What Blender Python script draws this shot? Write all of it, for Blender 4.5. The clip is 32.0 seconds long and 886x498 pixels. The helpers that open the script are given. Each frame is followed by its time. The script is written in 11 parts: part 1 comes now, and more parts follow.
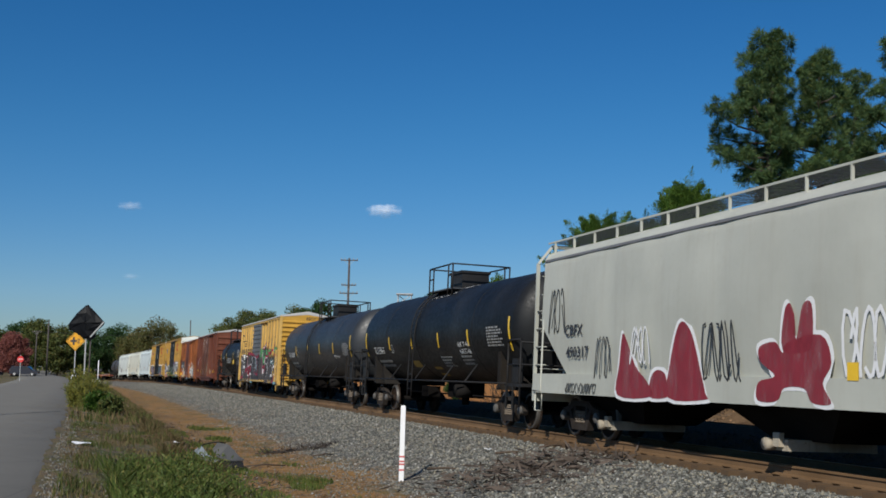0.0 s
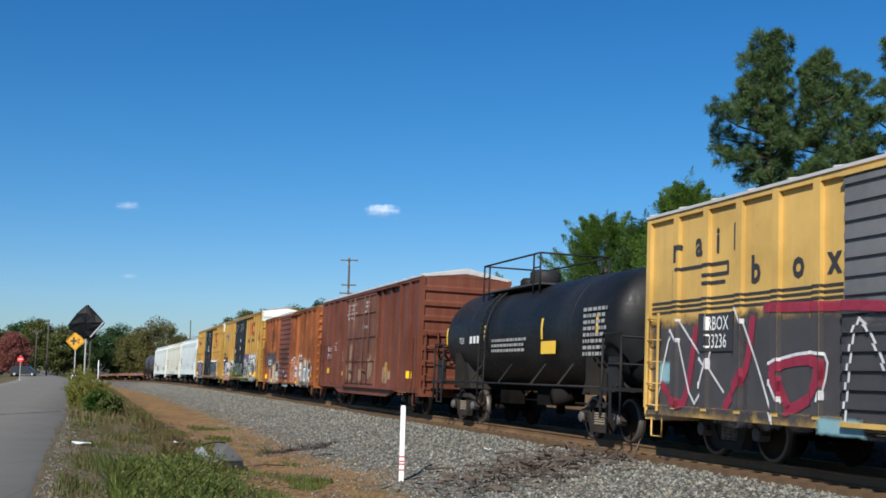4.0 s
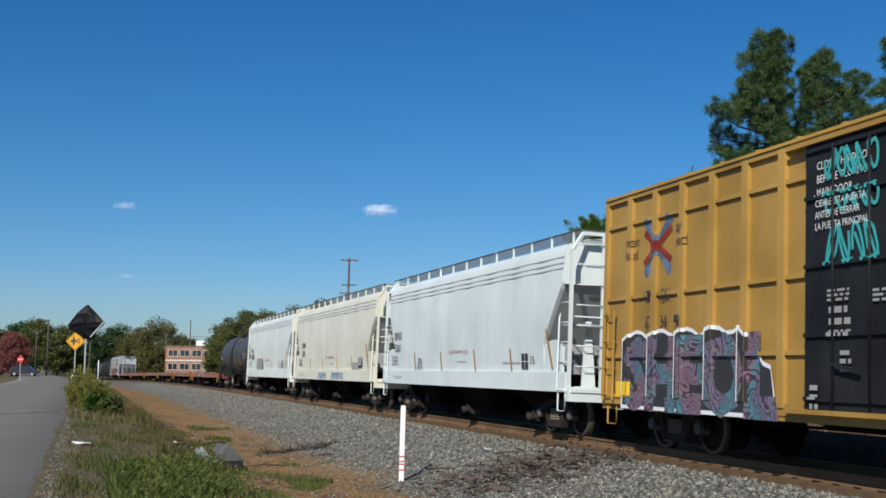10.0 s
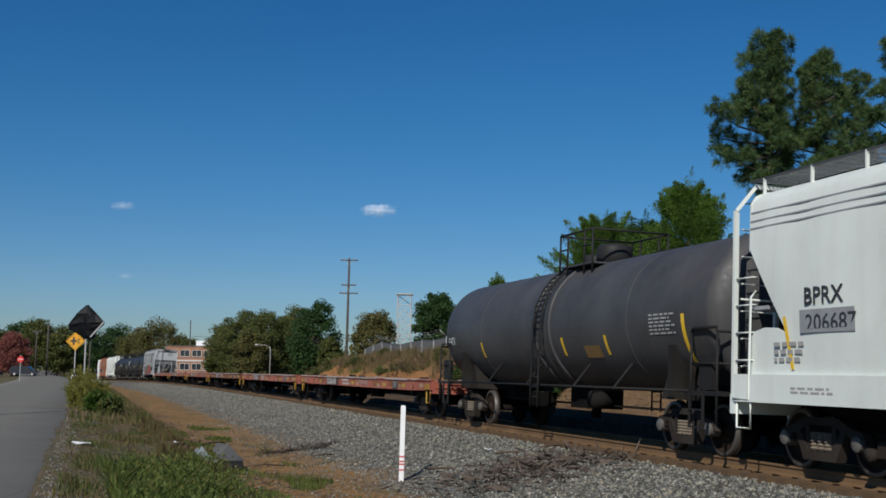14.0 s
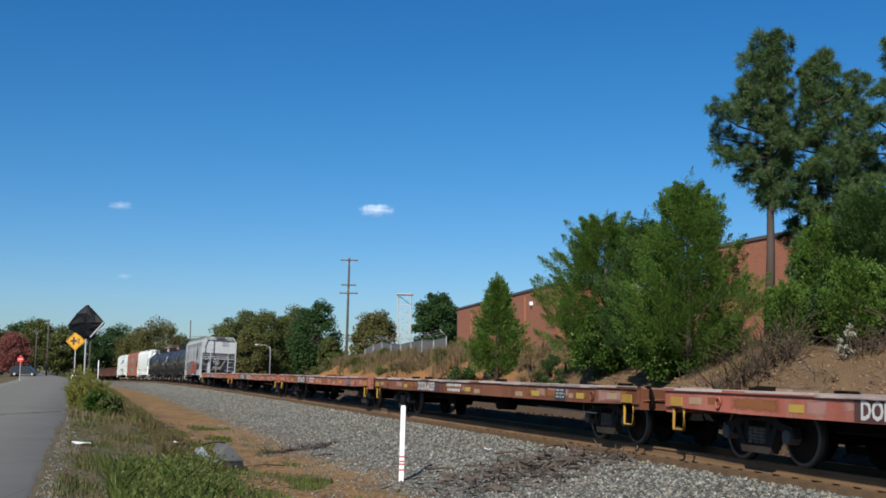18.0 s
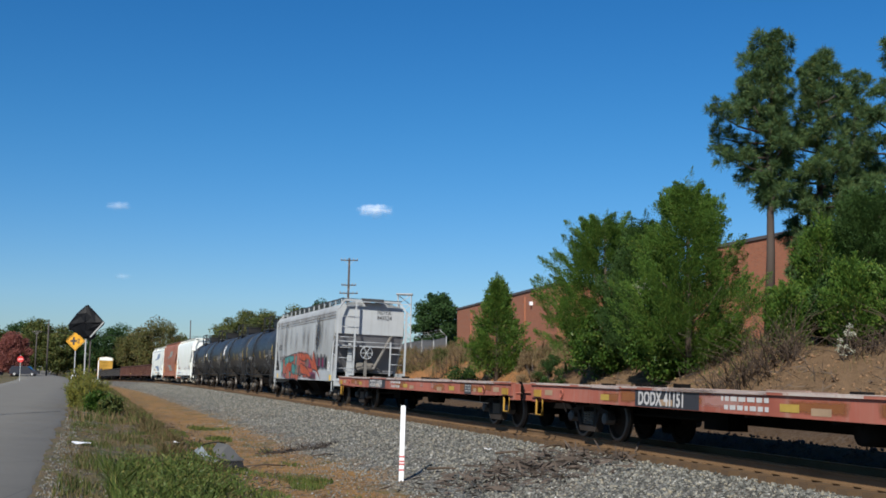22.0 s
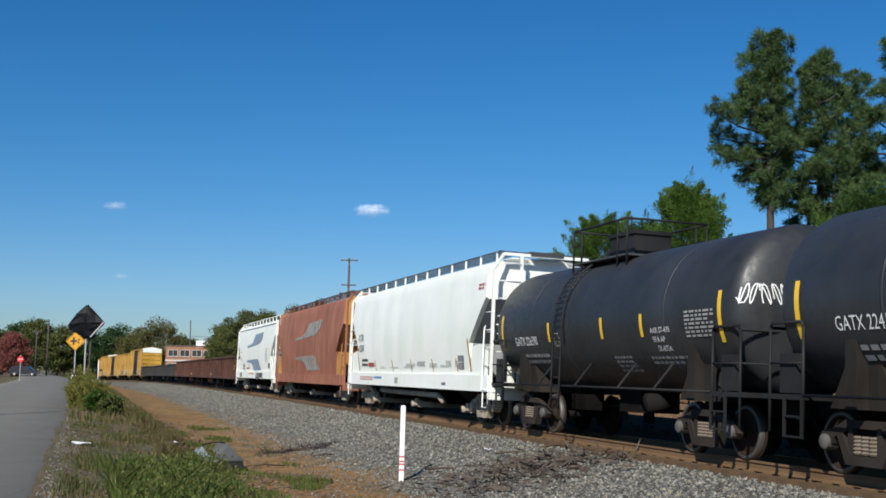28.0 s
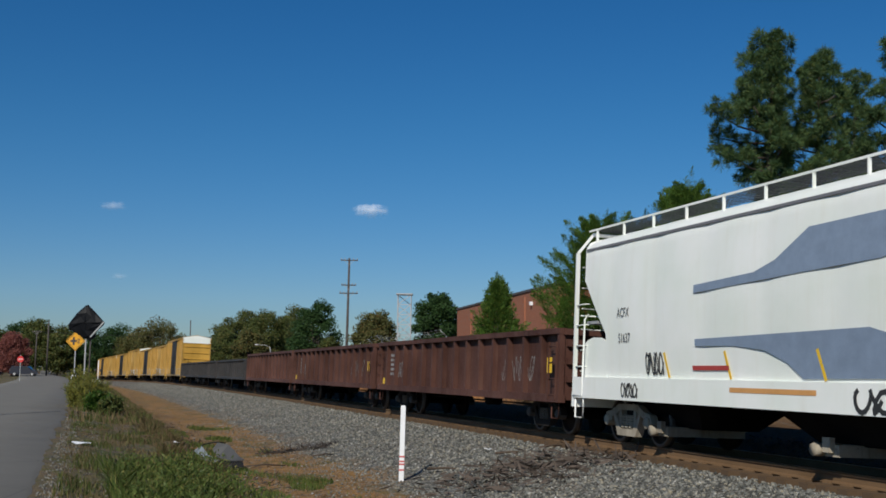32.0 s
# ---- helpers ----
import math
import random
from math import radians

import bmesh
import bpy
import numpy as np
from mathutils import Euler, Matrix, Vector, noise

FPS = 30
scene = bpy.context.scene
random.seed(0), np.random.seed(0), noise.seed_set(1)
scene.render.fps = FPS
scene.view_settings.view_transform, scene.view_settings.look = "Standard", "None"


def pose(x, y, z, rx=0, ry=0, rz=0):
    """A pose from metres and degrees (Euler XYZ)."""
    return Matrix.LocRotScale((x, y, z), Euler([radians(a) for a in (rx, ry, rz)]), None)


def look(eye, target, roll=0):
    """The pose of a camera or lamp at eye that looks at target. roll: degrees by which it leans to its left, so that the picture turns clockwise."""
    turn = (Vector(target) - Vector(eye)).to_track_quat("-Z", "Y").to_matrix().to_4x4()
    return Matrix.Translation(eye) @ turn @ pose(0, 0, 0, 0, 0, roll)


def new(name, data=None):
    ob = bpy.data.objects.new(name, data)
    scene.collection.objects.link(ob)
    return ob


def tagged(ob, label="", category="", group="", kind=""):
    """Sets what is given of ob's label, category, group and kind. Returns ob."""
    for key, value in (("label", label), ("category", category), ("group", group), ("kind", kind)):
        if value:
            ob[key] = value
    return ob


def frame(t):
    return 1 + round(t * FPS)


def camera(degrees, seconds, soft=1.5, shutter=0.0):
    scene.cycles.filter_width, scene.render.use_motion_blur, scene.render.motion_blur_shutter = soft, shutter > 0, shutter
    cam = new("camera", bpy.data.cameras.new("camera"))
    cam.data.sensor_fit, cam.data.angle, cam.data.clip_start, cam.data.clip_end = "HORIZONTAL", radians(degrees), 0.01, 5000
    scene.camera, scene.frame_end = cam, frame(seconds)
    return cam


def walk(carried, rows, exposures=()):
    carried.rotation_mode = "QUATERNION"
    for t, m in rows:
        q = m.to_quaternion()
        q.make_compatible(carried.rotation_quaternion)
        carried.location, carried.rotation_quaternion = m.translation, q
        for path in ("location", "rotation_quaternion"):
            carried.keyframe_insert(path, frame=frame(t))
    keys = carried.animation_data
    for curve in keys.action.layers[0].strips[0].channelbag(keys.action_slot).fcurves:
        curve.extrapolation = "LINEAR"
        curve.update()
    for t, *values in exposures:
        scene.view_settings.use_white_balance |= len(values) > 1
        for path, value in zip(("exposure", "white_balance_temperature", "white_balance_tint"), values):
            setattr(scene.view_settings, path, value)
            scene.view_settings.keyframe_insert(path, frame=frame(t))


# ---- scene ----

# ---------------------------------------------------------------- camera
cam = camera(42.6, 32.0, soft=1.7)
EYE = (0.0, 0.0, 1.436)
VIEW = look(EYE, (0.0, 10.0, 1.436 + 10 * math.tan(0.1078)), 0.823)
EXPOSURES = [(0.0, -0.2), (1.0, 0.25), (3.0, 0.25), (6.0, 0.25), (9.0, 0.1), (10.0, 0.03), (11.0, -0.32), (13.0, -0.46), (16.0, 0.1), (19.0, 0.18), (28.0, 0.12), (29.0, -0.23), (30.0, -0.43), (31.0, -0.24), (32.0, -0.36)]
walk(cam, [(0.0, VIEW), (32.0, VIEW)], EXPOSURES)

# ---------------------------------------------------------------- sun, sky
TO_SUN = Vector((-0.362, -0.932, 0.76)).normalized()
sun = new("sun", bpy.data.lights.new("sun", "SUN"))
sun.data.energy, sun.data.angle, sun.data.color = 5.0, radians(0.6), (1.0, 0.955, 0.87)
sun.matrix_world = look(TO_SUN * 100, (0, 0, 0))
world = bpy.data.worlds.new("sky")
scene.world = world
world.use_nodes = True
wt = world.node_tree
sky = wt.nodes.new("ShaderNodeTexSky")
sky.sky_type, sky.sun_disc = "NISHITA", False
sky.sun_elevation = math.asin(TO_SUN.z)
sky.sun_rotation = math.atan2(TO_SUN.x, TO_SUN.y)
sky.air_density, sky.dust_density, sky.ozone_density = 1.0, 0.3, 3.0
deep = wt.nodes.new("ShaderNodeMix")
deep.data_type, deep.blend_type = "RGBA", "MULTIPLY"
deep.inputs[0].default_value, deep.inputs[7].default_value = 1.0, (0.585, 0.94, 1.14, 1)
rich = wt.nodes.new("ShaderNodeHueSaturation")
rich.inputs["Saturation"].default_value = 1.35
wt.links.new(sky.outputs[0], rich.inputs["Color"])
wt.links.new(rich.outputs[0], deep.inputs[6])
# thin haze that takes some green out of the sky low down, all round the horizon
way = wt.nodes.new("ShaderNodeTexCoord")
rise = wt.nodes.new("ShaderNodeSeparateXYZ")
low = wt.nodes.new("ShaderNodeMapRange")
low.interpolation_type = "SMOOTHSTEP"
low.inputs[1].default_value, low.inputs[2].default_value = 0.0, 0.24
low.inputs[3].default_value, low.inputs[4].default_value = 1.0, 0.0
haze = wt.nodes.new("ShaderNodeMix")
haze.data_type, haze.blend_type = "RGBA", "MULTIPLY"
haze.inputs[7].default_value = (1.12, 0.89, 1.03, 1)
wt.links.new(way.outputs["Generated"], rise.inputs[0])
wt.links.new(rise.outputs[2], low.inputs[0])
wt.links.new(low.outputs[0], haze.inputs[0])
wt.links.new(deep.outputs[2], haze.inputs[6])
wt.links.new(haze.outputs[2], wt.nodes["Background"].inputs[0])
wt.nodes["Background"].inputs[1].default_value = 0.0755
scene.view_settings.exposure = 0.0

# ---------------------------------------------------------------- the line of the track
SS = np.arange(-1200.0, 700.1, 0.5)


def _line():
    u = np.clip(SS, -282, 40) / 100
    th = -1.27555 - 0.05077 * u - 0.11754 * u ** 2 - 0.103143 * u ** 3 - 0.024076 * u ** 4
    dx, dy = np.cos(th) * 0.5, np.sin(th) * 0.5
    x, y = np.cumsum(dx) - dx[0], np.cumsum(dy) - dy[0]
    k = int(np.argmin(abs(SS)))
    z = -0.0644 * u - 0.243 * u ** 2
    return th, x - x[k] + 7.484, y - y[k] + 15.0, z


TH, LX, LY, LZ = _line()
CANT = -0.0303
H0 = radians(-72.5)
NX, NY = math.sin(H0), -math.cos(H0)
TX, TY = math.cos(H0), math.sin(H0)


def line_at(s):
    return (float(np.interp(s, SS, LX)), float(np.interp(s, SS, LY)), float(np.interp(s, SS, LZ)), float(np.interp(s, SS, TH)))


def on_line(s, half=5.0):
    """The pose of a thing that rides on the rails at s: x forward, -y towards the road, z up."""
    a, b = line_at(s - half), line_at(s + half)
    f = Vector((b[0] - a[0], b[1] - a[1], b[2] - a[2])).normalized()
    c = line_at(s)
    flat = Vector((f.y, -f.x, 0)).normalized()
    right = flat * math.cos(CANT) - Vector((0, 0, 1)) * math.sin(CANT)
    up = right.cross(f).normalized()
    left = -right
    m = Matrix((f, left, up)).transposed().to_4x4()
    m.translation = Vector(c[:3])
    return m


def so_of(x, y):
    """Distance along the track and offset from it (towards the road) of a place."""
    s = 0.0
    for _ in range(8):
        a = line_at(s)
        s += (x - a[0]) * TX + (y - a[1]) * TY
    a = line_at(s)
    return s, (x - a[0]) * NX + (y - a[1]) * NY


PROFILE_O = [-2500, -200, -60, -22, -11.5, -10.0, -8.2, -6.3, -5.2, -4.2, -3.4, -2.75, -2.3, -1.95, 2.0, 3.2, 4.8, 6.0, 7.6, 8.6, 9.1, 9.7, 10.9, 12.0, 12.6, 15.6, 19.2, 21.5, 60, 2500]
PROFILE_Z = [2.0, 2.1, 2.5, 2.8, 2.6, 2.3, 1.3, -0.1, -0.25, 0.02, 0.30, 0.34, 0.08, -0.24, -0.24, -0.5, -0.86, -0.95, -0.98, -0.9, -0.62, -0.55, -0.5, -0.36, -0.30, -0.22, -0.30, -0.45, -0.3, 0.5]


def ground_so(s, o):
    z = float(np.interp(o, PROFILE_O, PROFILE_Z))
    if o < -4.2:
        w = min(1.0, max(0.0, (s + 118) / 38))
        w = w * w * (3 - 2 * w)
        z = -0.8 + (z + 0.8) * w
    k = min(1.0, max(0.0, (11.5 - o) / 3.5))
    zc = float(np.interp(s, SS, LZ)) if s < 0 else 0.0
    n = noise.noise(Vector((s * 0.35, o * 0.35, 0))) * 0.07 + noise.noise(Vector((s * 1.3, o * 1.3, 4))) * 0.035
    if abs(o) < 4.0:
        n *= 0.15
    if 12.2 < o < 20:
        n *= 0.12
    if o < -5 and s > -110:
        n = n * 3 + noise.noise(Vector((s * 0.12, o * 0.3, 9))) * 0.5 * min(1, (-5 - o) / 2)
    return z + zc * k + n


def gz(x, y):
    s, o = so_of(x, y)
    return ground_so(s, o)


def at_so(s, o):
    a = line_at(s)
    return a[0] + NX * o, a[1] + NY * o


# ---------------------------------------------------------------- materials
def mat(name):
    m = bpy.data.materials.new(name)
    m.use_nodes = True
    nt = m.node_tree
    return m, nt, nt.nodes["Principled BSDF"]


def N(nt, kind, **kw):
    n = nt.nodes.new(kind)
    for k, v in kw.items():
        n.inputs[k].default_value = v
    return n


def mixc(nt, fac, a, b, blend="MIX"):
    n = nt.nodes.new("ShaderNodeMix")
    n.data_type, n.blend_type = "RGBA", blend
    for i, v in ((0, fac), (6, a), (7, b)):
        if isinstance(v, bpy.types.NodeSocket):
            nt.links.new(v, n.inputs[i])
        elif isinstance(v, (int, float)):
            n.inputs[i].default_value = v
        else:
            n.inputs[i].default_value = (*v, 1)
    return n.outputs[2]


def ramp(nt, src, stops):
    n = nt.nodes.new("ShaderNodeValToRGB")
    el = n.color_ramp.elements
    while len(el) < len(stops):
        el.new(0.5)
    for e, (p, c) in zip(el, stops):
        e.position = p
        e.color = (c, c, c, 1) if isinstance(c, (int, float)) else (*c, 1)
    nt.links.new(src, n.inputs[0])
    return n.outputs[0]


def mathn(nt, op, a, b=0.0, c=0.0, clamp=False):
    n = nt.nodes.new("ShaderNodeMath")
    n.operation, n.use_clamp = op, clamp
    for i, v in enumerate((a, b, c)):
        if isinstance(v, bpy.types.NodeSocket):
            nt.links.new(v, n.inputs[i])
        else:
            n.inputs[i].default_value = v
    return n.outputs[0]


def coords(nt, scale=(1, 1, 1), which="Object"):
    tc = nt.nodes.new("ShaderNodeTexCoord")
    mp = nt.nodes.new("ShaderNodeMapping")
    mp.inputs["Scale"].default_value = scale
    nt.links.new(tc.outputs[which], mp.inputs[0])
    return mp.outputs[0]


def noisen(nt, vec, scale, detail=4.0, rough=0.55):
    n = N(nt, "ShaderNodeTexNoise", Scale=scale, Detail=detail, Roughness=rough)
    nt.links.new(vec, n.inputs["Vector"])
    return n.outputs["Fac"]


def bump(nt, b, height, strength=0.3, dist=0.02):
    n = N(nt, "ShaderNodeBump", Strength=strength, Distance=dist)
    nt.links.new(height, n.inputs["Height"])
    nt.links.new(n.outputs[0], b.inputs["Normal"])


def graffiti(nt, base, x0, x1, z0, z1, cols, seed=0.0, scale=1.6, edge=(0.02, 0.02, 0.02), rim=(0.75, 0.76, 0.78), block=True):
    """Sprayed pieces on one stretch of a car's side: outlined block letters, or a wild tangle."""
    tc = nt.nodes.new("ShaderNodeTexCoord")
    sep = nt.nodes.new("ShaderNodeSeparateXYZ")
    nt.links.new(tc.outputs["Object"], sep.inputs[0])
    cmb = nt.nodes.new("ShaderNodeCombineXYZ")
    nt.links.new(sep.outputs[0], cmb.inputs[0])
    cmb.inputs[1].default_value = seed * 3.7
    nt.links.new(sep.outputs[2], cmb.inputs[2])
    nz = N(nt, "ShaderNodeTexNoise", Scale=1.6, Detail=2.0)
    nt.links.new(cmb.outputs[0], nz.inputs["Vector"])
    nc = nt.nodes.new("ShaderNodeSeparateColor")
    nt.links.new(nz.outputs["Color"], nc.inputs[0])
    wx = mathn(nt, "MULTIPLY", mathn(nt, "SUBTRACT", nc.outputs[0], 0.5), 1.0)
    wz = mathn(nt, "MULTIPLY", mathn(nt, "SUBTRACT", nc.outputs[1], 0.5), 0.7)
    vm = nt.nodes.new("ShaderNodeVectorMath")
    vm.operation = "MULTIPLY_ADD"
    nt.links.new(nz.outputs["Color"], vm.inputs[0])
    vm.inputs[1].default_value = (0.7, 0.0, 0.7)
    nt.links.new(cmb.outputs[0], vm.inputs[2])
    flow = N(nt, "ShaderNodeTexNoise", Scale=scale * 0.62, Detail=1.5, Distortion=1.1)
    nt.links.new(cmb.outputs[0], flow.inputs["Vector"])
    band = mathn(nt, "FRACT", mathn(nt, "MULTIPLY", flow.outputs["Fac"], 7.0))
    ve = N(nt, "ShaderNodeTexVoronoi", Scale=scale * (1.5 if block else 1.3))
    ve.feature = "DISTANCE_TO_EDGE"
    nt.links.new(vm.outputs[0], ve.inputs["Vector"])
    vo = N(nt, "ShaderNodeTexVoronoi", Scale=scale * (1.5 if block else 1.3))
    nt.links.new(vm.outputs[0], vo.inputs["Vector"])
    sc = nt.nodes.new("ShaderNodeSeparateColor")
    nt.links.new(vo.outputs["Color"], sc.inputs[0])
    u = mathn(nt, "MULTIPLY", mathn(nt, "ADD", mathn(nt, "ADD", sep.outputs[0], wx), mathn(nt, "MULTIPLY", sep.outputs[2], -0.12)), scale)
    fr, idx = mathn(nt, "FRACT", u), mathn(nt, "FLOOR", u)
    wn = nt.nodes.new("ShaderNodeTexWhiteNoise")
    wn.noise_dimensions = "1D"
    nt.links.new(mathn(nt, "ADD", idx, seed), wn.inputs["W"])
    rp = nt.nodes.new("ShaderNodeValToRGB")
    rp.color_ramp.interpolation = "CONSTANT"
    el = rp.color_ramp.elements
    while len(el) < len(cols):
        el.new(0.5)
    for i, (e, c) in enumerate(zip(el, cols)):
        e.position, e.color = i / len(cols), (*c, 1)
    pick = mathn(nt, "FRACT", mathn(nt, "ADD", mathn(nt, "MULTIPLY", wn.outputs["Value"], 0.55 if block else 0.0), mathn(nt, "MULTIPLY", sc.outputs[0], 0.5)))
    if not block:
        wf = nt.nodes.new("ShaderNodeTexWhiteNoise")
        wf.noise_dimensions = "2D"
        cw = nt.nodes.new("ShaderNodeCombineXYZ")
        nt.links.new(mathn(nt, "FLOOR", mathn(nt, "MULTIPLY", flow.outputs["Fac"], 7.0)), cw.inputs[0])
        nt.links.new(mathn(nt, "FLOOR", mathn(nt, "MULTIPLY", u, 0.45)), cw.inputs[1])
        nt.links.new(cw.outputs[0], wf.inputs["Vector"])
        pick = wf.outputs["Value"]
    nt.links.new(pick, rp.inputs[0])
    inner = mathn(nt, "LESS_THAN", ve.outputs["Distance"], 0.035) if block else mathn(nt, "LESS_THAN", band, 0.055)
    border = mathn(nt, "LESS_THAN", mathn(nt, "MINIMUM", fr, mathn(nt, "SUBTRACT", 1.0, fr)), 0.10) if block else mathn(nt, "LESS_THAN", mathn(nt, "ABSOLUTE", mathn(nt, "SUBTRACT", band, 0.9)), 0.012)
    col = mixc(nt, mathn(nt, "MULTIPLY", inner, mathn(nt, "GREATER_THAN", sc.outputs[1], 0.4 if block else 0.15)), rp.outputs[0], edge)
    if block and seed > 8:
        wave = mathn(nt, "FRACT", mathn(nt, "MULTIPLY", flow.outputs["Fac"], 16.0))
        col = mixc(nt, mathn(nt, "MULTIPLY", mathn(nt, "LESS_THAN", wave, 0.34), 0.8), col, cols[-1])
    if block:
        col = mixc(nt, mathn(nt, "LESS_THAN", mathn(nt, "ABSOLUTE", mathn(nt, "SUBTRACT", mathn(nt, "FRACT", mathn(nt, "MULTIPLY", flow.outputs["Fac"], 4.0)), 0.5)), 0.07), col, edge)
    col = mixc(nt, border, col, edge)
    if block:
        col = mixc(nt, mathn(nt, "MULTIPLY", mathn(nt, "LESS_THAN", mathn(nt, "MINIMUM", fr, mathn(nt, "SUBTRACT", 1.0, fr)), 0.035), 0.8), col, rim)
    zt = mathn(nt, "ADD", sep.outputs[2], wz)
    top = mathn(nt, "SUBTRACT", z1, zt)
    col = mixc(nt, mathn(nt, "LESS_THAN", top, 0.16 if block else 0.09), col, edge)
    col = mixc(nt, mathn(nt, "LESS_THAN", top, 0.08 if block else 0.035), col, rim)
    dust = noisen(nt, cmb.outputs[0], 5.0, 5, 0.7)
    m = mathn(nt, "MULTIPLY", mathn(nt, "GREATER_THAN", top, 0.0), mathn(nt, "GREATER_THAN", zt, z0))
    xx = mathn(nt, "ADD", sep.outputs[0], wx)
    m = mathn(nt, "MULTIPLY", m, mathn(nt, "GREATER_THAN", xx, x0))
    m = mathn(nt, "MULTIPLY", m, mathn(nt, "LESS_THAN", xx, x1))
    m = mathn(nt, "MULTIPLY", m, mathn(nt, "LESS_THAN", sep.outputs[1], -1.3))
    if not block:
        m = mathn(nt, "MULTIPLY", m, mathn(nt, "GREATER_THAN", sc.outputs[2], 0.12))
    m = mathn(nt, "MULTIPLY", m, ramp(nt, dust, [(0.2, 0.7), (0.5, 0.96)] if block else [(0.25, 0.65), (0.55, 0.95)]))
    return mixc(nt, m, base, col)


def paint(name, col, rough=0.5, stain=(0.12, 0.07, 0.04), amount=0.35, streak=0.3, grit=0.15, metal=0.0, art=(), mottle=0.72, gloss=0.3):
    """Weathered paint on steel: fading, stains, vertical rain streaks and specks of rust."""
    m, nt, b = mat(name)
    v = coords(nt)
    big = noisen(nt, v, 0.55, 5)
    st = noisen(nt, coords(nt, (3.0, 3.0, 0.22)), 1.6, 4, 0.65)
    sp = noisen(nt, v, 9.0, 6, 0.7)
    dark = tuple(c * mottle for c in col)
    light = tuple(min(0.9, c * 1.12 + 0.015) for c in col)
    c = mixc(nt, ramp(nt, big, [(0.32, 0.0), (0.72, 1.0)]), dark, light)
    c = mixc(nt, mathn(nt, "MULTIPLY", ramp(nt, st, [(0.5, 0.0), (0.78, 1.0)]), streak), c, stain)
    wash = noisen(nt, coords(nt, (1.0, 1.0, 0.10)), 1.3, 3, 0.5)
    c = mixc(nt, mathn(nt, "MULTIPLY", ramp(nt, wash, [(0.52, 0.0), (0.68, 1.0)]), streak * 0.55), c, tuple(0.55 * a + 0.45 * s_ for a, s_ in zip(col, stain)))
    c = mixc(nt, mathn(nt, "MULTIPLY", ramp(nt, sp, [(0.62, 0.0), (0.72, 1.0)]), amount), c, stain)
    c = mixc(nt, mathn(nt, "MULTIPLY", ramp(nt, noisen(nt, v, 2.3, 6, 0.7), [(0.55, 0.0), (0.75, 1.0)]), amount * 0.8), c, tuple(0.5 * (a + s) for a, s in zip(col, stain)))
    for a in art:
        c = graffiti(nt, c, *a)
    nt.links.new(c, b.inputs["Base Color"])
    nt.links.new(ramp(nt, sp, [(0.3, max(0.05, rough - grit)), (0.8, min(1, rough + grit))]), b.inputs["Roughness"])
    b.inputs["Metallic"].default_value = metal
    b.inputs["Specular IOR Level"].default_value = gloss
    bump(nt, b, mathn(nt, "ADD", noisen(nt, v, 1.4, 3), mathn(nt, "MULTIPLY", sp, 0.2)), 0.14, 0.03)
    return m


def zebra(name, fills, line):
    """Sprayed letter fill: wandering thin lines over a colour that changes from letter to letter."""
    m, nt, b = mat(name)
    tc = nt.nodes.new("ShaderNodeTexCoord")
    sep = nt.nodes.new("ShaderNodeSeparateXYZ")
    nt.links.new(tc.outputs["Object"], sep.inputs[0])
    flow = N(nt, "ShaderNodeTexNoise", Scale=1.7, Detail=1.0, Distortion=0.8)
    nt.links.new(tc.outputs["Object"], flow.inputs["Vector"])
    wv = mathn(nt, "FRACT", mathn(nt, "MULTIPLY", flow.outputs["Fac"], 17.0))
    slow = N(nt, "ShaderNodeTexNoise", Scale=1.1, Detail=2.0)
    nt.links.new(tc.outputs["Object"], slow.inputs["Vector"])
    c = ramp(nt, slow.outputs["Fac"], [(0.38 + 0.22 * i / (len(fills) - 1), f) for i, f in enumerate(fills)])
    c = mixc(nt, mathn(nt, "LESS_THAN", wv, 0.36), c, line)
    c = mixc(nt, ramp(nt, noisen(nt, coords(nt), 6.0, 5), [(0.45, 0.0), (0.75, 0.5)]), c, (0.13, 0.11, 0.11))
    nt.links.new(c, b.inputs["Base Color"])
    b.inputs["Roughness"].default_value = 0.55
    return m


def leafmat(name, a, b_, dry=None, gloss=0.45):
    m, nt, b = mat(name)
    g = nt.nodes.new("ShaderNodeNewGeometry")
    r = g.outputs["Random Per Island"]
    stops = [(0.0, a), (0.7, b_)]
    if dry:
        stops.append((0.97, dry))
    c = ramp(nt, r, stops)
    big = noisen(nt, coords(nt), 0.9, 3)
    c = mixc(nt, ramp(nt, big, [(0.35, 0.0), (0.7, 0.55)]), c, tuple(x * 1.35 for x in b_))
    nt.links.new(c, b.inputs["Base Color"])
    b.inputs["Roughness"].default_value = gloss
    b.inputs["Specular IOR Level"].default_value = 0.12
    tr = nt.nodes.new("ShaderNodeBsdfTranslucent")
    nt.links.new(c, tr.inputs[0])
    mx = nt.nodes.new("ShaderNodeMixShader")
    mx.inputs[0].default_value = 0.28
    nt.links.new(b.outputs[0], mx.inputs[1])
    nt.links.new(tr.outputs[0], mx.inputs[2])
    nt.links.new(mx.outputs[0], nt.nodes["Material Output"].inputs[0])
    return m


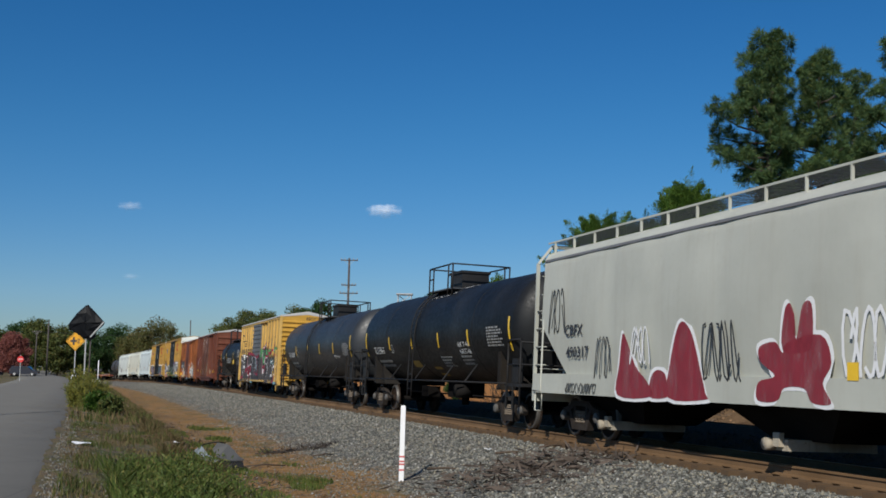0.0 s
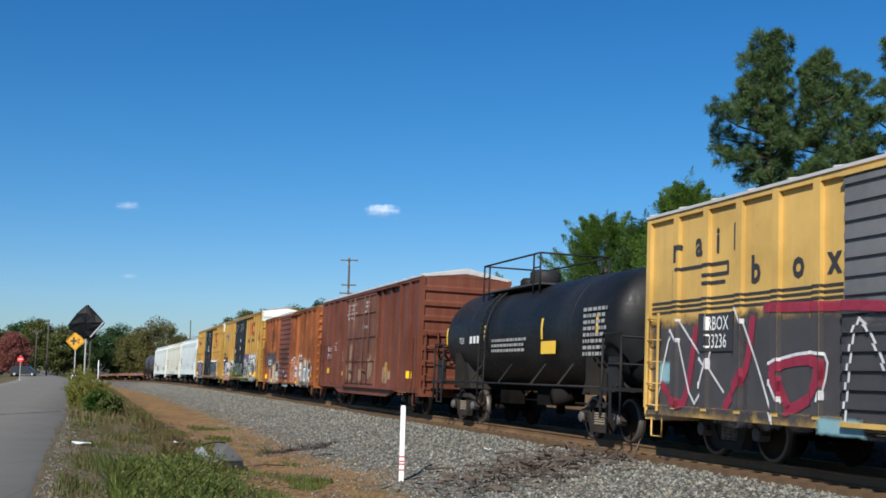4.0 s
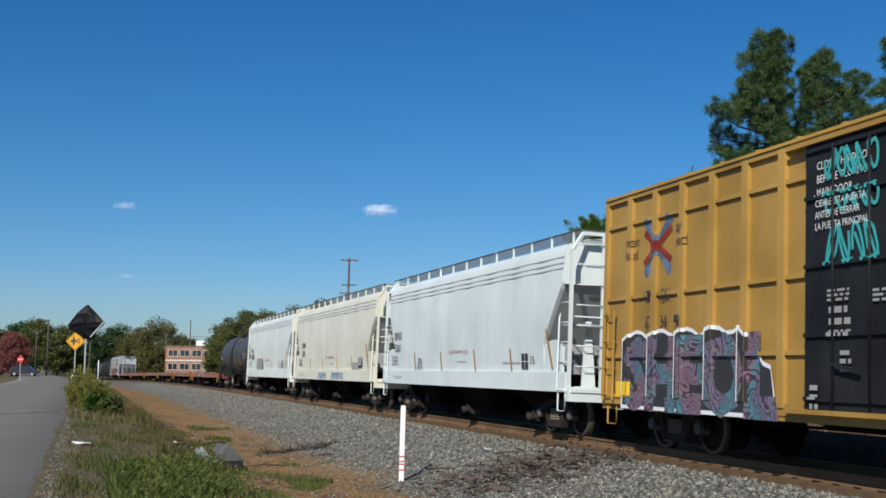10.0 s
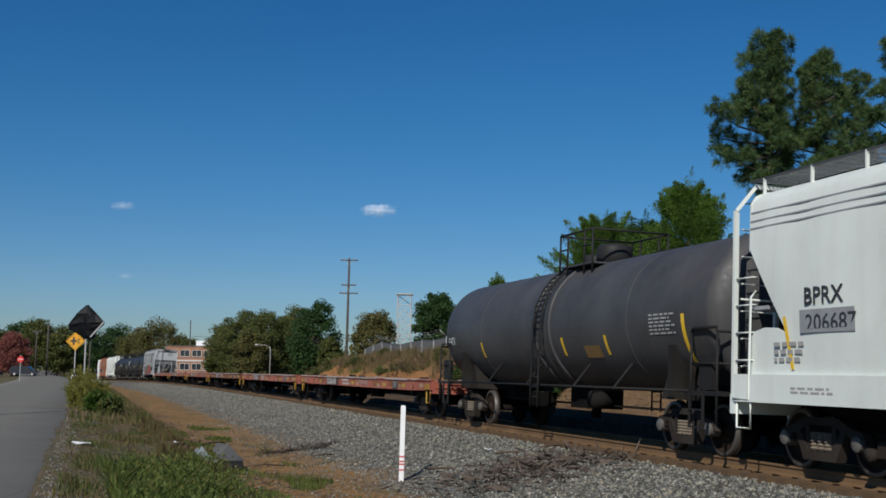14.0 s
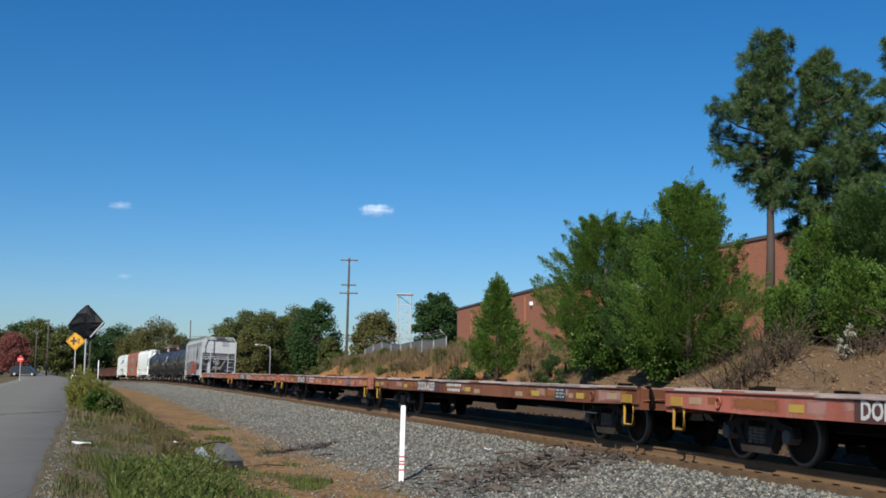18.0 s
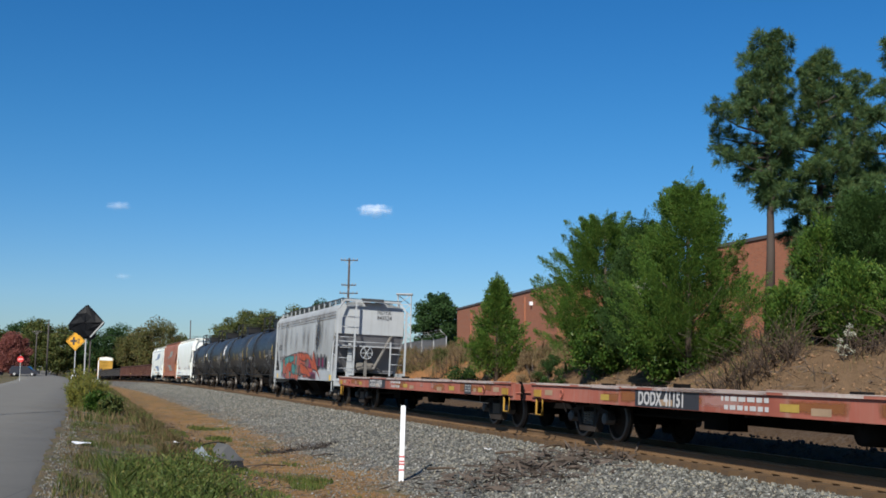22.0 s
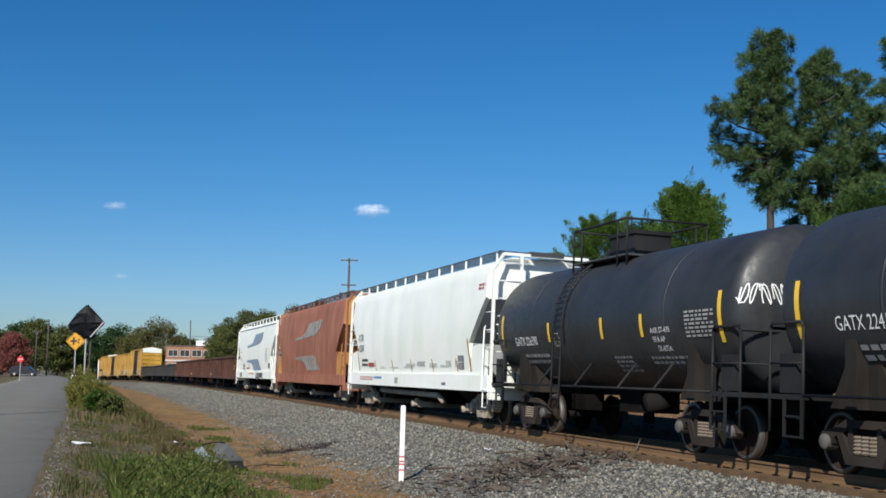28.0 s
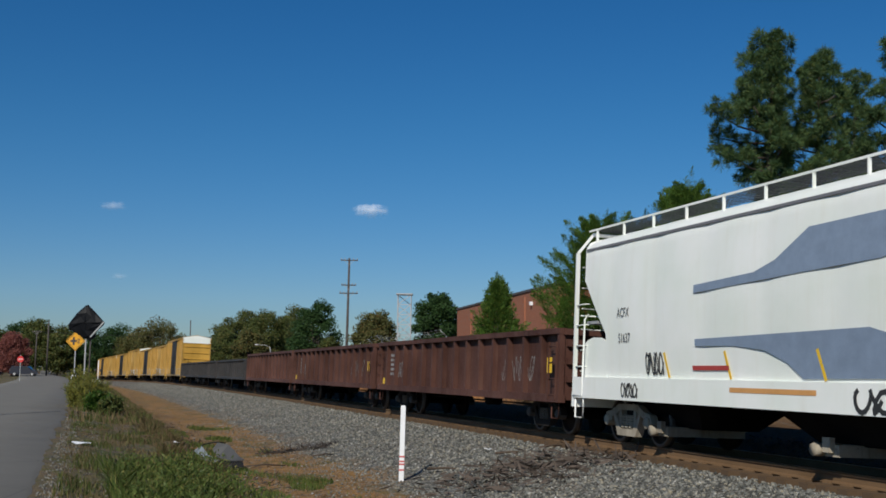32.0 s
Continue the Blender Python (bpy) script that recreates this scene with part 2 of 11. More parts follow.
def sprayed_on(name, col, worn=0.5):
    """Spray paint with thin, patchy cover that lets the car's paint show through."""
    m, nt, b = mat(name)
    v = coords(nt)
    c = mixc(nt, noisen(nt, v, 2.5, 5, 0.65), tuple(x * 0.65 for x in col), tuple(min(0.9, x * 1.35) for x in col))
    nt.links.new(c, b.inputs["Base Color"])
    b.inputs["Roughness"].default_value = 0.65
    streaks = noisen(nt, coords(nt, (2.2, 2.2, 0.7)), 2.2, 6, 0.7)
    nt.links.new(ramp(nt, streaks, [(0.30, 1 - worn), (0.55, 1.08 - 0.4 * worn)]), b.inputs["Alpha"])
    return m


def mist(name, col, cover=0.85, soft=5.0):
    """Spray-can paint laid on as a mist: patchy, and thinning out towards its borders."""
    m, nt, b = mat(name)
    v = coords(nt)
    c = mixc(nt, noisen(nt, v, 1.7, 5, 0.65), tuple(x * 0.6 for x in col), tuple(min(0.9, x * 1.3) for x in col))
    nt.links.new(c, b.inputs["Base Color"])
    b.inputs["Roughness"].default_value = 0.65
    tc = nt.nodes.new("ShaderNodeTexCoord")
    sep = nt.nodes.new("ShaderNodeSeparateXYZ")
    nt.links.new(tc.outputs["Generated"], sep.inputs[0])
    near = [mathn(nt, "MINIMUM", sep.outputs[i], mathn(nt, "SUBTRACT", 1.0, sep.outputs[i])) for i in (0, 2)]
    rim = mathn(nt, "MULTIPLY", mathn(nt, "MINIMUM", mathn(nt, "MULTIPLY", near[0], 2.0), near[1]), soft)
    f = mathn(nt, "ADD", rim, mathn(nt, "MULTIPLY", mathn(nt, "SUBTRACT", noisen(nt, v, 2.3, 5, 0.65), 0.55), 2.2), 0.0, True)
    nt.links.new(mathn(nt, "MULTIPLY", f, cover), b.inputs["Alpha"])
    return m


def plain(name, col, rough=0.6, metal=0.0, var=0.25, scale=4.0):
    m, nt, b = mat(name)
    v = coords(nt)
    f = noisen(nt, v, scale, 5, 0.65)
    c = mixc(nt, f, tuple(x * (1 - var) for x in col), tuple(min(0.95, x * (1 + var)) for x in col))
    nt.links.new(c, b.inputs["Base Color"])
    b.inputs["Roughness"].default_value, b.inputs["Metallic"].default_value = rough, metal
    bump(nt, b, noisen(nt, v, scale * 6, 4), 0.2, 0.01)
    return m


RUST = (0.13, 0.055, 0.028)
# near-black base: part of the shade under the cars is in this colour
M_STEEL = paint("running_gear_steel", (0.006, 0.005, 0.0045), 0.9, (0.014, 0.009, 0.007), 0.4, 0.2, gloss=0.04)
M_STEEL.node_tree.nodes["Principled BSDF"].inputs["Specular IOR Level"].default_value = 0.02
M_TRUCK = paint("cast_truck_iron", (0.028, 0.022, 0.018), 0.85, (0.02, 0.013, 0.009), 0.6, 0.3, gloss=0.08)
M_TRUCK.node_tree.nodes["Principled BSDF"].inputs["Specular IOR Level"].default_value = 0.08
M_WHEEL = plain("wheel_steel", (0.026, 0.017, 0.012), 0.75, 0.0)
M_WHEEL.node_tree.nodes["Principled BSDF"].inputs["Specular IOR Level"].default_value = 0.12
M_TREAD = plain("dull_wheel_tread", (0.13, 0.12, 0.11), 0.5, 0.6, 0.1)
M_BLACK = paint("black_tank_paint", (0.006, 0.007, 0.0085), 0.52, (0.018, 0.016, 0.014), 0.3, 0.35, gloss=0.18)
M_BLACK2 = paint("worn_black_tank_paint", (0.021, 0.024, 0.028), 0.5, (0.04, 0.035, 0.03), 0.45, 0.4, gloss=0.4)
M_GREYT = paint("faded_grey_tank_paint", (0.055, 0.056, 0.06), 0.55, (0.10, 0.085, 0.07), 0.4, 0.4)
M_WHITE = paint("white_car_paint", (0.65, 0.69, 0.65), 0.5, (0.42, 0.36, 0.26), 0.22, 0.16, mottle=0.93)
M_BLUEW = paint("cold_white_car_paint", (0.61, 0.67, 0.66), 0.5, (0.40, 0.36, 0.29), 0.2, 0.18, mottle=0.93)
M_CREAM = paint("cream_car_paint", (0.66, 0.655, 0.55), 0.5, (0.50, 0.34, 0.18), 0.28, 0.28, mottle=0.92)
M_BRIGHT = paint("clean_white_car_paint", (0.80, 0.845, 0.76), 0.42, (0.62, 0.55, 0.42), 0.12, 0.16, mottle=0.96)
M_GREYH = paint("light_grey_car_paint", (0.43, 0.435, 0.38), 0.5, (0.30, 0.25, 0.19), 0.2, 0.22, mottle=0.93)
M_RUSTH = paint("rust_red_car_paint", (0.31, 0.108, 0.058), 0.62, (0.50, 0.30, 0.20), 0.3, 0.55, mottle=0.68)
M_ORANGE = paint("orange_end_paint", (0.62, 0.30, 0.06), 0.6, RUST, 0.4, 0.4)
M_DKGREY = plain("dark_grey_paint_and_shade", (0.16, 0.16, 0.17), 0.6)
M_LETTER_W = plain("white_stencil_paint", (0.72, 0.72, 0.70), 0.6, 0, 0.12)
M_PRINT = plain("worn_small_stencil_paint", (0.30, 0.30, 0.29), 0.7, 0, 0.2)
M_LETTER_K = plain("black_stencil_paint", (0.03, 0.03, 0.035), 0.6)
M_REFLECT = plain("yellow_reflective_tape", (0.80, 0.50, 0.03), 0.35, 0, 0.1)
M_RAIL = paint("rusty_rail_steel", (0.17, 0.098, 0.045), 0.8, (0.10, 0.052, 0.026), 0.4, 0.1)
M_RAILTOP = plain("polished_rail_head", (0.42, 0.36, 0.31), 0.3, 0.9, 0.15)
M_TIE = paint("creosoted_timber", (0.10, 0.06, 0.03), 0.9, (0.17, 0.10, 0.048), 0.5, 0.1)

# ---------------------------------------------------------------- mesh helpers
class Sh:
    """A mesh under construction."""

    def __init__(self):
        self.v, self.f, self.s = [], [], []

    def add(self, verts, faces, smooth=False):
        k = len(self.v)
        self.v += [tuple(p) for p in verts]
        self.f += [tuple(i + k for i in f) for f in faces]
        self.s += [smooth] * len(faces)
        return self

    def box(self, x0, x1, y0, y1, z0, z1, m=None):
        p = [Vector((x, y, z)) for x in (x0, x1) for y in (y0, y1) for z in (z0, z1)]
        if m:
            p = [m @ q for q in p]
        return self.add(p, [(0, 1, 3, 2), (4, 6, 7, 5), (0, 4, 5, 1), (2, 3, 7, 6), (0, 2, 6, 4), (1, 5, 7, 3)])

    def bar(self, a, b, w=0.04, h=None, up=(0, 0, 1)):
        """A square bar from a to b."""
        a, b = Vector(a), Vector(b)
        h = h or w
        d = (b - a).normalized()
        u = Vector(up)
        if abs(d.dot(u)) > 0.95:
            u = Vector((1, 0, 0))
        r = d.cross(u).normalized()
        u = r.cross(d)
        c = [(-1, -1), (1, -1), (1, 1), (-1, 1)]
        p = [q + r * (i * w / 2) + u * (j * h / 2) for q in (a, b) for i, j in c]
        return self.add(p, [(3, 2, 1, 0), (4, 5, 6, 7), (0, 1, 5, 4), (1, 2, 6, 5), (2, 3, 7, 6), (3, 0, 4, 7)])

    def tube(self, pts, r=0.02, n=6):
        """A round rod along points."""
        pts = [Vector(p) for p in pts]
        rings = []
        for i, p in enumerate(pts):
            d = (pts[min(i + 1, len(pts) - 1)] - pts[max(i - 1, 0)]).normalized()
            u = Vector((0, 0, 1)) if abs(d.z) < 0.9 else Vector((1, 0, 0))
            a = d.cross(u).normalized()
            b = a.cross(d)
            rr = r[i] if isinstance(r, (list, tuple)) else r
            rings.append([p + (a * math.cos(t) + b * math.sin(t)) * rr for t in [2 * math.pi * k / n for k in range(n)]])
        v = [p for g in rings for p in g]
        f = [(i * n + k, i * n + (k + 1) % n, (i + 1) * n + (k + 1) % n, (i + 1) * n + k) for i in range(len(rings) - 1) for k in range(n)]
        f += [tuple(range(n))[::-1], tuple(range((len(rings) - 1) * n, len(rings) * n))]
        return self.add(v, f, True)

    def lathe(self, prof, n=24, m=None, caps=True):
        """Turns (radius, along) points round the y axis; m moves the result."""
        m = m or Matrix()
        v = [m @ Vector((r * math.cos(2 * math.pi * k / n), a, r * math.sin(2 * math.pi * k / n))) for r, a in prof for k in range(n)]
        f = [(i * n + k, i * n + (k + 1) % n, (i + 1) * n + (k + 1) % n, (i + 1) * n + k) for i in range(len(prof) - 1) for k in range(n)]
        if caps:
            f += [tuple(range(n))[::-1], tuple(range((len(prof) - 1) * n, len(prof) * n))]
        return self.add(v, f, True)

    def prism(self, poly, y0, y1):
        """A polygon in x and z, thick in y."""
        n = len(poly)
        v = [(x, y0, z) for x, z in poly] + [(x, y1, z) for x, z in poly]
        f = [tuple(range(n)), tuple(range(2 * n - 1, n - 1, -1))] + [(i, n + i, n + (i + 1) % n, (i + 1) % n) for i in range(n)]
        return self.add(v, f)

    def mesh(self, name, material, flip=True):
        me = bpy.data.meshes.new(name)
        me.from_pydata(self.v, [], self.f)
        if any(self.s):
            me.polygons.foreach_set("use_smooth", self.s)
        me.materials.append(material)
        if flip:
            bm = bmesh.new()
            bm.from_mesh(me)
            bmesh.ops.recalc_face_normals(bm, faces=bm.faces)
            bm.to_mesh(me)
            bm.free()
        me.update()
        return me


MADE = {}


def put(name, me, parent=None, m=None, label=""):
    ob = new(name, me)
    MADE[ob.name] = len(MADE)
    if parent:
        ob.parent = parent
    if m is not None:
        ob.matrix_basis = m
    if label:
        ob["label"] = label
    return ob


def part(name, sh, material, parent, label="", m=None):
    return put(name, sh.mesh(name, material), parent, m, label)


def sharp(me, angle=40):
    me.set_sharp_from_angle(angle=radians(angle))
    return me


def raw_mesh(name, co, faces, material, smooth=False, island_uv=None):
    """A mesh from arrays: co (n, 3), faces (m, k)."""
    me = bpy.data.meshes.new(name)
    k = faces.shape[1]
    me.vertices.add(len(co))
    me.vertices.foreach_set("co", co.astype(np.float32).ravel())
    me.loops.add(faces.size)
    me.loops.foreach_set("vertex_index", faces.astype(np.int32).ravel())
    me.polygons.add(len(faces))
    me.polygons.foreach_set("loop_start", np.arange(0, faces.size, k, dtype=np.int32))
    if smooth:
        me.polygons.foreach_set("use_smooth", np.ones(len(faces), dtype=bool))
    me.materials.append(material)
    me.update(calc_edges=True)
    return me


def words(name, text, size, material, parent, x, y, z, label="", align="LEFT", stretch=1.0, turn=0.0, thick=0.0):
    """Lettering on a car's near side (turn 0) or its front end (turn 90)."""
    cu = bpy.data.curves.new("lettering", "FONT")
    cu.body, cu.size, cu.align_x, cu.resolution_u, cu.offset = text, size, align, 2, thick
    ob = bpy.data.objects.new("lettering", cu)
    me = bpy.data.meshes.new_from_object(ob)
    me.materials.clear()
    me.materials.append(material)
    bpy.data.objects.remove(ob)
    o = put(name, me, parent, pose(x, y, z, 90, 0, turn) @ Matrix.Diagonal((stretch, 1, 1, 1)), label)
    if " " in text:
        o["kind"] = "stuff"
    return o


def patch(name, x0, x1, z0, z1, material, parent, y=-1.6, label="", skew=0.0):
    sh = Sh().add([(x0, y, z0), (x1, y, z0), (x1 + skew, y, z1), (x0 + skew, y, z1)], [(0, 1, 2, 3)])
    return put(name, sh.mesh(name, material, False), parent, None, label)


def fine_print(parent, x, z, w, h, rows, material, y, seed=1, name="stencil_block"):
    """Small writing that cannot be read: one sheet of bars."""
    rnd = random.Random(seed)
    sh = Sh()
    for i in range(rows):
        zz = z - h * i / rows
        a = x
        while a < x + w * (0.75 + 0.25 * rnd.random()):
            l = min(rnd.uniform(0.06, 0.22), x + w - a)
            if l <= 0.02:
                break
            sh.add([(a, y, zz), (a + l, y, zz), (a + l, y, zz + h / rows * 0.55), (a, y, zz + h / rows * 0.55)], [(0, 1, 2, 3)])
            a += l + 0.05
    ob = put(name, sh.mesh(name, material, False), parent)
    ob["kind"] = "stuff"
    return ob

# ---------------------------------------------------------------- ground
def ground_material():
    m, nt, b = mat("verge_dirt_and_gravel")
    uv = nt.nodes.new("ShaderNodeUVMap")
    sep = nt.nodes.new("ShaderNodeSeparateXYZ")
    nt.links.new(uv.outputs[0], sep.inputs[0])
    o = sep.outputs[0]
    v = coords(nt)
    n1, n2, n3 = noisen(nt, v, 0.5, 6, 0.6), noisen(nt, v, 3.0, 6, 0.7), noisen(nt, v, 22.0, 4, 0.7)
    vo = N(nt, "ShaderNodeTexVoronoi", Scale=16.0)
    nt.links.new(v, vo.inputs["Vector"])
    sc = nt.nodes.new("ShaderNodeSeparateColor")
    nt.links.new(vo.outputs["Color"], sc.inputs[0])
    grav = ramp(nt, sc.outputs[0], [(0.0, (0.045, 0.043, 0.038)), (0.5, (0.13, 0.126, 0.112)), (1.0, (0.26, 0.252, 0.224))])
    grav = mixc(nt, ramp(nt, n1, [(0.45, 0.0), (0.75, 0.45)]), grav, (0.16, 0.108, 0.065))
    dirt = mixc(nt, n2, (0.21, 0.105, 0.036), (0.36, 0.21, 0.078))
    dirt = mixc(nt, ramp(nt, n3, [(0.55, 0.0), (0.7, 0.5)]), dirt, (0.31, 0.26, 0.19))
    straw = mixc(nt, n2, (0.125, 0.092, 0.043), (0.23, 0.172, 0.092))
    green = mixc(nt, n3, (0.045, 0.064, 0.019), (0.10, 0.11, 0.036))
    earth = mixc(nt, n3, (0.08, 0.06, 0.042), (0.18, 0.15, 0.122))
    grass = mixc(nt, ramp(nt, n1, [(0.42, 0.0), (0.6, 1.0)]), straw, green)
    grass = mixc(nt, ramp(nt, n2, [(0.44, 0.0), (0.56, 0.85)]), grass, earth)
    clay = mixc(nt, n2, (0.25, 0.105, 0.036), (0.40, 0.20, 0.08))
    wob = mathn(nt, "ADD", o, mathn(nt, "MULTIPLY", mathn(nt, "SUBTRACT", mathn(nt, "ADD", n1, mathn(nt, "MULTIPLY", n2, 0.6)), 0.8), 3.2))

    def step(a, w):
        return mathn(nt, "MULTIPLY_ADD", mathn(nt, "SUBTRACT", wob, a), 1 / w, 0.5, True)
    bank = mixc(nt, step(-8.3, 1.3), mixc(nt, ramp(nt, n1, [(0.42, 0.0), (0.6, 1.0)]), clay, straw), clay)
    loam = mixc(nt, n2, (0.10, 0.062, 0.034), (0.26, 0.165, 0.092))
    loam = mixc(nt, ramp(nt, n3, [(0.5, 0.0), (0.66, 0.7)]), loam, (0.06, 0.045, 0.03))
    bank = mixc(nt, mathn(nt, "MULTIPLY_ADD", mathn(nt, "ADD", sep.outputs[1], 36.0), 0.12, 0.5, True), bank, loam)
    dirt = mixc(nt, ramp(nt, noisen(nt, v, 1.3, 6, 0.7), [(0.48, 0.0), (0.62, 0.75)]), dirt, (0.11, 0.07, 0.04))
    dirt = mixc(nt, ramp(nt, noisen(nt, v, 0.8, 5, 0.65), [(0.52, 0.0), (0.62, 0.8)]), dirt, (0.09, 0.09, 0.034))
    dirt = mixc(nt, ramp(nt, sc.outputs[1], [(0.86, 0.0), (0.92, 0.7)]), dirt, (0.24, 0.225, 0.20))
    c = mixc(nt, step(5.4, 1.2), grav, dirt)
    c = mixc(nt, step(9.05, 0.7), c, grass)
    c = mixc(nt, mathn(nt, "MULTIPLY_ADD", mathn(nt, "SUBTRACT", -4.6, wob), 1.0, 0.5, True), c, bank)
    c = mixc(nt, mathn(nt, "MULTIPLY_ADD", mathn(nt, "SUBTRACT", -14.0, wob), 0.5, 0.5, True), c, grass)
    ao = mathn(nt, "ABSOLUTE", o)
    # stained bed between the rails, darkened further for the shade under cars
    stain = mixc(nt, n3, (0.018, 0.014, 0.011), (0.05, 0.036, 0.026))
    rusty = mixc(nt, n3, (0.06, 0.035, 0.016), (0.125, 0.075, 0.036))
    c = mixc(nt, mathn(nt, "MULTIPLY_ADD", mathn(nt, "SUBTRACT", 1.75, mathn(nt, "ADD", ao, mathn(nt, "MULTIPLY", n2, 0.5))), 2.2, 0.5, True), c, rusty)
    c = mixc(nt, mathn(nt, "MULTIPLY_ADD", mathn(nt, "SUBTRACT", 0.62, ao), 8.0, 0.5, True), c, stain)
    # strip behind the track, its brown darkened to stand in for the train's shade
    shade_soil = mixc(nt, n2, (0.05, 0.03, 0.017), (0.11, 0.064, 0.032))
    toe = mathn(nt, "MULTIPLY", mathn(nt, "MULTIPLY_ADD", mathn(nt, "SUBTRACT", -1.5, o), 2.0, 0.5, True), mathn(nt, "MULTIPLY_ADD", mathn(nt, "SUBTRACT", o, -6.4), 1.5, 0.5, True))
    c = mixc(nt, mathn(nt, "MULTIPLY", toe, 0.85), c, shade_soil)
    nt.links.new(c, b.inputs["Base Color"])
    b.inputs["Roughness"].default_value = 0.95
    b.inputs["Specular IOR Level"].default_value = 0.1
    bump(nt, b, mathn(nt, "ADD", mathn(nt, "MULTIPLY", vo.outputs["Distance"], 1.0), n3), 0.7, 0.05)
    return m


def sheet(name, s_list, o_list, height, material):
    co, uv = [], []
    for s in s_list:
        for o in o_list:
            x, y = at_so(s, o)
            co.append((x, y, height(s, o)))
            uv.append((o, s))
    n = len(o_list)
    f = np.array([(i * n + j, i * n + j + 1, (i + 1) * n + j + 1, (i + 1) * n + j) for i in range(len(s_list) - 1) for j in range(n - 1)])
    me = raw_mesh(name, np.array(co), f, material, True)
    lay = me.uv_layers.new(name="UVMap")
    lay.data.foreach_set("uv", np.array(uv, dtype=np.float32)[f.ravel()].ravel())
    if me.polygons[0].normal.z < 0:
        me.flip_normals()
    return new(name, me)


s_rows = [-2800, -1800, -1200, -800, -600, -480, -400, -350] + list(range(-310, -120, 8)) + list(np.arange(-120, -60, 2.0)) + list(np.arange(-60, 26, 0.7)) + [30, 40, 60, 90, 140, 250, 500]
o_rows = [-2500, -1200, -600, -300, -150, -90, -60, -40, -30, -26, -22, -19, -17] + list(np.arange(-15, -2.5, 0.75)) + [-2.2, -2, 0, 2, 2.3] + list(np.arange(2.6, 12.3, 0.35)) + [12.6, 14, 16, 18, 20, 22, 26, 34, 50, 90, 160, 300, 600, 1200, 2500]


def ground_height(s, o):
    z = ground_so(s, o)
    if 12.6 < o < 19.4:
        z -= 0.06
    return z


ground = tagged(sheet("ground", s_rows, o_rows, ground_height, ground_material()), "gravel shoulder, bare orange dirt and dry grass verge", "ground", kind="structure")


def asphalt():
    m, nt, b = mat("worn_asphalt")
    v = coords(nt)
    n1, n2 = noisen(nt, v, 0.35, 5), noisen(nt, v, 40, 3, 0.8)
    c = mixc(nt, n1, (0.142, 0.134, 0.115), (0.2, 0.188, 0.162))
    c = mixc(nt, ramp(nt, n2, [(0.45, 0.0), (0.75, 0.6)]), c, (0.25, 0.237, 0.21))
    ck = N(nt, "ShaderNodeTexVoronoi", Scale=0.35)
    ck.feature = "DISTANCE_TO_EDGE"
    nt.links.new(v, ck.inputs["Vector"])
    c = mixc(nt, mathn(nt, "MULTIPLY", mathn(nt, "LESS_THAN", ck.outputs["Distance"], 0.004), 0.3), c, (0.04, 0.04, 0.04))
    nt.links.new(c, b.inputs["Base Color"])
    b.inputs["Roughness"].default_value = 0.9
    b.inputs["Specular IOR Level"].default_value = 0.12
    bump(nt, b, n2, 0.4, 0.01)
    return m


M_ASPHALT = asphalt()
road_s = [-900, -700, -500, -400, -330] + list(range(-300, -66, 6)) + [-66 + 0.5 * i for i in range(160)] + [15, 20, 25, 30, 40, 80, 160, 300]


def road_edge(s):
    return 12.25 + 0.22 * noise.noise(Vector((s * 0.25, 0, 3))) + 0.12 * noise.noise(Vector((s * 0.9, 5, 3))) + (0.09 * noise.noise(Vector((s * 2.7, 8, 3))) if s > -66 else 0)


def build_road():
    sh = Sh()
    cols = [0, 0.02, 0.25, 0.5, 0.75, 0.98, 1]
    for s in road_s:
        a = road_edge(s)
        for i, c in enumerate(cols):
            o = a + (19.3 - a) * c
            x, y = at_so(s, o)
            crown = -0.30 + 0.09 * (1 - (2 * c - 1) ** 2) + (0.012 if 0 < i < 6 else -0.08)
            z = crown if s > -300 else crown
            sh.v.append((x, y, z))
    n = len(cols)
    for i in range(len(road_s) - 1):
        for j in range(n - 1):
            sh.f.append((i * n + j, i * n + j + 1, (i + 1) * n + j + 1, (i + 1) * n + j))
            sh.s.append(True)
    me = sh.mesh("road", M_ASPHALT, False)
    if me.polygons[0].normal.z < 0:
        me.flip_normals()
    return tagged(new("road", me), "worn grey asphalt road with a crumbling edge", "road", kind="structure")


road = build_road()
# the dark strip across the lanes, laid in place of a cast shadow
seam = Sh()
for i in range(13):
    o = 12.5 + 5.0 * i / 12
    for k in (0, 1):
        x, y = at_so(-34.4 + 2.6 * (o - 12.5) + 0.22 * k + 0.08 * math.sin(3.1 * i), o)
        c = (o - 12.25) / 7.05
        seam.v.append((x, y, -0.30 + 0.09 * (1 - (2 * c - 1) ** 2) + 0.018))
for i in range(12):
    seam.f.append((2 * i, 2 * i + 1, 2 * i + 3, 2 * i + 2))
    seam.s.append(False)
part("tar_joint", seam, plain("cast_shadow_dark", (0.03, 0.03, 0.03), 0.7), road)

# ---------------------------------------------------------------- track
RAIL_PROFILE = [(-0.075, -0.172), (0.075, -0.172), (0.075, -0.158), (0.012, -0.135), (0.010, -0.045), (0.036, -0.036), (0.036, -0.006), (0.026, 0.0), (-0.026, 0.0), (-0.036, -0.006), (-0.036, -0.036), (-0.010, -0.045), (-0.012, -0.135), (-0.075, -0.158)]


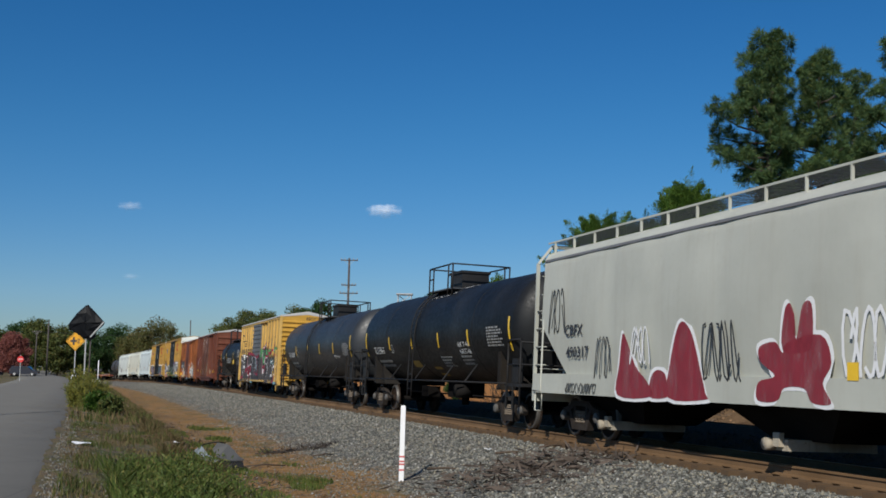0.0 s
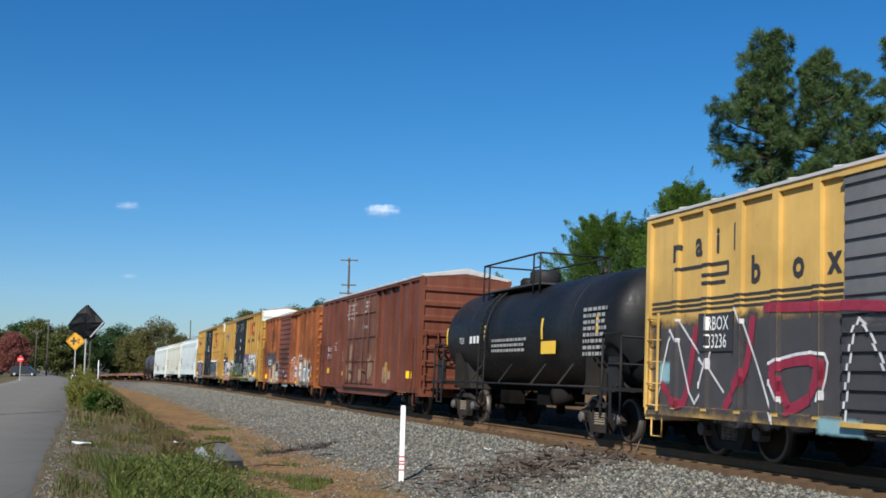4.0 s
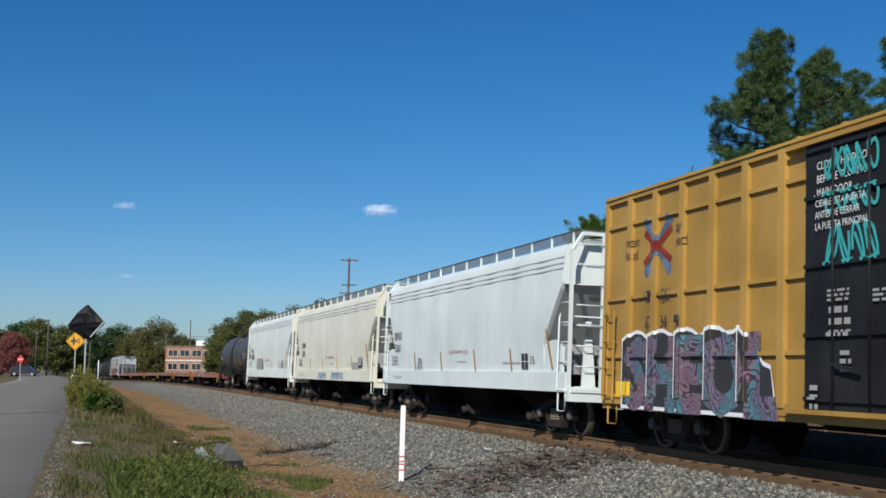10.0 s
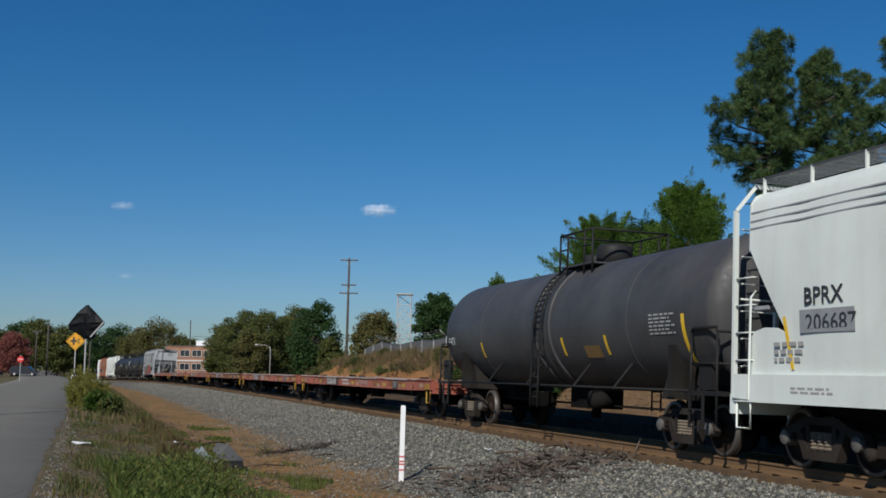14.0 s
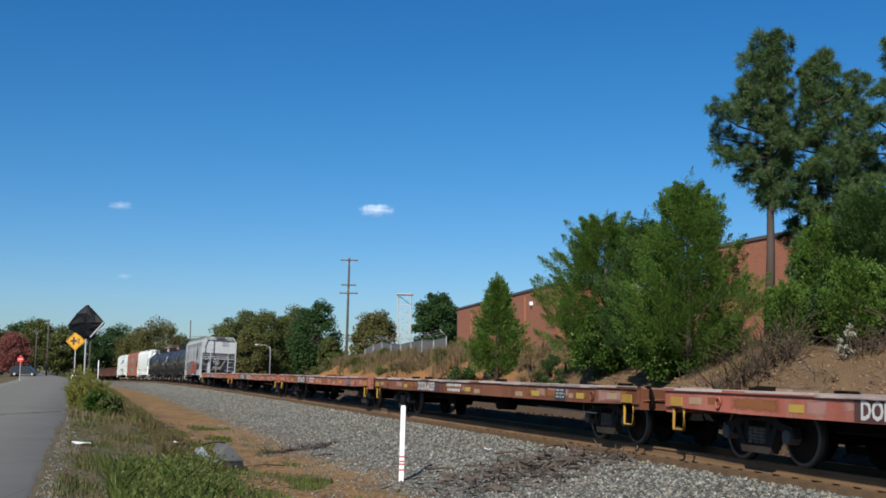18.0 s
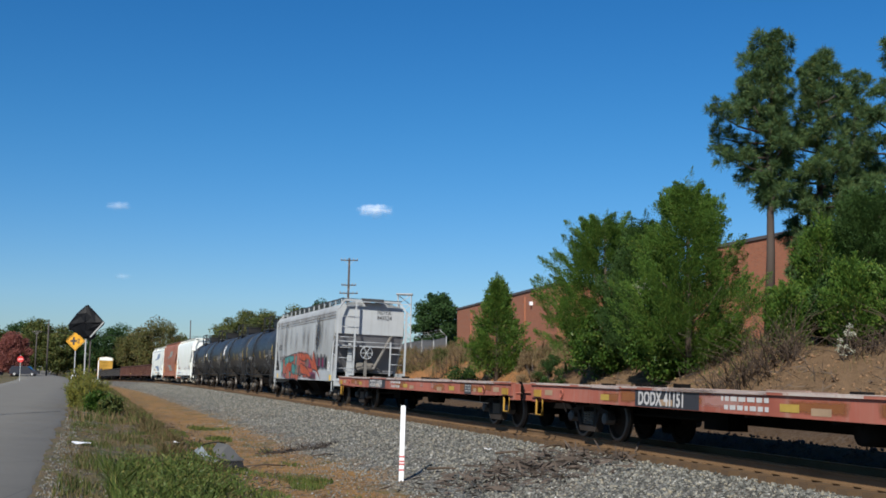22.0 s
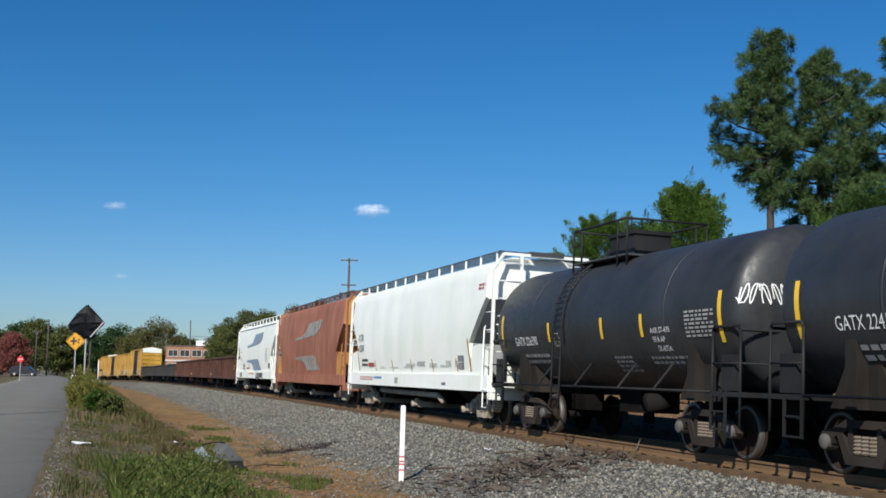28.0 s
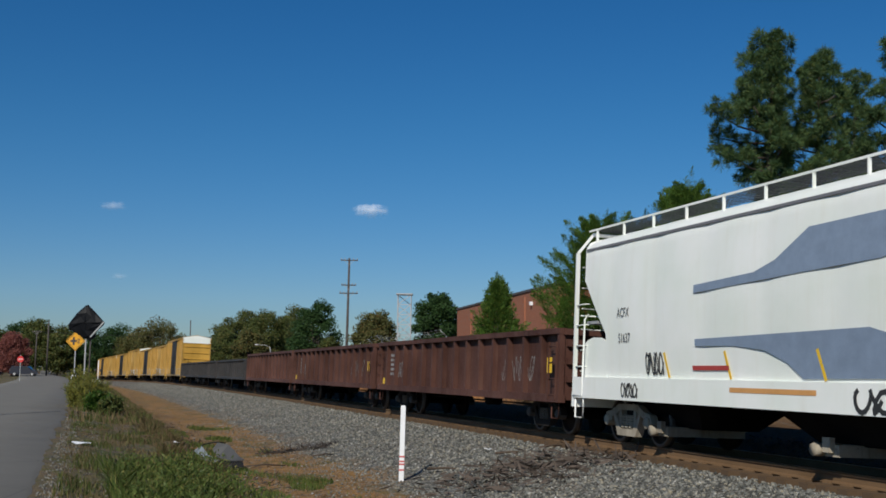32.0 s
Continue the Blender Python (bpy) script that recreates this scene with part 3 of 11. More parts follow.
def build_rail(off, name):
    ss = list(np.arange(-420, -120, 6.0)) + list(np.arange(-120, 40, 2.0)) + [50, 80, 130, 220]
    sh, top = Sh(), Sh()
    k = len(RAIL_PROFILE)
    for s in ss:
        m = on_line(s, 1.0)
        for y, z in RAIL_PROFILE:
            sh.v.append(tuple(m @ Vector((0, -off + y, z))))
        for y in (-0.024, 0.024):
            top.v.append(tuple(m @ Vector((0, -off + y, 0.002))))
    for i in range(len(ss) - 1):
        for j in range(k):
            sh.f.append((i * k + j, i * k + (j + 1) % k, (i + 1) * k + (j + 1) % k, (i + 1) * k + j))
            sh.s.append(False)
        top.f.append((2 * i, 2 * i + 1, 2 * i + 3, 2 * i + 2))
        top.s.append(False)
    r = tagged(put(name, sh.mesh(name, M_RAIL)), "rusty brown steel rail on timber ties", "rail", "rails of the track", "structure")
    put("running_surface", top.mesh("running_surface", M_RAILTOP, False), r, None, "wheel-polished strip")
    return r


build_rail(0.753, "rail")
build_rail(-0.753, "rail")

# ---------------------------------------------------------------- running gear shared by the cars
def sideframe_mesh():
    sh = Sh()
    y0, y1 = -1.09, -0.94
    sh.prism([(-1.08, 0.44), (-0.98, 0.62), (-0.72, 0.66), (-0.42, 0.80), (0.42, 0.80), (0.72, 0.66), (0.98, 0.62), (1.08, 0.44), (0.74, 0.44), (0.70, 0.54), (0.52, 0.58), (0.36, 0.68), (-0.36, 0.68), (-0.52, 0.58), (-0.70, 0.54), (-0.74, 0.44)], y0, y1)
    sh.prism([(-0.62, 0.60), (-0.50, 0.60), (-0.28, 0.30), (0.28, 0.30), (0.50, 0.60), (0.62, 0.60), (0.40, 0.16), (-0.40, 0.16)], y0 - 0.02, y1)
    for x in (-0.32, 0.32):
        sh.box(x - 0.05, x + 0.05, y0, y1, 0.28, 0.70)
    return sh.mesh("sideframe", M_TRUCK)


# dusty springs, coloured lighter than the frame for the sun that reaches them
M_SPRING = plain("sunlit_dusty_spring_steel", (0.15, 0.12, 0.09), 0.85, 0, 0.4)


def coil_mesh():
    sh = Sh()
    n = 8
    for x in (-0.17, 0.0, 0.17):
        k0 = len(sh.v)
        rows = 11
        for k in range(rows):
            r = 0.078 if k % 2 else 0.055
            for a in range(n):
                t = 2 * math.pi * a / n
                sh.v.append((x + r * math.cos(t), -1.06 + r * math.sin(t), 0.31 + k * 0.027))
        for k in range(rows - 1):
            for a in range(n):
                sh.f.append((k0 + k * n + a, k0 + k * n + (a + 1) % n, k0 + (k + 1) * n + (a + 1) % n, k0 + (k + 1) * n + a))
                sh.s.append(False)
    return sh.mesh("spring_nest", M_SPRING)


def wheel_mesh():
    sh = Sh()
    m = Matrix.Translation((0, 0, 0.457))
    sh.lathe([(0.09, -0.84), (0.11, -0.82), (0.13, -0.79), (0.34, -0.765), (0.385, -0.815), (0.445, -0.82), (0.455, -0.81), (0.462, -0.72), (0.487, -0.705), (0.487, -0.69), (0.39, -0.685), (0.34, -0.72), (0.12, -0.70), (0.09, -0.66)], 28, m)
    return sharp(sh.mesh("wheel", M_WHEEL), 35)


M_DUST = paint("dust_covered_iron", (0.40, 0.35, 0.27), 0.95, (0.09, 0.055, 0.035), 0.8, 0.6, mottle=0.45)
M_CAPS = plain("worn_bearing_cap_paint", (0.095, 0.09, 0.083), 0.7, 0.0, 0.4, 12.0)


def cap_mesh():
    sh = Sh()
    sh.lathe([(0.0, -1.16), (0.07, -1.16), (0.115, -1.13), (0.12, -1.0), (0.12, -0.92)], 12, Matrix.Translation((0, 0, 0.457)))
    return sharp(sh.mesh("bearing_cap", M_CAPS), 35)


def rim_mesh():
    return Sh().lathe([(0.40, -0.8215), (0.45, -0.824), (0.4605, -0.812), (0.4635, -0.73)], 28, Matrix.Translation((0, 0, 0.457)), False).mesh("wheel_rim", M_TREAD)


def axle_mesh():
    return Sh().lathe([(0.085, -0.95), (0.085, 0.95)], 10, Matrix.Translation((0, 0, 0.457))).mesh("axle", M_STEEL)


def bolster_mesh():
    sh = Sh()
    sh.box(-0.2, 0.2, -1.0, 1.0, 0.52, 0.78)
    sh.box(-0.28, 0.28, -0.35, 0.35, 0.6, 0.92)
    for x in (-0.45, 0.45):
        sh.box(x - 0.05, x + 0.05, -0.85, 0.85, 0.36, 0.52)
    return sh.mesh("truck", M_STEEL)


G_RIM = rim_mesh()
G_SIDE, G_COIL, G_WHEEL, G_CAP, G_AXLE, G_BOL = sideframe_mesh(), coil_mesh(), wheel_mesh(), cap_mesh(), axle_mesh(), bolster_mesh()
TURN = Matrix.Rotation(math.pi, 4, "Z")


def dusted(me):
    d = me.copy()
    d.materials.clear()
    d.materials.append(M_DUST)
    return d


G_DUSTY = {id(m): dusted(m) for m in (G_SIDE, G_COIL, G_CAP)}


def trucks(car, half, dusty=False):
    side, coil, cap = (G_DUSTY[id(m)] if dusty else m for m in (G_SIDE, G_COIL, G_CAP))
    for x in (half, -half):
        t = put("truck", G_BOL, car, Matrix.Translation((x, 0, 0)))
        for turn in (Matrix.Identity(4), TURN):
            put("sideframe", side, t, turn)
            put("spring_nest", coil, t, turn)
            for a in (-0.89, 0.89):
                sh = Matrix.Translation((a, 0, 0))
                put("wheel", G_WHEEL, t, sh @ turn)
                if turn is not TURN:
                    put("wheel_rim", G_RIM, t, sh @ turn)
                put("bearing_cap", cap, t, sh @ turn)
        for a in (-0.89, 0.89):
            put("axle", G_AXLE, t, Matrix.Translation((a, 0, 0)))


def coupler_mesh():
    sh = Sh()
    sh.box(-0.6, 0.42, -0.09, 0.09, 0.80, 0.98)
    sh.prism([(0.36, 0.72), (0.62, 0.74), (0.72, 0.86), (0.62, 1.02), (0.36, 1.02)], -0.17, 0.12)
    sh.tube([(0.1, -0.28, 0.85), (0.5, -0.3, 0.45), (0.72, -0.3, 0.42)], 0.03)
    return sh.mesh("coupler", M_STEEL)


G_COUP = coupler_mesh()


def couplers(car, half):
    put("coupler", G_COUP, car, Matrix.Translation((half, 0, 0)))
    put("coupler", G_COUP, car, Matrix.Translation((-half, 0, 0)) @ TURN)


def ladder(car, x, y, z0, z1, material, width=0.42, step=0.34, side="y", stiles=True, name="ladder"):
    """A ladder on a side (side 'y') or an end (side 'x')."""
    sh = Sh()
    rung = not stiles
    k = max(2, int((z1 - z0) / step))
    sgn = -1 if y < 0 else 1
    for i in range(k + 1):
        z = z0 + (z1 - z0) * i / k
        if side == "y":
            sh.tube([(x - width / 2, y - sgn * 0.07, z), (x - width / 2, y, z), (x + width / 2, y, z), (x + width / 2, y - sgn * 0.07, z)], 0.014, 5)
        else:
            sx = 1 if x > 0 else -1
            sh.tube([(x - sx * 0.07, y - width / 2, z), (x, y - width / 2, z), (x, y + width / 2, z), (x - sx * 0.07, y + width / 2, z)], 0.014, 5)
        if rung:
            part("grab_iron", sh, material, car)
            sh = Sh()
    if rung:
        return None
    if stiles:
        for e in (-width / 2, width / 2):
            if side == "y":
                sh.bar((x + e, y + sgn * 0.0, z0 - 0.1), (x + e, y, z1 + 0.1), 0.045, 0.02)
            else:
                sh.bar((x, y + e, z0 - 0.1), (x, y + e, z1 + 0.1), 0.045, 0.02)
    return part(name, sh, material, car)


def stirrup(car, x, z, material, y=-1.5):
    sh = Sh().tube([(x - 0.2, y, z), (x - 0.2, y, z - 0.42), (x + 0.2, y, z - 0.42), (x + 0.2, y, z)], 0.02, 5)
    return part("sill_step", sh, material, car)


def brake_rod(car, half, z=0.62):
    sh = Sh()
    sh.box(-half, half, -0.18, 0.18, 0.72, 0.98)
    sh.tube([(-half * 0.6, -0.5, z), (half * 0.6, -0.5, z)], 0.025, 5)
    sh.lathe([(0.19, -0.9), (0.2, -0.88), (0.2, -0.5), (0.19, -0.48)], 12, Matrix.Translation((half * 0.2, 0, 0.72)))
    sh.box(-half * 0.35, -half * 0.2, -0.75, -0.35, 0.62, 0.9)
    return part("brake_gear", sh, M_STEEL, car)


def brake_wheel(car, m, material):
    turn = m @ Matrix.Rotation(radians(90), 4, "Z")
    sh = Sh().lathe([(0.26, -0.02), (0.28, 0.0), (0.26, 0.02), (0.24, 0.0), (0.26, -0.02)], 20, turn, False)
    for k in range(6):
        a = math.pi / 3 * k
        sh.bar(turn @ Vector((0, 0, 0)), turn @ Vector((0.26 * math.cos(a), 0, 0.26 * math.sin(a))), 0.025)
    sh.bar(turn @ Vector((0, 0.25, 0)), turn @ Vector((0, -0.02, 0)), 0.05)
    return part("brake_wheel", sh, material, car)


TRAIN = []


def car_base(name, front, rear, label, category="freight car"):
    e = new(name)
    e.empty_display_size = 0.5
    tagged(e, label, category, "cars of the freight train")
    TRAIN.append((e, (front + rear) / 2))
    return e, front - rear


# ---------------------------------------------------------------- boxcars
RELIEF = {}


def boxcar(front, rear, label, skin, z1, door, door_skin, end_skin, roof_skin, ribs, rib_skin=None, cap=None, z0=0.80, doors=1, horiz=(), door_corr=False, end_rows=9, sill=None, belly=0.0, wheel=True):
    car, L = car_base("boxcar", front, rear, label)
    h, W = L / 2, 1.50
    rib_skin = rib_skin or skin
    part("body", Sh().box(-h + 0.06, h - 0.06, -W, W, z0, z1), skin, car)
    r = Sh()
    for s in (1, -1):
        v = [(-h, s * (W + 0.10), z1 - 0.02), (h, s * (W + 0.10), z1 - 0.02), (h, 0, z1 + 0.26), (-h, 0, z1 + 0.26), (-h, s * (W + 0.10), z1 - 0.07), (h, s * (W + 0.10), z1 - 0.07), (h, 0, z1 + 0.12), (-h, 0, z1 + 0.12)]
        r.add(v, [(0, 1, 2, 3), (4, 7, 6, 5), (0, 4, 5, 1), (1, 5, 6, 2), (3, 7, 4, 0)])
    roof = part("roof", r, roof_skin, car)
    k = int(L / 1.1)
    seam = Sh()
    for i in range(k + 1):
        x = -h + 0.05 + (L - 0.1) * i / k
        for s in (1, -1):
            seam.bar((x, s * (W + 0.04), z1 + 0.0), (x, 0, z1 + 0.28), 0.05, 0.05)
    part("roof_seams", seam, roof_skin, roof)
    for y in (-W - 0.07, W - 0.05):
        part("top_chord", Sh().box(-h, h, y, y + 0.12, z1 - 0.16, z1 - 0.02), skin, car)
    for y in (-W - 0.05, W - 0.1):
        part("side_sill", Sh().box(-h, h, y, y + 0.15, z0 - 0.02, z0 + 0.16), sill or skin, car)
    if belly:
        part("belly_sill", Sh().prism([(-h * 0.62, z0), (-h * 0.5, z0 - belly), (h * 0.5, z0 - belly), (h * 0.62, z0)], -W - 0.03, -W + 0.08), sill or skin, car)
    dx0, dx1 = door
    dw = (dx1 - dx0) / doors
    for i in range(doors):
        a, b = dx0 + dw * i, dx0 + dw * (i + 1)
        d = part("door", Sh().box(a + 0.02, b - 0.02, -W - 0.09, -W - 0.005, z0 + 0.1, z1 - 0.2), door_skin, car)
        if door_corr:
            n = 13
            for j in range(n):
                z = z0 + 0.28 + (z1 - z0 - 0.6) * j / (n - 1)
                part("door_rib", Sh().prism([(a + 0.06, z), (b - 0.06, z), (b - 0.06, z + 0.1), (a + 0.06, z + 0.1)], -W - 0.13, -W - 0.08), door_skin, d)
        else:
            for z in (0.06, 0.28, 0.52, 0.76, 0.93):
                zz = z0 + (z1 - z0) * z
                part("door_rib", Sh().box(a + 0.04, b - 0.04, -W - 0.135, -W - 0.085, zz - 0.03, zz + 0.03), door_skin, d)
            for f in (0.3, 0.62):
                part("lock_rod", Sh().tube([(a + dw * f, -W - 0.15, z0 + 0.15), (a + dw * f, -W - 0.15, z1 - 0.28)], 0.022, 5), door_skin, d)
            part("lock_handle", Sh().bar((a + dw * 0.3, -W - 0.17, z0 + 0.75), (a + dw * 0.55, -W - 0.17, z0 + 0.65), 0.04), door_skin, d)
    for z in (z0 + 0.03, z1 - 0.2):
        part("door_track", Sh().box(dx0 - (0.0 if doors == 1 else 0.4), min(h - 0.4, dx1 + (dx1 - dx0) * 0.6), -W - 0.16, -W - 0.02, z, z + 0.07), sill or skin, car)
    n = ribs
    relief = []
    for i in range(n + 1):
        x = -h + 0.07 + (L - 0.14) * i / n
        if dx0 - 0.15 < x < dx1 + 0.15:
            continue
        w = 0.09 if 0 < i < n else 0.07
        rb = Sh()
        rb.prism([(x - w, z0 + 0.1), (x + w, z0 + 0.1), (x + w, z1 - 0.1), (x - w, z1 - 0.1)], -W - 0.075, -W + 0.01)
        part("side_rib", rb, rib_skin, car)
        relief.append((x - w, x + w))
    rails = [(z - 0.035, z + 0.035) for z in horiz]
    door_ribs = [(z0 + 0.28 + (z1 - z0 - 0.6) * j / 12,) * 2 for j in range(13)] if door_corr else [(z0 + (z1 - z0) * f - 0.03, z0 + (z1 - z0) * f - 0.07) for f in (0.06, 0.28, 0.52, 0.76, 0.93)]
    RELIEF[car.name] = (W, relief, (dx0, dx1), (z0 + 0.1, z1 - 0.2), [(a, b + 0.1) for a, b in door_ribs], z0 + 0.16, rails)
    for z in horiz:
        for a, b in ((-h + 0.1, dx0 - 0.05), (dx1 + 0.05, h - 0.1)):
            part("side_rail", Sh().box(a, b, -W - 0.055, -W + 0.01, z - 0.035, z + 0.035), rib_skin, car)
    # front and rear ends with pressed ribs
    for s in (1, -1):
        part("end_wall", Sh().box(min(s * (h - 0.07), s * (h - 0.02)), max(s * (h - 0.07), s * (h - 0.02)), -W, W, z0, z1), end_skin, car)
        top = z1 - (0.62 if cap else 0.15)
        for i in range(end_rows):
            pitch = (top - z0 - 0.25) / end_rows
            z = z0 + 0.2 + pitch * (i + 0.5)
            e = pitch * 0.27 if end_rows > 6 else 0.055
            d = 0.075
            sh = Sh()
            xs = s * (h - 0.02)
            for ya, yb in ((-W + 0.05, W - 0.05),):
                v = [(xs, ya, z + e), (xs + s * d, ya + 0.03, z + e * 0.45), (xs + s * d, ya + 0.03, z - e * 0.45), (xs, ya, z - e)]
                sh.add(v + [(x_, -y_, z_) for x_, y_, z_ in v], [(0, 1, 5, 4), (1, 2, 6, 5), (2, 3, 7, 6), (0, 3, 2, 1), (4, 5, 6, 7)])
            part("end_rib", sh, end_skin, car)
        if cap:
            part("end_cap", Sh().box(min(s * (h - 0.02), s * (h + 0.03)), max(s * (h - 0.02), s * (h + 0.03)), -W, W, z1 - 0.6, z1 + 0.02), cap, car, "white painted top panel")
            part("end_gable", Sh().add([(s * (h + 0.01), -W, z1), (s * (h + 0.01), W, z1), (s * (h + 0.01), 0, z1 + 0.25)], [(0, 1, 2)]), cap, car)
        else:
            part("end_gable", Sh().add([(s * (h - 0.01), -W, z1 - 0.02), (s * (h - 0.01), W, z1 - 0.02), (s * (h - 0.01), 0, z1 + 0.24)], [(0, 1, 2)]), end_skin, car)
        for e in (-W + 0.03, W - 0.03):
            part("corner_post", Sh().box(min(s * (h - 0.1), s * (h + 0.03)), max(s * (h - 0.1), s * (h + 0.03)), e - 0.06, e + 0.06, z0 - 0.05, z1 - 0.05), rib_skin, car)
        ladder(car, s * (h - 0.4), -W - 0.12, z0 + 0.15, z0 + 1.75, sill or skin, 0.42, 0.4)
        ladder(car, s * (h + 0.13), -W + 0.35, z0 + 0.15, z0 + 1.9, sill or skin, 0.42, 0.4, "x")
        stirrup(car, s * (h - 0.4), z0, sill or skin)
        part("end_platform", Sh().box(min(s * h, s * (h + 0.32)), max(s * h, s * (h + 0.32)), -1.1, 1.1, z0 + 0.12, z0 + 0.16), M_STEEL, car)
        part("end_sill", Sh().box(min(s * (h - 0.3), s * (h + 0.06)), max(s * (h - 0.3), s * (h + 0.06)), -W, W, z0 - 0.12, z0 + 0.14), sill or skin, car)
    if wheel:
        brake_wheel(car, Matrix.Translation((h + 0.22, -0.7, z0 + 1.3)), M_STEEL)
    brake_rod(car, h - 0.4)
    couplers(car, h)
    trucks(car, h - 2.25)
    return car


# ---------------------------------------------------------------- covered hoppers
def hopper(front, rear, label, skin, z_eave=4.15, z_sill=1.38, end_skin=None, bays=3, style="ribbed", gear=None, bulge=0.06, slope_skin=None, deep=2.7, posts=13, band=None, gusset=0, dusty=False, edge=None, belly_pipe=False, back=2.2, knee=None, board=None, gusset_skin=None):
    car, L = car_base("hopper_car", front, rear, label)
    h = L / 2
    end_skin = end_skin or skin
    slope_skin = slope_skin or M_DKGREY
    lv = []
    n = 12
    knee = knee or z_sill
    heights = [z_sill + (z_eave - z_sill) * i / n for i in range(n + 1)]
    for z in (knee, deep):
        if z_sill + 0.01 < z < z_eave:
            heights[min(range(1, n), key=lambda k: abs(heights[k] - z))] = z
    for z in heights:
        y = 1.50 + bulge * math.sin(math.pi * (z - z_sill) / (z_eave - z_sill))
        cut = 0.47 if z >= deep else 0.47 + (back - 0.47) * min(1.0, (deep - z) / (deep - knee + 0.001))
        lv.append((z, y, h - cut))
    for a, dy in ((15, 0.06), (35, 0.22), (55, 0.48), (75, 0.85), (90, 1.45)):
        lv.append((z_eave + 0.34 * math.sin(radians(a)), 1.50 - dy, h - 0.45 - 0.1 * a / 90))
    sh = Sh()
    cols = 73
    per = 2 * cols
    for j, (z, y, x) in enumerate(lv):
        wave = 0.022 * min(1.0, j / 3) if j <= n else 0.012
        for sgn in (-1, 1):
            for i in range(cols):
                xx = sgn * (2 * x * i / (cols - 1) - x) * -1
                dent = wave * (abs(math.sin(math.pi * (xx / L + 0.5) * 9)) ** 0.6 - 0.7) if abs(xx) < x - 0.3 else 0.0
                sh.v.append((xx, sgn * (y + dent), z))
    for j in range(len(lv) - 1):
        for i in range(per):
            sh.f.append((j * per + i, j * per + (i + 1) % per, (j + 1) * per + (i + 1) % per, (j + 1) * per + i))
            sh.s.append(True)
    sh.f.append(tuple((len(lv) - 1) * per + i for i in range(per)))
    sh.f.append(tuple(range(per))[::-1])
    sh.s += [False, False]
    body = put("body", sharp(sh.mesh("body", skin), 38), car)
    for s in (1, -1):
        # slope sheets behind the end frames, greyer than the body to carry their shade
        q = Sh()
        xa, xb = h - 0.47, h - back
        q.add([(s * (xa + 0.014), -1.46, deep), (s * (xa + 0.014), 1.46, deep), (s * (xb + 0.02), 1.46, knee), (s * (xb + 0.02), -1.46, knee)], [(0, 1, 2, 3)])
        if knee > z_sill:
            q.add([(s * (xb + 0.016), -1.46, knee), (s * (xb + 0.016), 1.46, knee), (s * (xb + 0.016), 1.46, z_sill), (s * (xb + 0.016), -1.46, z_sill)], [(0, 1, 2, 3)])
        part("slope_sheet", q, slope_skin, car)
    if style == "ribbed":
        # default bead grey puts the shadow under each ledge into the colour
        for z in (z_eave - 0.41, z_eave - 0.29, z_eave - 0.15):
            y = 1.50 + bulge * math.sin(math.pi * (z - z_sill) / (z_eave - z_sill))
            part("side_bead", Sh().prism([(-h + 0.47, z - 0.011), (h - 0.47, z - 0.011), (h - 0.47, z + 0.011), (-h + 0.47, z + 0.011)], -y - 0.013, -y + 0.03), band or M_SLOPE, car)
    elif style == "plain":
        part("eave_band", Sh().box(-h + 0.47, h - 0.47, -1.528, -1.49, z_eave - 0.06, z_eave - 0.01), band or M_DKGREY, car)
    gear = gear or skin
    for y in (-1.58, 1.44):
        part("side_sill", Sh().box(-h + 0.1, h - 0.1, y, y + 0.14, z_sill - 0.42, z_sill + 0.02), gear, car)
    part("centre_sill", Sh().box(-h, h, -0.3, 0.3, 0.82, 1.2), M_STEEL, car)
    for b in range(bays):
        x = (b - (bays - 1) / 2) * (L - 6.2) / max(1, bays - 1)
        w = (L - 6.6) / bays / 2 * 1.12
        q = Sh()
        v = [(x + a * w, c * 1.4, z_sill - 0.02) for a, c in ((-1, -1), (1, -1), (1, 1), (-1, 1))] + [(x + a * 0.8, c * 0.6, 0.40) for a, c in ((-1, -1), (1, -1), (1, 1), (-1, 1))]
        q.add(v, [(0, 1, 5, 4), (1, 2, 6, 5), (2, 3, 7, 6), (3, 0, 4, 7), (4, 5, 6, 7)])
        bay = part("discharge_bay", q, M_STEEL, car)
        part("outlet_gate", Sh().box(x - 0.30, x + 0.30, -1.05, 0.62, 0.24, 0.42).tube([(x - 0.1, -1.22, 0.33), (x - 0.1, -1.05, 0.33)], 0.10, 8).box(x + 0.02, x + 0.2, -1.14, -1.05, 0.30, 0.52), M_DUST if dusty or edge else M_TRUCK, bay)
    # roof: hatches and running boards on posts
    zt = z_eave + 0.34
    for b in range(4):
        x = (b - 1.5) * (L - 3.4) / 4
        w = (L - 3.4) / 8 - 0.12
        part("hatch_cover", Sh().prism([(x - w, zt), (x + w, zt), (x + w - 0.08, zt + 0.16), (x - w + 0.08, zt + 0.16)], -0.32, 0.32), end_skin, car)
    for s in (-1, 1):
        grid = Sh()
        for q in range(10):
            yy = s * 0.94 - 0.35 + 0.0775 * q
            grid.box(-h + 0.1, h - 0.1, yy - 0.016, yy + 0.016, zt + 0.107, zt + 0.114)
        for q in range(int(L / 0.3)):
            xx = -h + 0.2 + 0.3 * q
            grid.box(xx - 0.012, xx + 0.012, s * 0.94 - 0.36, s * 0.94 + 0.36, zt + 0.099, zt + 0.106)
        wb = part("running_board", grid, board or M_GRATE, car, "dark steel grating walkway")
        part("board_edge", Sh().box(-h + 0.1, h - 0.1, s * 1.3 - 0.012, s * 1.3 + 0.012, zt + 0.085, zt + 0.122), edge or M_GRATE, wb)
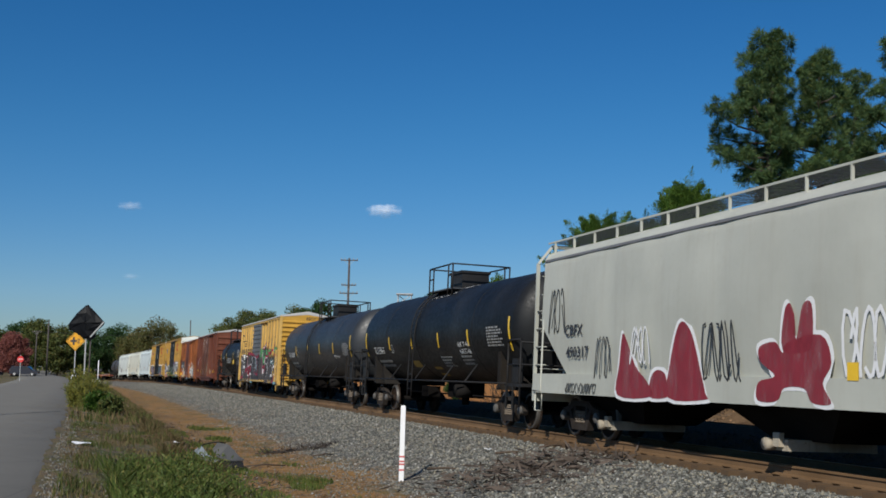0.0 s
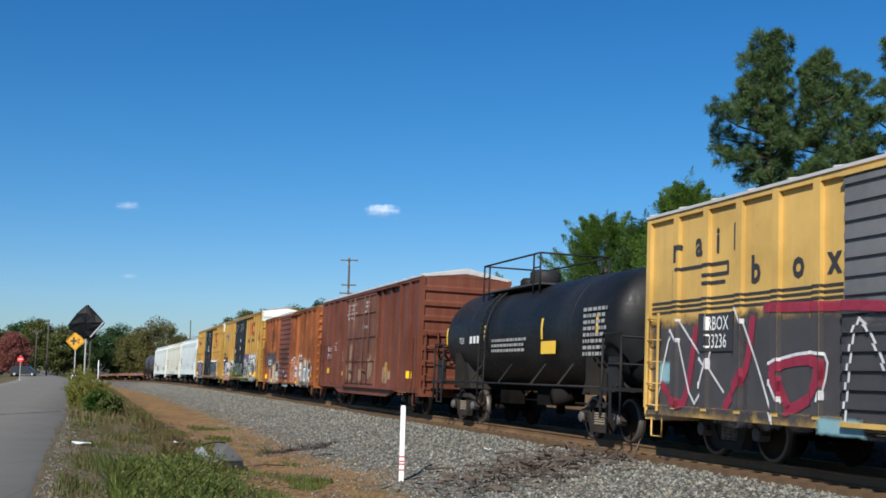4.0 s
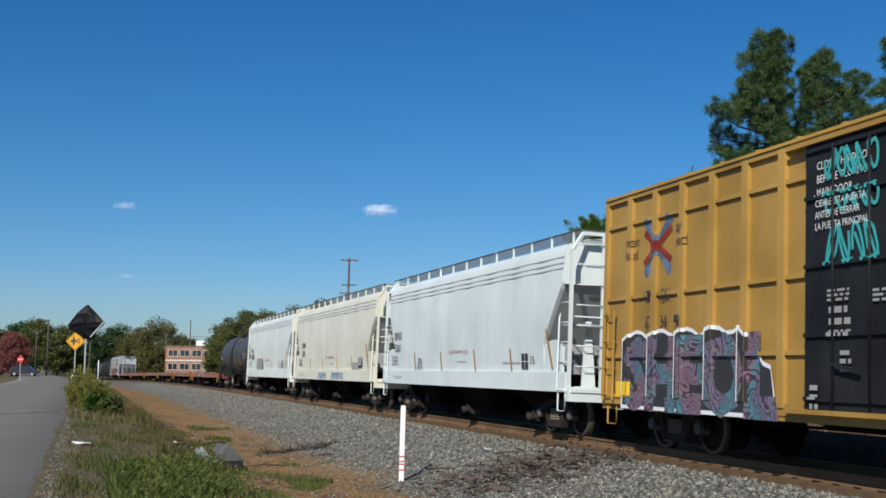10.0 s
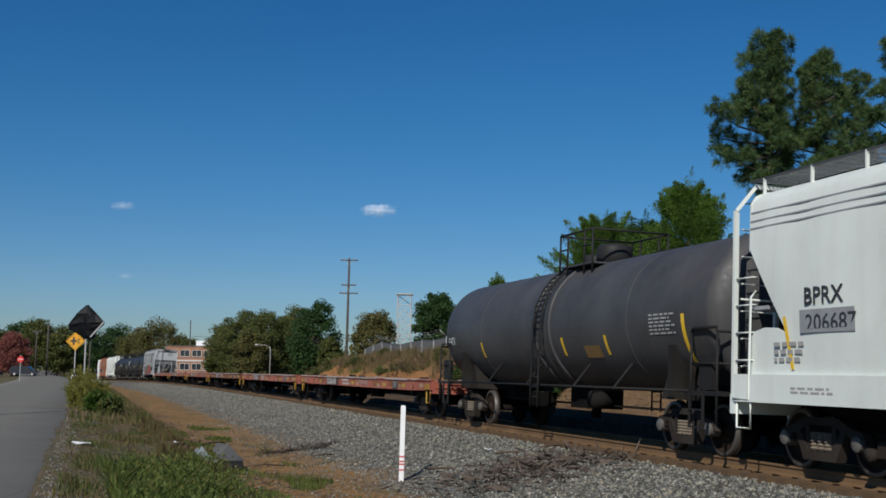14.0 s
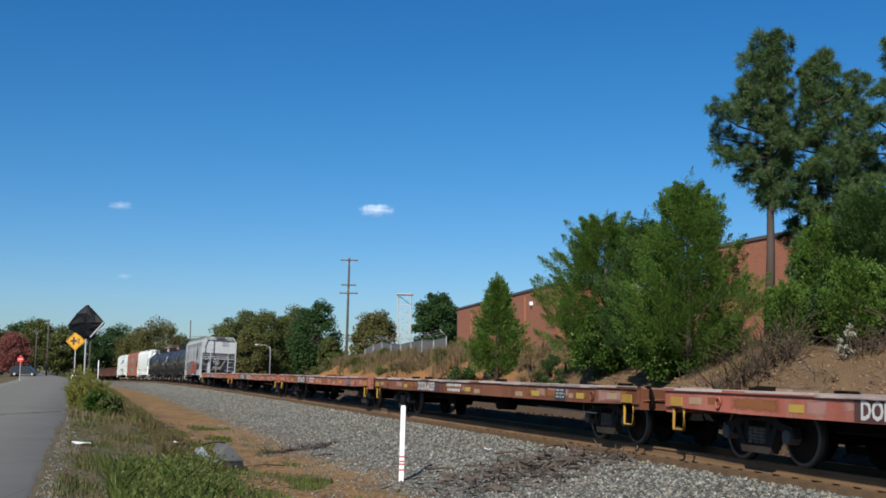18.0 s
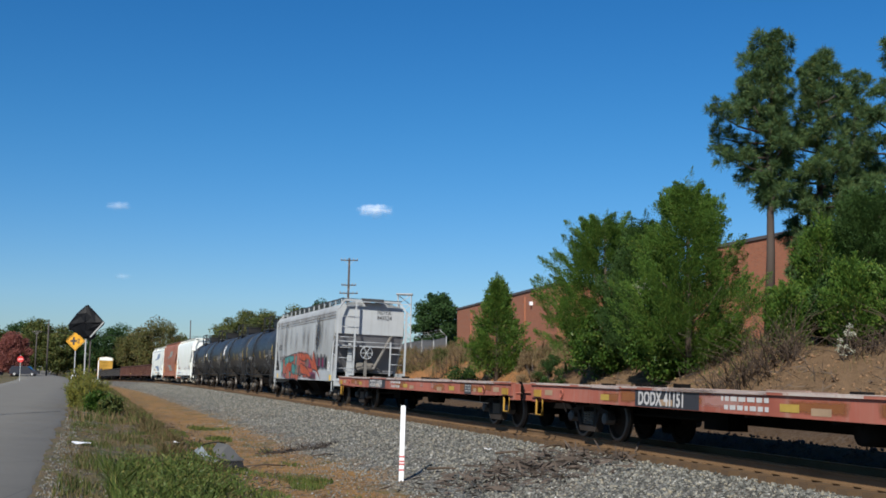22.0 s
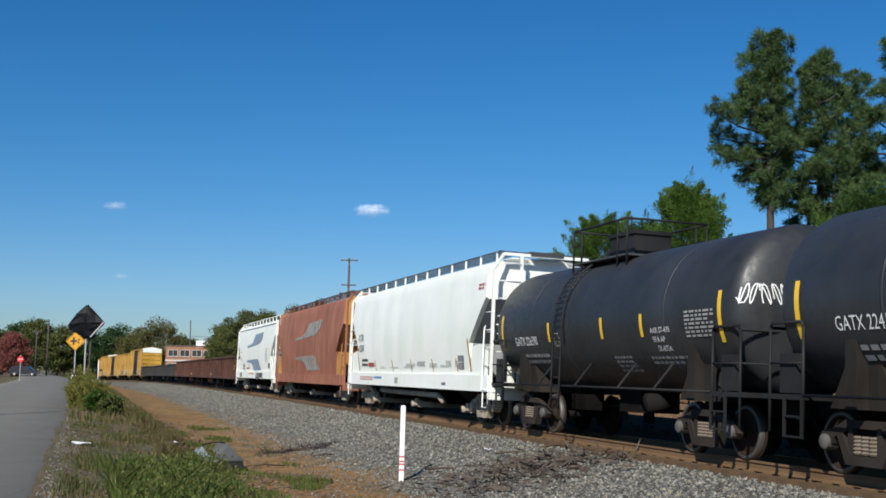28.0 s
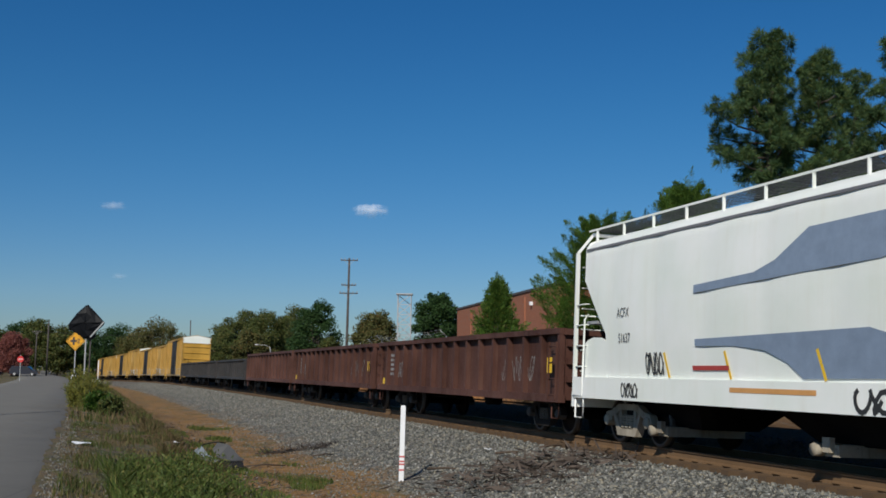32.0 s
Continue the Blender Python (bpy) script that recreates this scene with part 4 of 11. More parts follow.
        for i in range(posts):
            x = -h + 0.5 + (L - 1.0) * i / (posts - 1)
            part("board_bracket", Sh().bar((x, s * 1.29, zt - 0.26), (x, s * 1.29, zt + 0.11), 0.05, 0.03), gear, wb)
    for s in (1, -1):
        x = s * (h - 0.02)
        xi = s * (h - 0.12)
        fr = Sh()
        for y in (-1.52, 1.52):
            fr.bar((x, y, z_sill - 0.4), (x, y, z_eave - 0.05), 0.08, 0.06)
            fr.bar((x, y, z_eave - 0.05), (x - s * 0.12, y * 0.8, zt + 0.04), 0.08, 0.06)
        fr.bar((x - s * 0.1, -1.22, zt + 0.03), (x - s * 0.1, 1.22, zt + 0.03), 0.08, 0.08)
        fr.bar((x, -0.75, z_sill - 0.3), (x, -0.75, zt + 0.03), 0.07, 0.07)
        part("end_frame", fr, gear, car)
        hr = Sh().bar((x, 0.86, z_sill - 0.3), (x, 0.86, 2.72), 0.06, 0.05)
        hr.tube([(x, -1.42, 2.66), (x, 1.42, 2.66)], 0.018, 6)
        for z in (1.75, 2.2):
            hr.tube([(x, 0.86, z), (x, 1.42, z)], 0.016, 6)
        part("end_handrail", hr, gear, car)
        wk = Sh().prism([(s * (h - 0.55), zt + 0.11), (s * (h - 0.55), zt + 0.135), (s * (h - 0.06), zt + 0.135), (s * (h - 0.06), zt + 0.02), (s * (h - 0.085), zt + 0.02), (s * (h - 0.085), zt + 0.11)], -0.48, 0.48)
        part("end_walkway", wk, M_GRATE, car, "dark steel grating across the roof end")
        part("slope_leg", Sh().prism([(0, z_sill - 0.3), (0.34, z_sill - 0.3), (0.2, 2.6), (0.08, 2.6)], -0.03, 0.03), gear, car, "tapered plate under the slope sheet", Matrix.Translation((s * (h - 0.62), -0.95, 0)) @ Matrix.Rotation(radians(90), 4, "Z"))
        part("grab_pipe", Sh().tube([(s * (h - 0.62), -1.5, z_sill + 1.35), (s * (h - 0.55), -1.56, z_sill + 1.25), (s * (h - 0.55), -1.58, z_sill - 0.38), (s * (h - 0.1), -1.58, z_sill - 0.38)], 0.022, 6), gear, car)
        part("coupler_pocket", Sh().box(min(s * (h - 0.1), s * (h + 0.22)), max(s * (h - 0.1), s * (h + 0.22)), -0.35, 0.35, z_sill - 0.75, z_sill - 0.42), gear, car)
        low = max(2.75, deep - 0.04)
        rim = [(-1.52, low), (1.52, low), (1.515, z_eave), (1.43, z_eave + 0.14), (1.25, z_eave + 0.22), (0.8, z_eave + 0.30), (-0.8, z_eave + 0.30), (-1.25, z_eave + 0.22), (-1.43, z_eave + 0.14), (-1.515, z_eave)]
        k = len(rim)
        es = Sh().add([(s * (h - 0.47), y, z) for y, z in rim] + [(s * (h - 0.43), y, z) for y, z in rim], [tuple(range(k)), tuple(range(2 * k - 1, k - 1, -1))] + [(i, (i + 1) % k, k + (i + 1) % k, k + i) for i in range(k)])
        part("end_sheet", es, end_skin, car)
        part("end_ledge", Sh().box(min(s * (h - 0.8), s * (h - 0.3)), max(s * (h - 0.8), s * (h - 0.3)), -1.40, 1.40, 2.46, 2.52), M_SLOPE, car)
        ladder(car, x + s * 0.06, -1.08, z_sill - 0.3, z_eave + 0.1, gear, 0.6, 0.42, "x", False)
        ladder(car, s * (h - 0.32), -1.53, z_sill - 0.2, z_eave - 1.2, gear, 0.5, 0.42, "y", False)
        br = Sh()
        br.bar((s * (h - 0.12), 0.15, z_sill + 0.15), (s * (h - 0.48), 1.0, max(2.7, deep - 0.05)), 0.13, 0.06)
        br.bar((s * (h - 0.1), -0.2, z_sill - 0.2), (s * (h - 0.12), -0.2, 2.1), 0.12, 0.08)
        br.tube([(s * (h - 0.2), -0.6, z_sill + 0.1), (s * (h - 0.15), 0.1, z_sill + 0.35), (s * (h - 0.2), 0.6, z_sill + 0.05)], 0.03, 6)
        part("end_brace", br, M_GRIMEG, car)
        pl = Sh().box(min(s * (h - 2.3), s * (h + 0.08)), max(s * (h - 2.3), s * (h + 0.08)), -1.5, 1.5, z_sill - 0.42, z_sill - 0.34)
        part("end_platform", pl, gear, car)
        part("end_sill", Sh().box(min(s * (h - 0.1), s * (h + 0.05)), max(s * (h - 0.1), s * (h + 0.05)), -1.55, 1.55, z_sill - 0.62, z_sill - 0.3), gear, car)
        stirrup(car, s * (h - 0.35), z_sill - 0.42, gear, -1.54)
        if gusset in (2, s):
            mid, half_w = h - (back + 0.45) / 2, (back - 0.37) / 2
            part("side_gusset", Sh().prism([(s * (h - back - 0.03), z_sill), (s * (h - 0.42), z_sill), (s * (h - 0.42), 1.92)] + [(s * (mid + half_w * math.cos(radians(a))), 1.92 + 0.24 * math.sin(radians(a))) for a in (20, 50, 80, 110, 140, 165)] + [(s * (h - back - 0.03), 1.85)], -1.51, -1.46), gusset_skin or skin, car)
        part("brake_reservoir", Sh().lathe([(0.0, -0.55), (0.16, -0.5), (0.2, -0.4), (0.2, 0.2), (0.16, 0.3), (0.0, 0.35)], 14, Matrix.Translation((s * (h - 1.0), 0.1, z_sill + 0.25))), M_GRIMEG, car)
    brake_wheel(car, Matrix.Translation((h + 0.02, -0.2, 2.2)), gear)
    if belly_pipe:
        part("unloading_pipe", Sh().tube([(-h * 0.5, -1.2, 0.72), (-h * 0.3, -1.25, 0.70), (h * 0.35, -1.25, 0.68), (h * 0.42, -1.25, 0.5)], 0.085, 8), M_DUST, car, "dusty grey pneumatic unloading pipe")
    couplers(car, h)
    trucks(car, h - 1.75, dusty)
    return car


# grey that holds the shade of slope sheets, ledges and eave beads
M_SLOPE = plain("shade_grey_paint", (0.30, 0.31, 0.32), 0.6)
M_GRATEP = plain("galvanised_grating", (0.26, 0.265, 0.27), 0.6, 0.3)
M_GRIMEG = paint("grimy_brake_gear", (0.17, 0.16, 0.145), 0.8, (0.07, 0.05, 0.035), 0.5, 0.3, gloss=0.1)
M_GRATE = plain("steel_grating", (0.085, 0.087, 0.09), 0.6, 0.5)


# ---------------------------------------------------------------- tank cars
M_SADDLE = paint("grimy_saddle_steel", (0.016, 0.014, 0.012), 0.8, (0.05, 0.036, 0.024), 0.5, 0.5, gloss=0.1)
M_GEAR = paint("black_rail_and_step_paint", (0.014, 0.014, 0.015), 0.6, (0.04, 0.03, 0.022), 0.4, 0.3, gloss=0.15)


def tank_car(front, rear, label, skin, radius=1.48, zc=2.56, dome=-0.5, rail_w=1.9, housing="box", gear=None, inset=0.35, e=0.62):
    car, L = car_base("tank_car", front, rear, label)
    h, R = L / 2, radius
    gear = gear or M_GEAR
    body = []
    for i in range(9):
        a = math.pi / 2 * i / 8
        body.append((R * math.sin(a), -h + inset + e * (1 - math.cos(a))))
    prof = body + [(R, -h * 0.5), (R, -0.02), (R, 0.02), (R, h * 0.5)] + [(r, -a) for r, a in reversed(body)]
    prof[0] = (0.001, prof[0][1])
    prof[-1] = (0.001, prof[-1][1])
    turn = Matrix.Translation((0, 0, zc)) @ Matrix.Rotation(radians(-90), 4, "Z")
    sh = Sh().lathe(prof, 48, turn)
    put("tank", sharp(sh.mesh("tank", skin), 50), car)
    for x in (-h * 0.55, h * 0.55, dome - 0.8):
        part("jacket_seam", Sh().lathe([(R, x - 0.03), (R + 0.008, x - 0.025), (R + 0.008, x + 0.025), (R, x + 0.03)], 48, turn), skin, car)
    for s in (1, -1):
        x = s * (h - 1.9)
        sd = Sh()
        sd.prism([(x - 0.75, 0.95), (x + 0.75, 0.95), (x + 0.3, 1.75), (x - 0.3, 1.75)], -1.15, 1.15)
        sd.prism([(x - 0.12, 0.95), (x + 0.12, 0.95), (x + 0.12, 1.95), (x - 0.12, 1.95)], -1.36, 1.36)
        part("bolster_saddle", sd, M_SADDLE, car)
        part("stub_sill", Sh().box(min(s * (h - 3.2), s * h), max(s * (h - 3.2), s * h), -0.3, 0.3, 0.72, 1.1), M_STEEL, car)
        part("end_platform", Sh().box(min(s * (h - 1.1), s * (h + 0.1)), max(s * (h - 1.1), s * (h + 0.1)), -1.5, 1.5, 1.05, 1.13), gear, car)
        gr = Sh()
        for xx in (h - 0.95, h - 0.08):
            gr.tube([(s * xx, -1.48, 0.55), (s * xx, -1.48, 2.15)], 0.028, 6)
        gr.tube([(s * (h - 0.95), -1.48, 2.15), (s * (h - 0.9), -1.48, 2.22), (s * (h - 0.13), -1.48, 2.22), (s * (h - 0.08), -1.48, 2.15), (s * (h - 0.08), 1.48, 2.15)], 0.028, 6)
        gr.tube([(s * (h - 0.95), -1.48, 1.6), (s * (h - 0.08), -1.48, 1.6)], 0.02, 6)
        gr.tube([(s * (h - 0.08), -1.48, 1.6), (s * (h - 0.08), 1.48, 1.6)], 0.02, 6)
        part("end_handrail", gr, gear, car)
        stp = Sh()
        for z in (0.5, 0.8):
            stp.bar((s * (h - 0.95), -1.5, z), (s * (h - 0.5), -1.5, z), 0.05, 0.03)
        stp.bar((s * (h - 0.95), -1.5, 0.48), (s * (h - 0.95), -1.5, 1.1), 0.04)
        stp.bar((s * (h - 0.5), -1.5, 0.48), (s * (h - 0.5), -1.5, 1.1), 0.04)
        part("sill_step", stp, gear, car)
        part("panel_box", Sh().box(min(s * (h - 0.72), s * (h - 0.3)), max(s * (h - 0.72), s * (h - 0.3)), -1.45, -1.3, 1.15, 1.75), gear, car)
    # safety rail along the bottom
    for y in (-1.5, 1.5):
        part("side_handrail", Sh().tube([(-h + 1.0, y, 1.12), (h - 1.0, y, 1.12)], 0.025, 6), gear, car)
        for x in (-h * 0.45, -h * 0.1, h * 0.25, h * 0.5):
            part("rail_bracket", Sh().bar((x, y, 1.12), (x + 0.28, y * 0.82, 1.62), 0.04), gear, car)
    # ladder over the flank and the crown
    for sy in (-1, 1):
        arc = [(dome - 0.8, sy * (R + 0.10) * math.sin(radians(a)), zc + (R + 0.10) * math.cos(radians(a))) for a in (18, 32, 46, 60, 75, 90)]
        arc += [(dome - 0.8, sy * (R + 0.12), 1.3), (dome - 0.8, sy * (R + 0.12), 0.6)]
        ld = Sh()
        for w in (-0.23, 0.23):
            ld.tube([(x + w, y, z) for x, y, z in arc], 0.025, 5)
        for i in range(len(arc) - 1):
            for f in (0.0, 0.33, 0.66):
                p = [arc[i][k] * (1 - f) + arc[i + 1][k] * f for k in range(3)]
                ld.tube([(p[0] - 0.23, p[1], p[2]), (p[0] + 0.23, p[1], p[2])], 0.016, 5)
        part("ladder", ld, gear, car)
    # top fittings
    zt = zc + R
    if housing == "box":
        d = Sh().box(dome - 0.62, dome + 0.62, -0.45, 0.45, zt - 0.1, zt + 0.46)
        d.box(dome - 0.66, dome + 0.66, -0.49, 0.49, zt + 0.44, zt + 0.52)
        part("valve_housing", d, gear, car)
    else:
        part("valve_housing", Sh().lathe([(0.42, -0.12), (0.42, 0.34), (0.36, 0.42), (0.0, 0.46)], 20, Matrix.Translation((dome, 0, zt)) @ Matrix.Rotation(radians(90), 4, "X")), gear, car)
    part("manway", Sh().lathe([(0.3, -0.1), (0.3, 0.2), (0.24, 0.28), (0.0, 0.3)], 16, Matrix.Translation((dome - 1.05, 0, zt)) @ Matrix.Rotation(radians(90), 4, "X")), gear, car)
    for y in (-0.95, 0.5):
        part("crown_platform", Sh().box(dome - rail_w, dome + rail_w * 0.85, y, y + 0.45, zt - 0.13, zt - 0.09), M_GRATE, car)
    rl = Sh()
    a, b = dome - rail_w, dome + rail_w * 0.85
    for y in (-0.95, 0.95):
        for x in (a, a + 0.45, b - 0.45, b):
            rl.tube([(x, y, zt - 0.35), (x, y, zt + 0.66)], 0.026, 6)
        rl.tube([(a, y, zt + 0.66), (b, y, zt + 0.66)], 0.026, 6)
        rl.tube([(a, y, zt + 0.3), (a + 0.45, y, zt + 0.3)], 0.022, 6)
        rl.tube([(b - 0.45, y, zt + 0.3), (b, y, zt + 0.3)], 0.022, 6)
    for x in (a, b):
        rl.tube([(x, -0.95, zt + 0.66), (x, 0.95, zt + 0.66)], 0.026, 6)
    part("crown_railing", rl, gear, car)
    part("bottom_outlet", Sh().box(-0.5, 0.5, -0.45, 0.45, 0.62, 1.2).tube([(0, 0, 0.4), (0, 0, 0.7)], 0.12, 10), M_STEEL, car)
    part("brake_rod", Sh().tube([(-h + 2.5, -0.35, 0.72), (h - 2.5, -0.35, 0.72)], 0.03, 6), M_STEEL, car)
    part("air_reservoir", Sh().lathe([(0.19, -0.9), (0.2, -0.4)], 12, Matrix.Translation((1.6, 0, 0.85))), M_STEEL, car)
    part("brake_valve_box", Sh().box(-2.3, -1.5, -0.8, -0.4, 0.6, 0.95), M_STEEL, car)
    couplers(car, h)
    trucks(car, h - 1.85)
    return car


def on_tank(R, zc, z):
    """How far out a tank's flank stands at the height z."""
    return -math.sqrt(max(0.01, (R + 0.006) ** 2 - (z - zc) ** 2))


def tank_strip(car, x, z0, z1, R=1.48, zc=2.56, w=0.06):
    sh = Sh()
    k = 6
    for i in range(k + 1):
        z = z0 + (z1 - z0) * i / k
        y = on_tank(R, zc, z) - 0.004
        sh.v += [(x - w, y, z), (x + w, y, z)]
    for i in range(k):
        sh.f.append((2 * i, 2 * i + 1, 2 * i + 3, 2 * i + 2))
        sh.s.append(False)
    put("reflector_strip", sh.mesh("reflector_strip", M_REFLECT, False), car, None, "yellow reflective tape")


# ---------------------------------------------------------------- flat cars
M_WORNEDGE = paint("pale_worn_primer", (0.50, 0.42, 0.37), 0.7, (0.34, 0.12, 0.08), 0.6, 0.5)


M_FADED = plain("faded_reflective_tape", (0.34, 0.23, 0.14), 0.6, 0, 0.4)


M_STEPY = paint("worn_yellow_step_paint", (0.40, 0.23, 0.03), 0.6, (0.16, 0.07, 0.03), 0.8, 0.6)


def flat_car(front, rear, label, skin, deck_skin, top=1.14, seed=1):
    car, L = car_base("flat_car", front, rear, label)
    h = L / 2
    rnd = random.Random(seed)
    part("deck", Sh().box(-h, h, -1.42, 1.42, top - 0.16, top - 0.03), M_STEEL, car)
    side = [(-h, top), (-h, top - 0.32), (-h + 2.6, top - 0.36), (h - 2.6, top - 0.36), (h, top - 0.32), (h, top)]
    for y0, y1 in ((-1.55, -1.43), (1.43, 1.55)):
        part("side_sill", Sh().prism(side, y0, y1), skin, car)
    for y in (-1.59, 1.47):
        part("top_flange", Sh().box(-h, h, y, y + 0.12, top - 0.035, top + 0.012), skin, car)
    n = int(L / 0.62)
    for i in range(n):
        x0 = -h + 0.05 + (L - 0.1) * i / n
        dz = rnd.uniform(-0.01, 0.012)
        part("deck_board", Sh().box(x0 + 0.006, x0 + (L - 0.1) / n - 0.006, -1.42, 1.42, top - 0.035, top + 0.002 + dz), deck_skin, car)
    part("worn_edge", Sh().box(-h, h, -1.594, -1.56, top + 0.008, top + 0.022), M_WORNEDGE, car, "paint worn pale along the deck edge")
    a = -h + 0.4
    while a < h - 1.5:
        b = a + rnd.uniform(0.5, 2.2)
        part("worn_patch", Sh().box(a, b, -1.5935, -1.585, top - 0.034 + rnd.uniform(0.0, 0.02), top + 0.006), M_WORNEDGE, car)
        a = b + rnd.uniform(0.3, 1.8)
    for x in (-h + 1.9, h - 2.0):
        part("tow_loop", Sh().tube([(x + 0.06 * math.cos(k), -1.57 - 0.02 * math.sin(k / 2), top - 0.2 + 0.09 * math.sin(k)) for k in np.linspace(0, 6.28, 11)], 0.016, 5), skin, car)
    part("brake_lever", Sh().tube([(h - 5.5, -1.35, 0.62), (h - 2.2, -1.35, 0.58)], 0.018, 5).tube([(h - 2.9, -1.35, 0.58), (h - 2.9, -1.35, top - 0.3)], 0.014, 5), M_CAPS, car, "pale steel hand-brake rod")
    for k in range(9):
        x = rnd.uniform(-h + 0.5, h - 1.5)
        part("loose_dunnage", Sh().box(x, x + rnd.uniform(0.5, 1.8), -1.3 + k * 0.28, -1.2 + k * 0.28, top + 0.014, top + rnd.uniform(0.03, 0.07)), deck_skin, car)
    for s in (1, -1):
        part("end_sill", Sh().box(min(s * (h - 0.25), s * (h + 0.04)), max(s * (h - 0.25), s * (h + 0.04)), -1.5, 1.5, top - 0.42, top - 0.02), skin, car)
        st = Sh().tube([(s * (h - 0.25), -1.5, top - 0.3), (s * (h - 0.25), -1.5, top - 0.72), (s * (h - 0.62), -1.5, top - 0.72), (s * (h - 0.62), -1.5, top - 0.3)], 0.03, 5)
        part("sill_step", st, M_STEPY, car, "yellow painted sill step")
        part("step_plate", Sh().box(min(s * (h - 0.64), s * (h - 0.22)), max(s * (h - 0.64), s * (h - 0.22)), -1.575, -1.552, top - 0.30, top - 0.14), M_STEPY, car)
        part("uncoupling_lever", Sh().tube([(s * (h + 0.05), -1.45, top - 0.25), (s * (h + 0.12), -0.9, top - 0.2), (s * (h + 0.12), -0.2, top - 0.22)], 0.018, 5), skin, car)
        patch("reflector_patch", s * (h - 1.1) - 0.22, s * (h - 1.1) + 0.22, top - 0.25, top - 0.13, M_FADED, car, -1.556)
        part("hand_brake", Sh().lathe([(0.22, -0.02), (0.25, 0.0), (0.22, 0.02), (0.19, 0.0), (0.22, -0.02)], 12, Matrix.Translation((s * (h - 0.05), -1.3, top - 0.2))), M_STEEL, car)
    for x in (-h * 0.35, h * 0.1, h * 0.4):
        patch("reflector_patch", x - 0.24, x + 0.24, top - 0.31, top - 0.2, M_FADED, car, -1.556)
    for i in range(7):
        x = rnd.uniform(-h + 1, h - 1)
        part("tie_down_winch", Sh().box(x - 0.14, x + 0.14, -1.4, -1.2, top, top + 0.05 + rnd.random() * 0.05), M_STEEL, car)
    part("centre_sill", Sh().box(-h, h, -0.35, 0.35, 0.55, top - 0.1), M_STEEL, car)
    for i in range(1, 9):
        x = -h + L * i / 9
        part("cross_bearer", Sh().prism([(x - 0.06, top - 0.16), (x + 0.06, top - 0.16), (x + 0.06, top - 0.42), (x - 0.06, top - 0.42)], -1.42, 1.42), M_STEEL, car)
    part("brake_rod", Sh().tube([(-h + 4, -0.8, 0.6), (-h + 8, -0.8, 0.62)], 0.03, 6), M_STEEL, car)
    part("air_reservoir", Sh().lathe([(0.19, -1.0), (0.2, -0.5)], 12, Matrix.Translation((1.2, 0, 0.62))), M_STEEL, car)
    part("brake_valve_box", Sh().box(-3.2, -2.4, -1.0, -0.6, 0.45, 0.75), M_STEEL, car)
    couplers(car, h + 0.1)
    trucks(car, h - 2.3)
    return car


# ---------------------------------------------------------------- gondolas
def gondola(front, rear, label, skin, top=2.38, z0=0.80, ribs=15):
    car, L = car_base("gondola_car", front, rear, label)
    h = L / 2
    part("floor_plate", Sh().box(-h + 0.1, h - 0.1, -1.4, 1.4, z0 + 0.2, z0 + 0.3), skin, car)
    for y0, y1 in ((-1.45, -1.41), (1.41, 1.45)):
        part("side_wall", Sh().box(-h + 0.05, h - 0.05, y0, y1, z0, top), skin, car)
    for s in (1, -1):
        part("end_wall", Sh().box(min(s * (h - 0.1), s * (h - 0.05)), max(s * (h - 0.1), s * (h - 0.05)), -1.41, 1.41, z0, top), skin, car)
        for z in (1.2, 1.6, 2.0):
            part("end_rib", Sh().box(min(s * (h - 0.05), s * (h + 0.06)), max(s * (h - 0.05), s * (h + 0.06)), -1.4, 1.4, z, z + 0.14), skin, car)
        part("end_top_chord", Sh().box(min(s * (h - 0.12), s * (h + 0.05)), max(s * (h - 0.12), s * (h + 0.05)), -1.5, 1.5, top - 0.1, top + 0.04), skin, car)
        ladder(car, s * (h - 0.35), -1.60, z0 + 0.1, z0 + 1.2, skin, 0.42, 0.35)
        stirrup(car, s * (h - 0.35), z0, skin)
    for y in (-1.6, 1.42):
        part("top_chord", Sh().box(-h, h, y, y + 0.18, top - 0.08, top + 0.05), skin, car)
        part("side_sill", Sh().box(-h, h, y, y + 0.18, z0 - 0.06, z0 + 0.12), skin, car)
    for i in range(ribs + 1):
        x = -h + 0.08 + (L - 0.16) * i / ribs
        part("side_stake", Sh().prism([(x - 0.07, z0), (x + 0.07, z0), (x + 0.07, top - 0.06), (x - 0.07, top - 0.06)], -1.58, -1.45), skin, car)
    brake_rod(car, h - 0.3)
    couplers(car, h)
    trucks(car, h - 2.0)
    return car

# ---------------------------------------------------------------- the train, from its head
WH, BLU = (0.62, 0.63, 0.64), (0.09, 0.16, 0.26)
BROWN = (0.135, 0.034, 0.015)

M_RBOX = paint("faded_yellow_boxcar_paint", (0.60, 0.38, 0.105), 0.55, (0.30, 0.19, 0.09), 0.3, 0.35)
M_RDOOR = paint("grey_boxcar_door_paint", (0.13, 0.135, 0.14), 0.55, (0.25, 0.2, 0.15), 0.3, 0.3)
M_NOKL = paint("brown_boxcar_paint", BROWN, 0.6, (0.21, 0.10, 0.06), 0.35, 0.45, mottle=0.7)
M_NDOOR = paint("patched_brown_door_paint", (0.14, 0.042, 0.021), 0.6, (0.36, 0.24, 0.15), 0.5, 0.5, mottle=0.6)
M_FCRD = paint("rusting_boxcar_paint", (0.36, 0.105, 0.022), 0.7, (0.06, 0.028, 0.02), 0.95, 0.9, mottle=0.32)
M_FDOOR = paint("red_oxide_door_paint", (0.19, 0.056, 0.03), 0.65, (0.10, 0.04, 0.025), 0.5, 0.5, mottle=0.6)
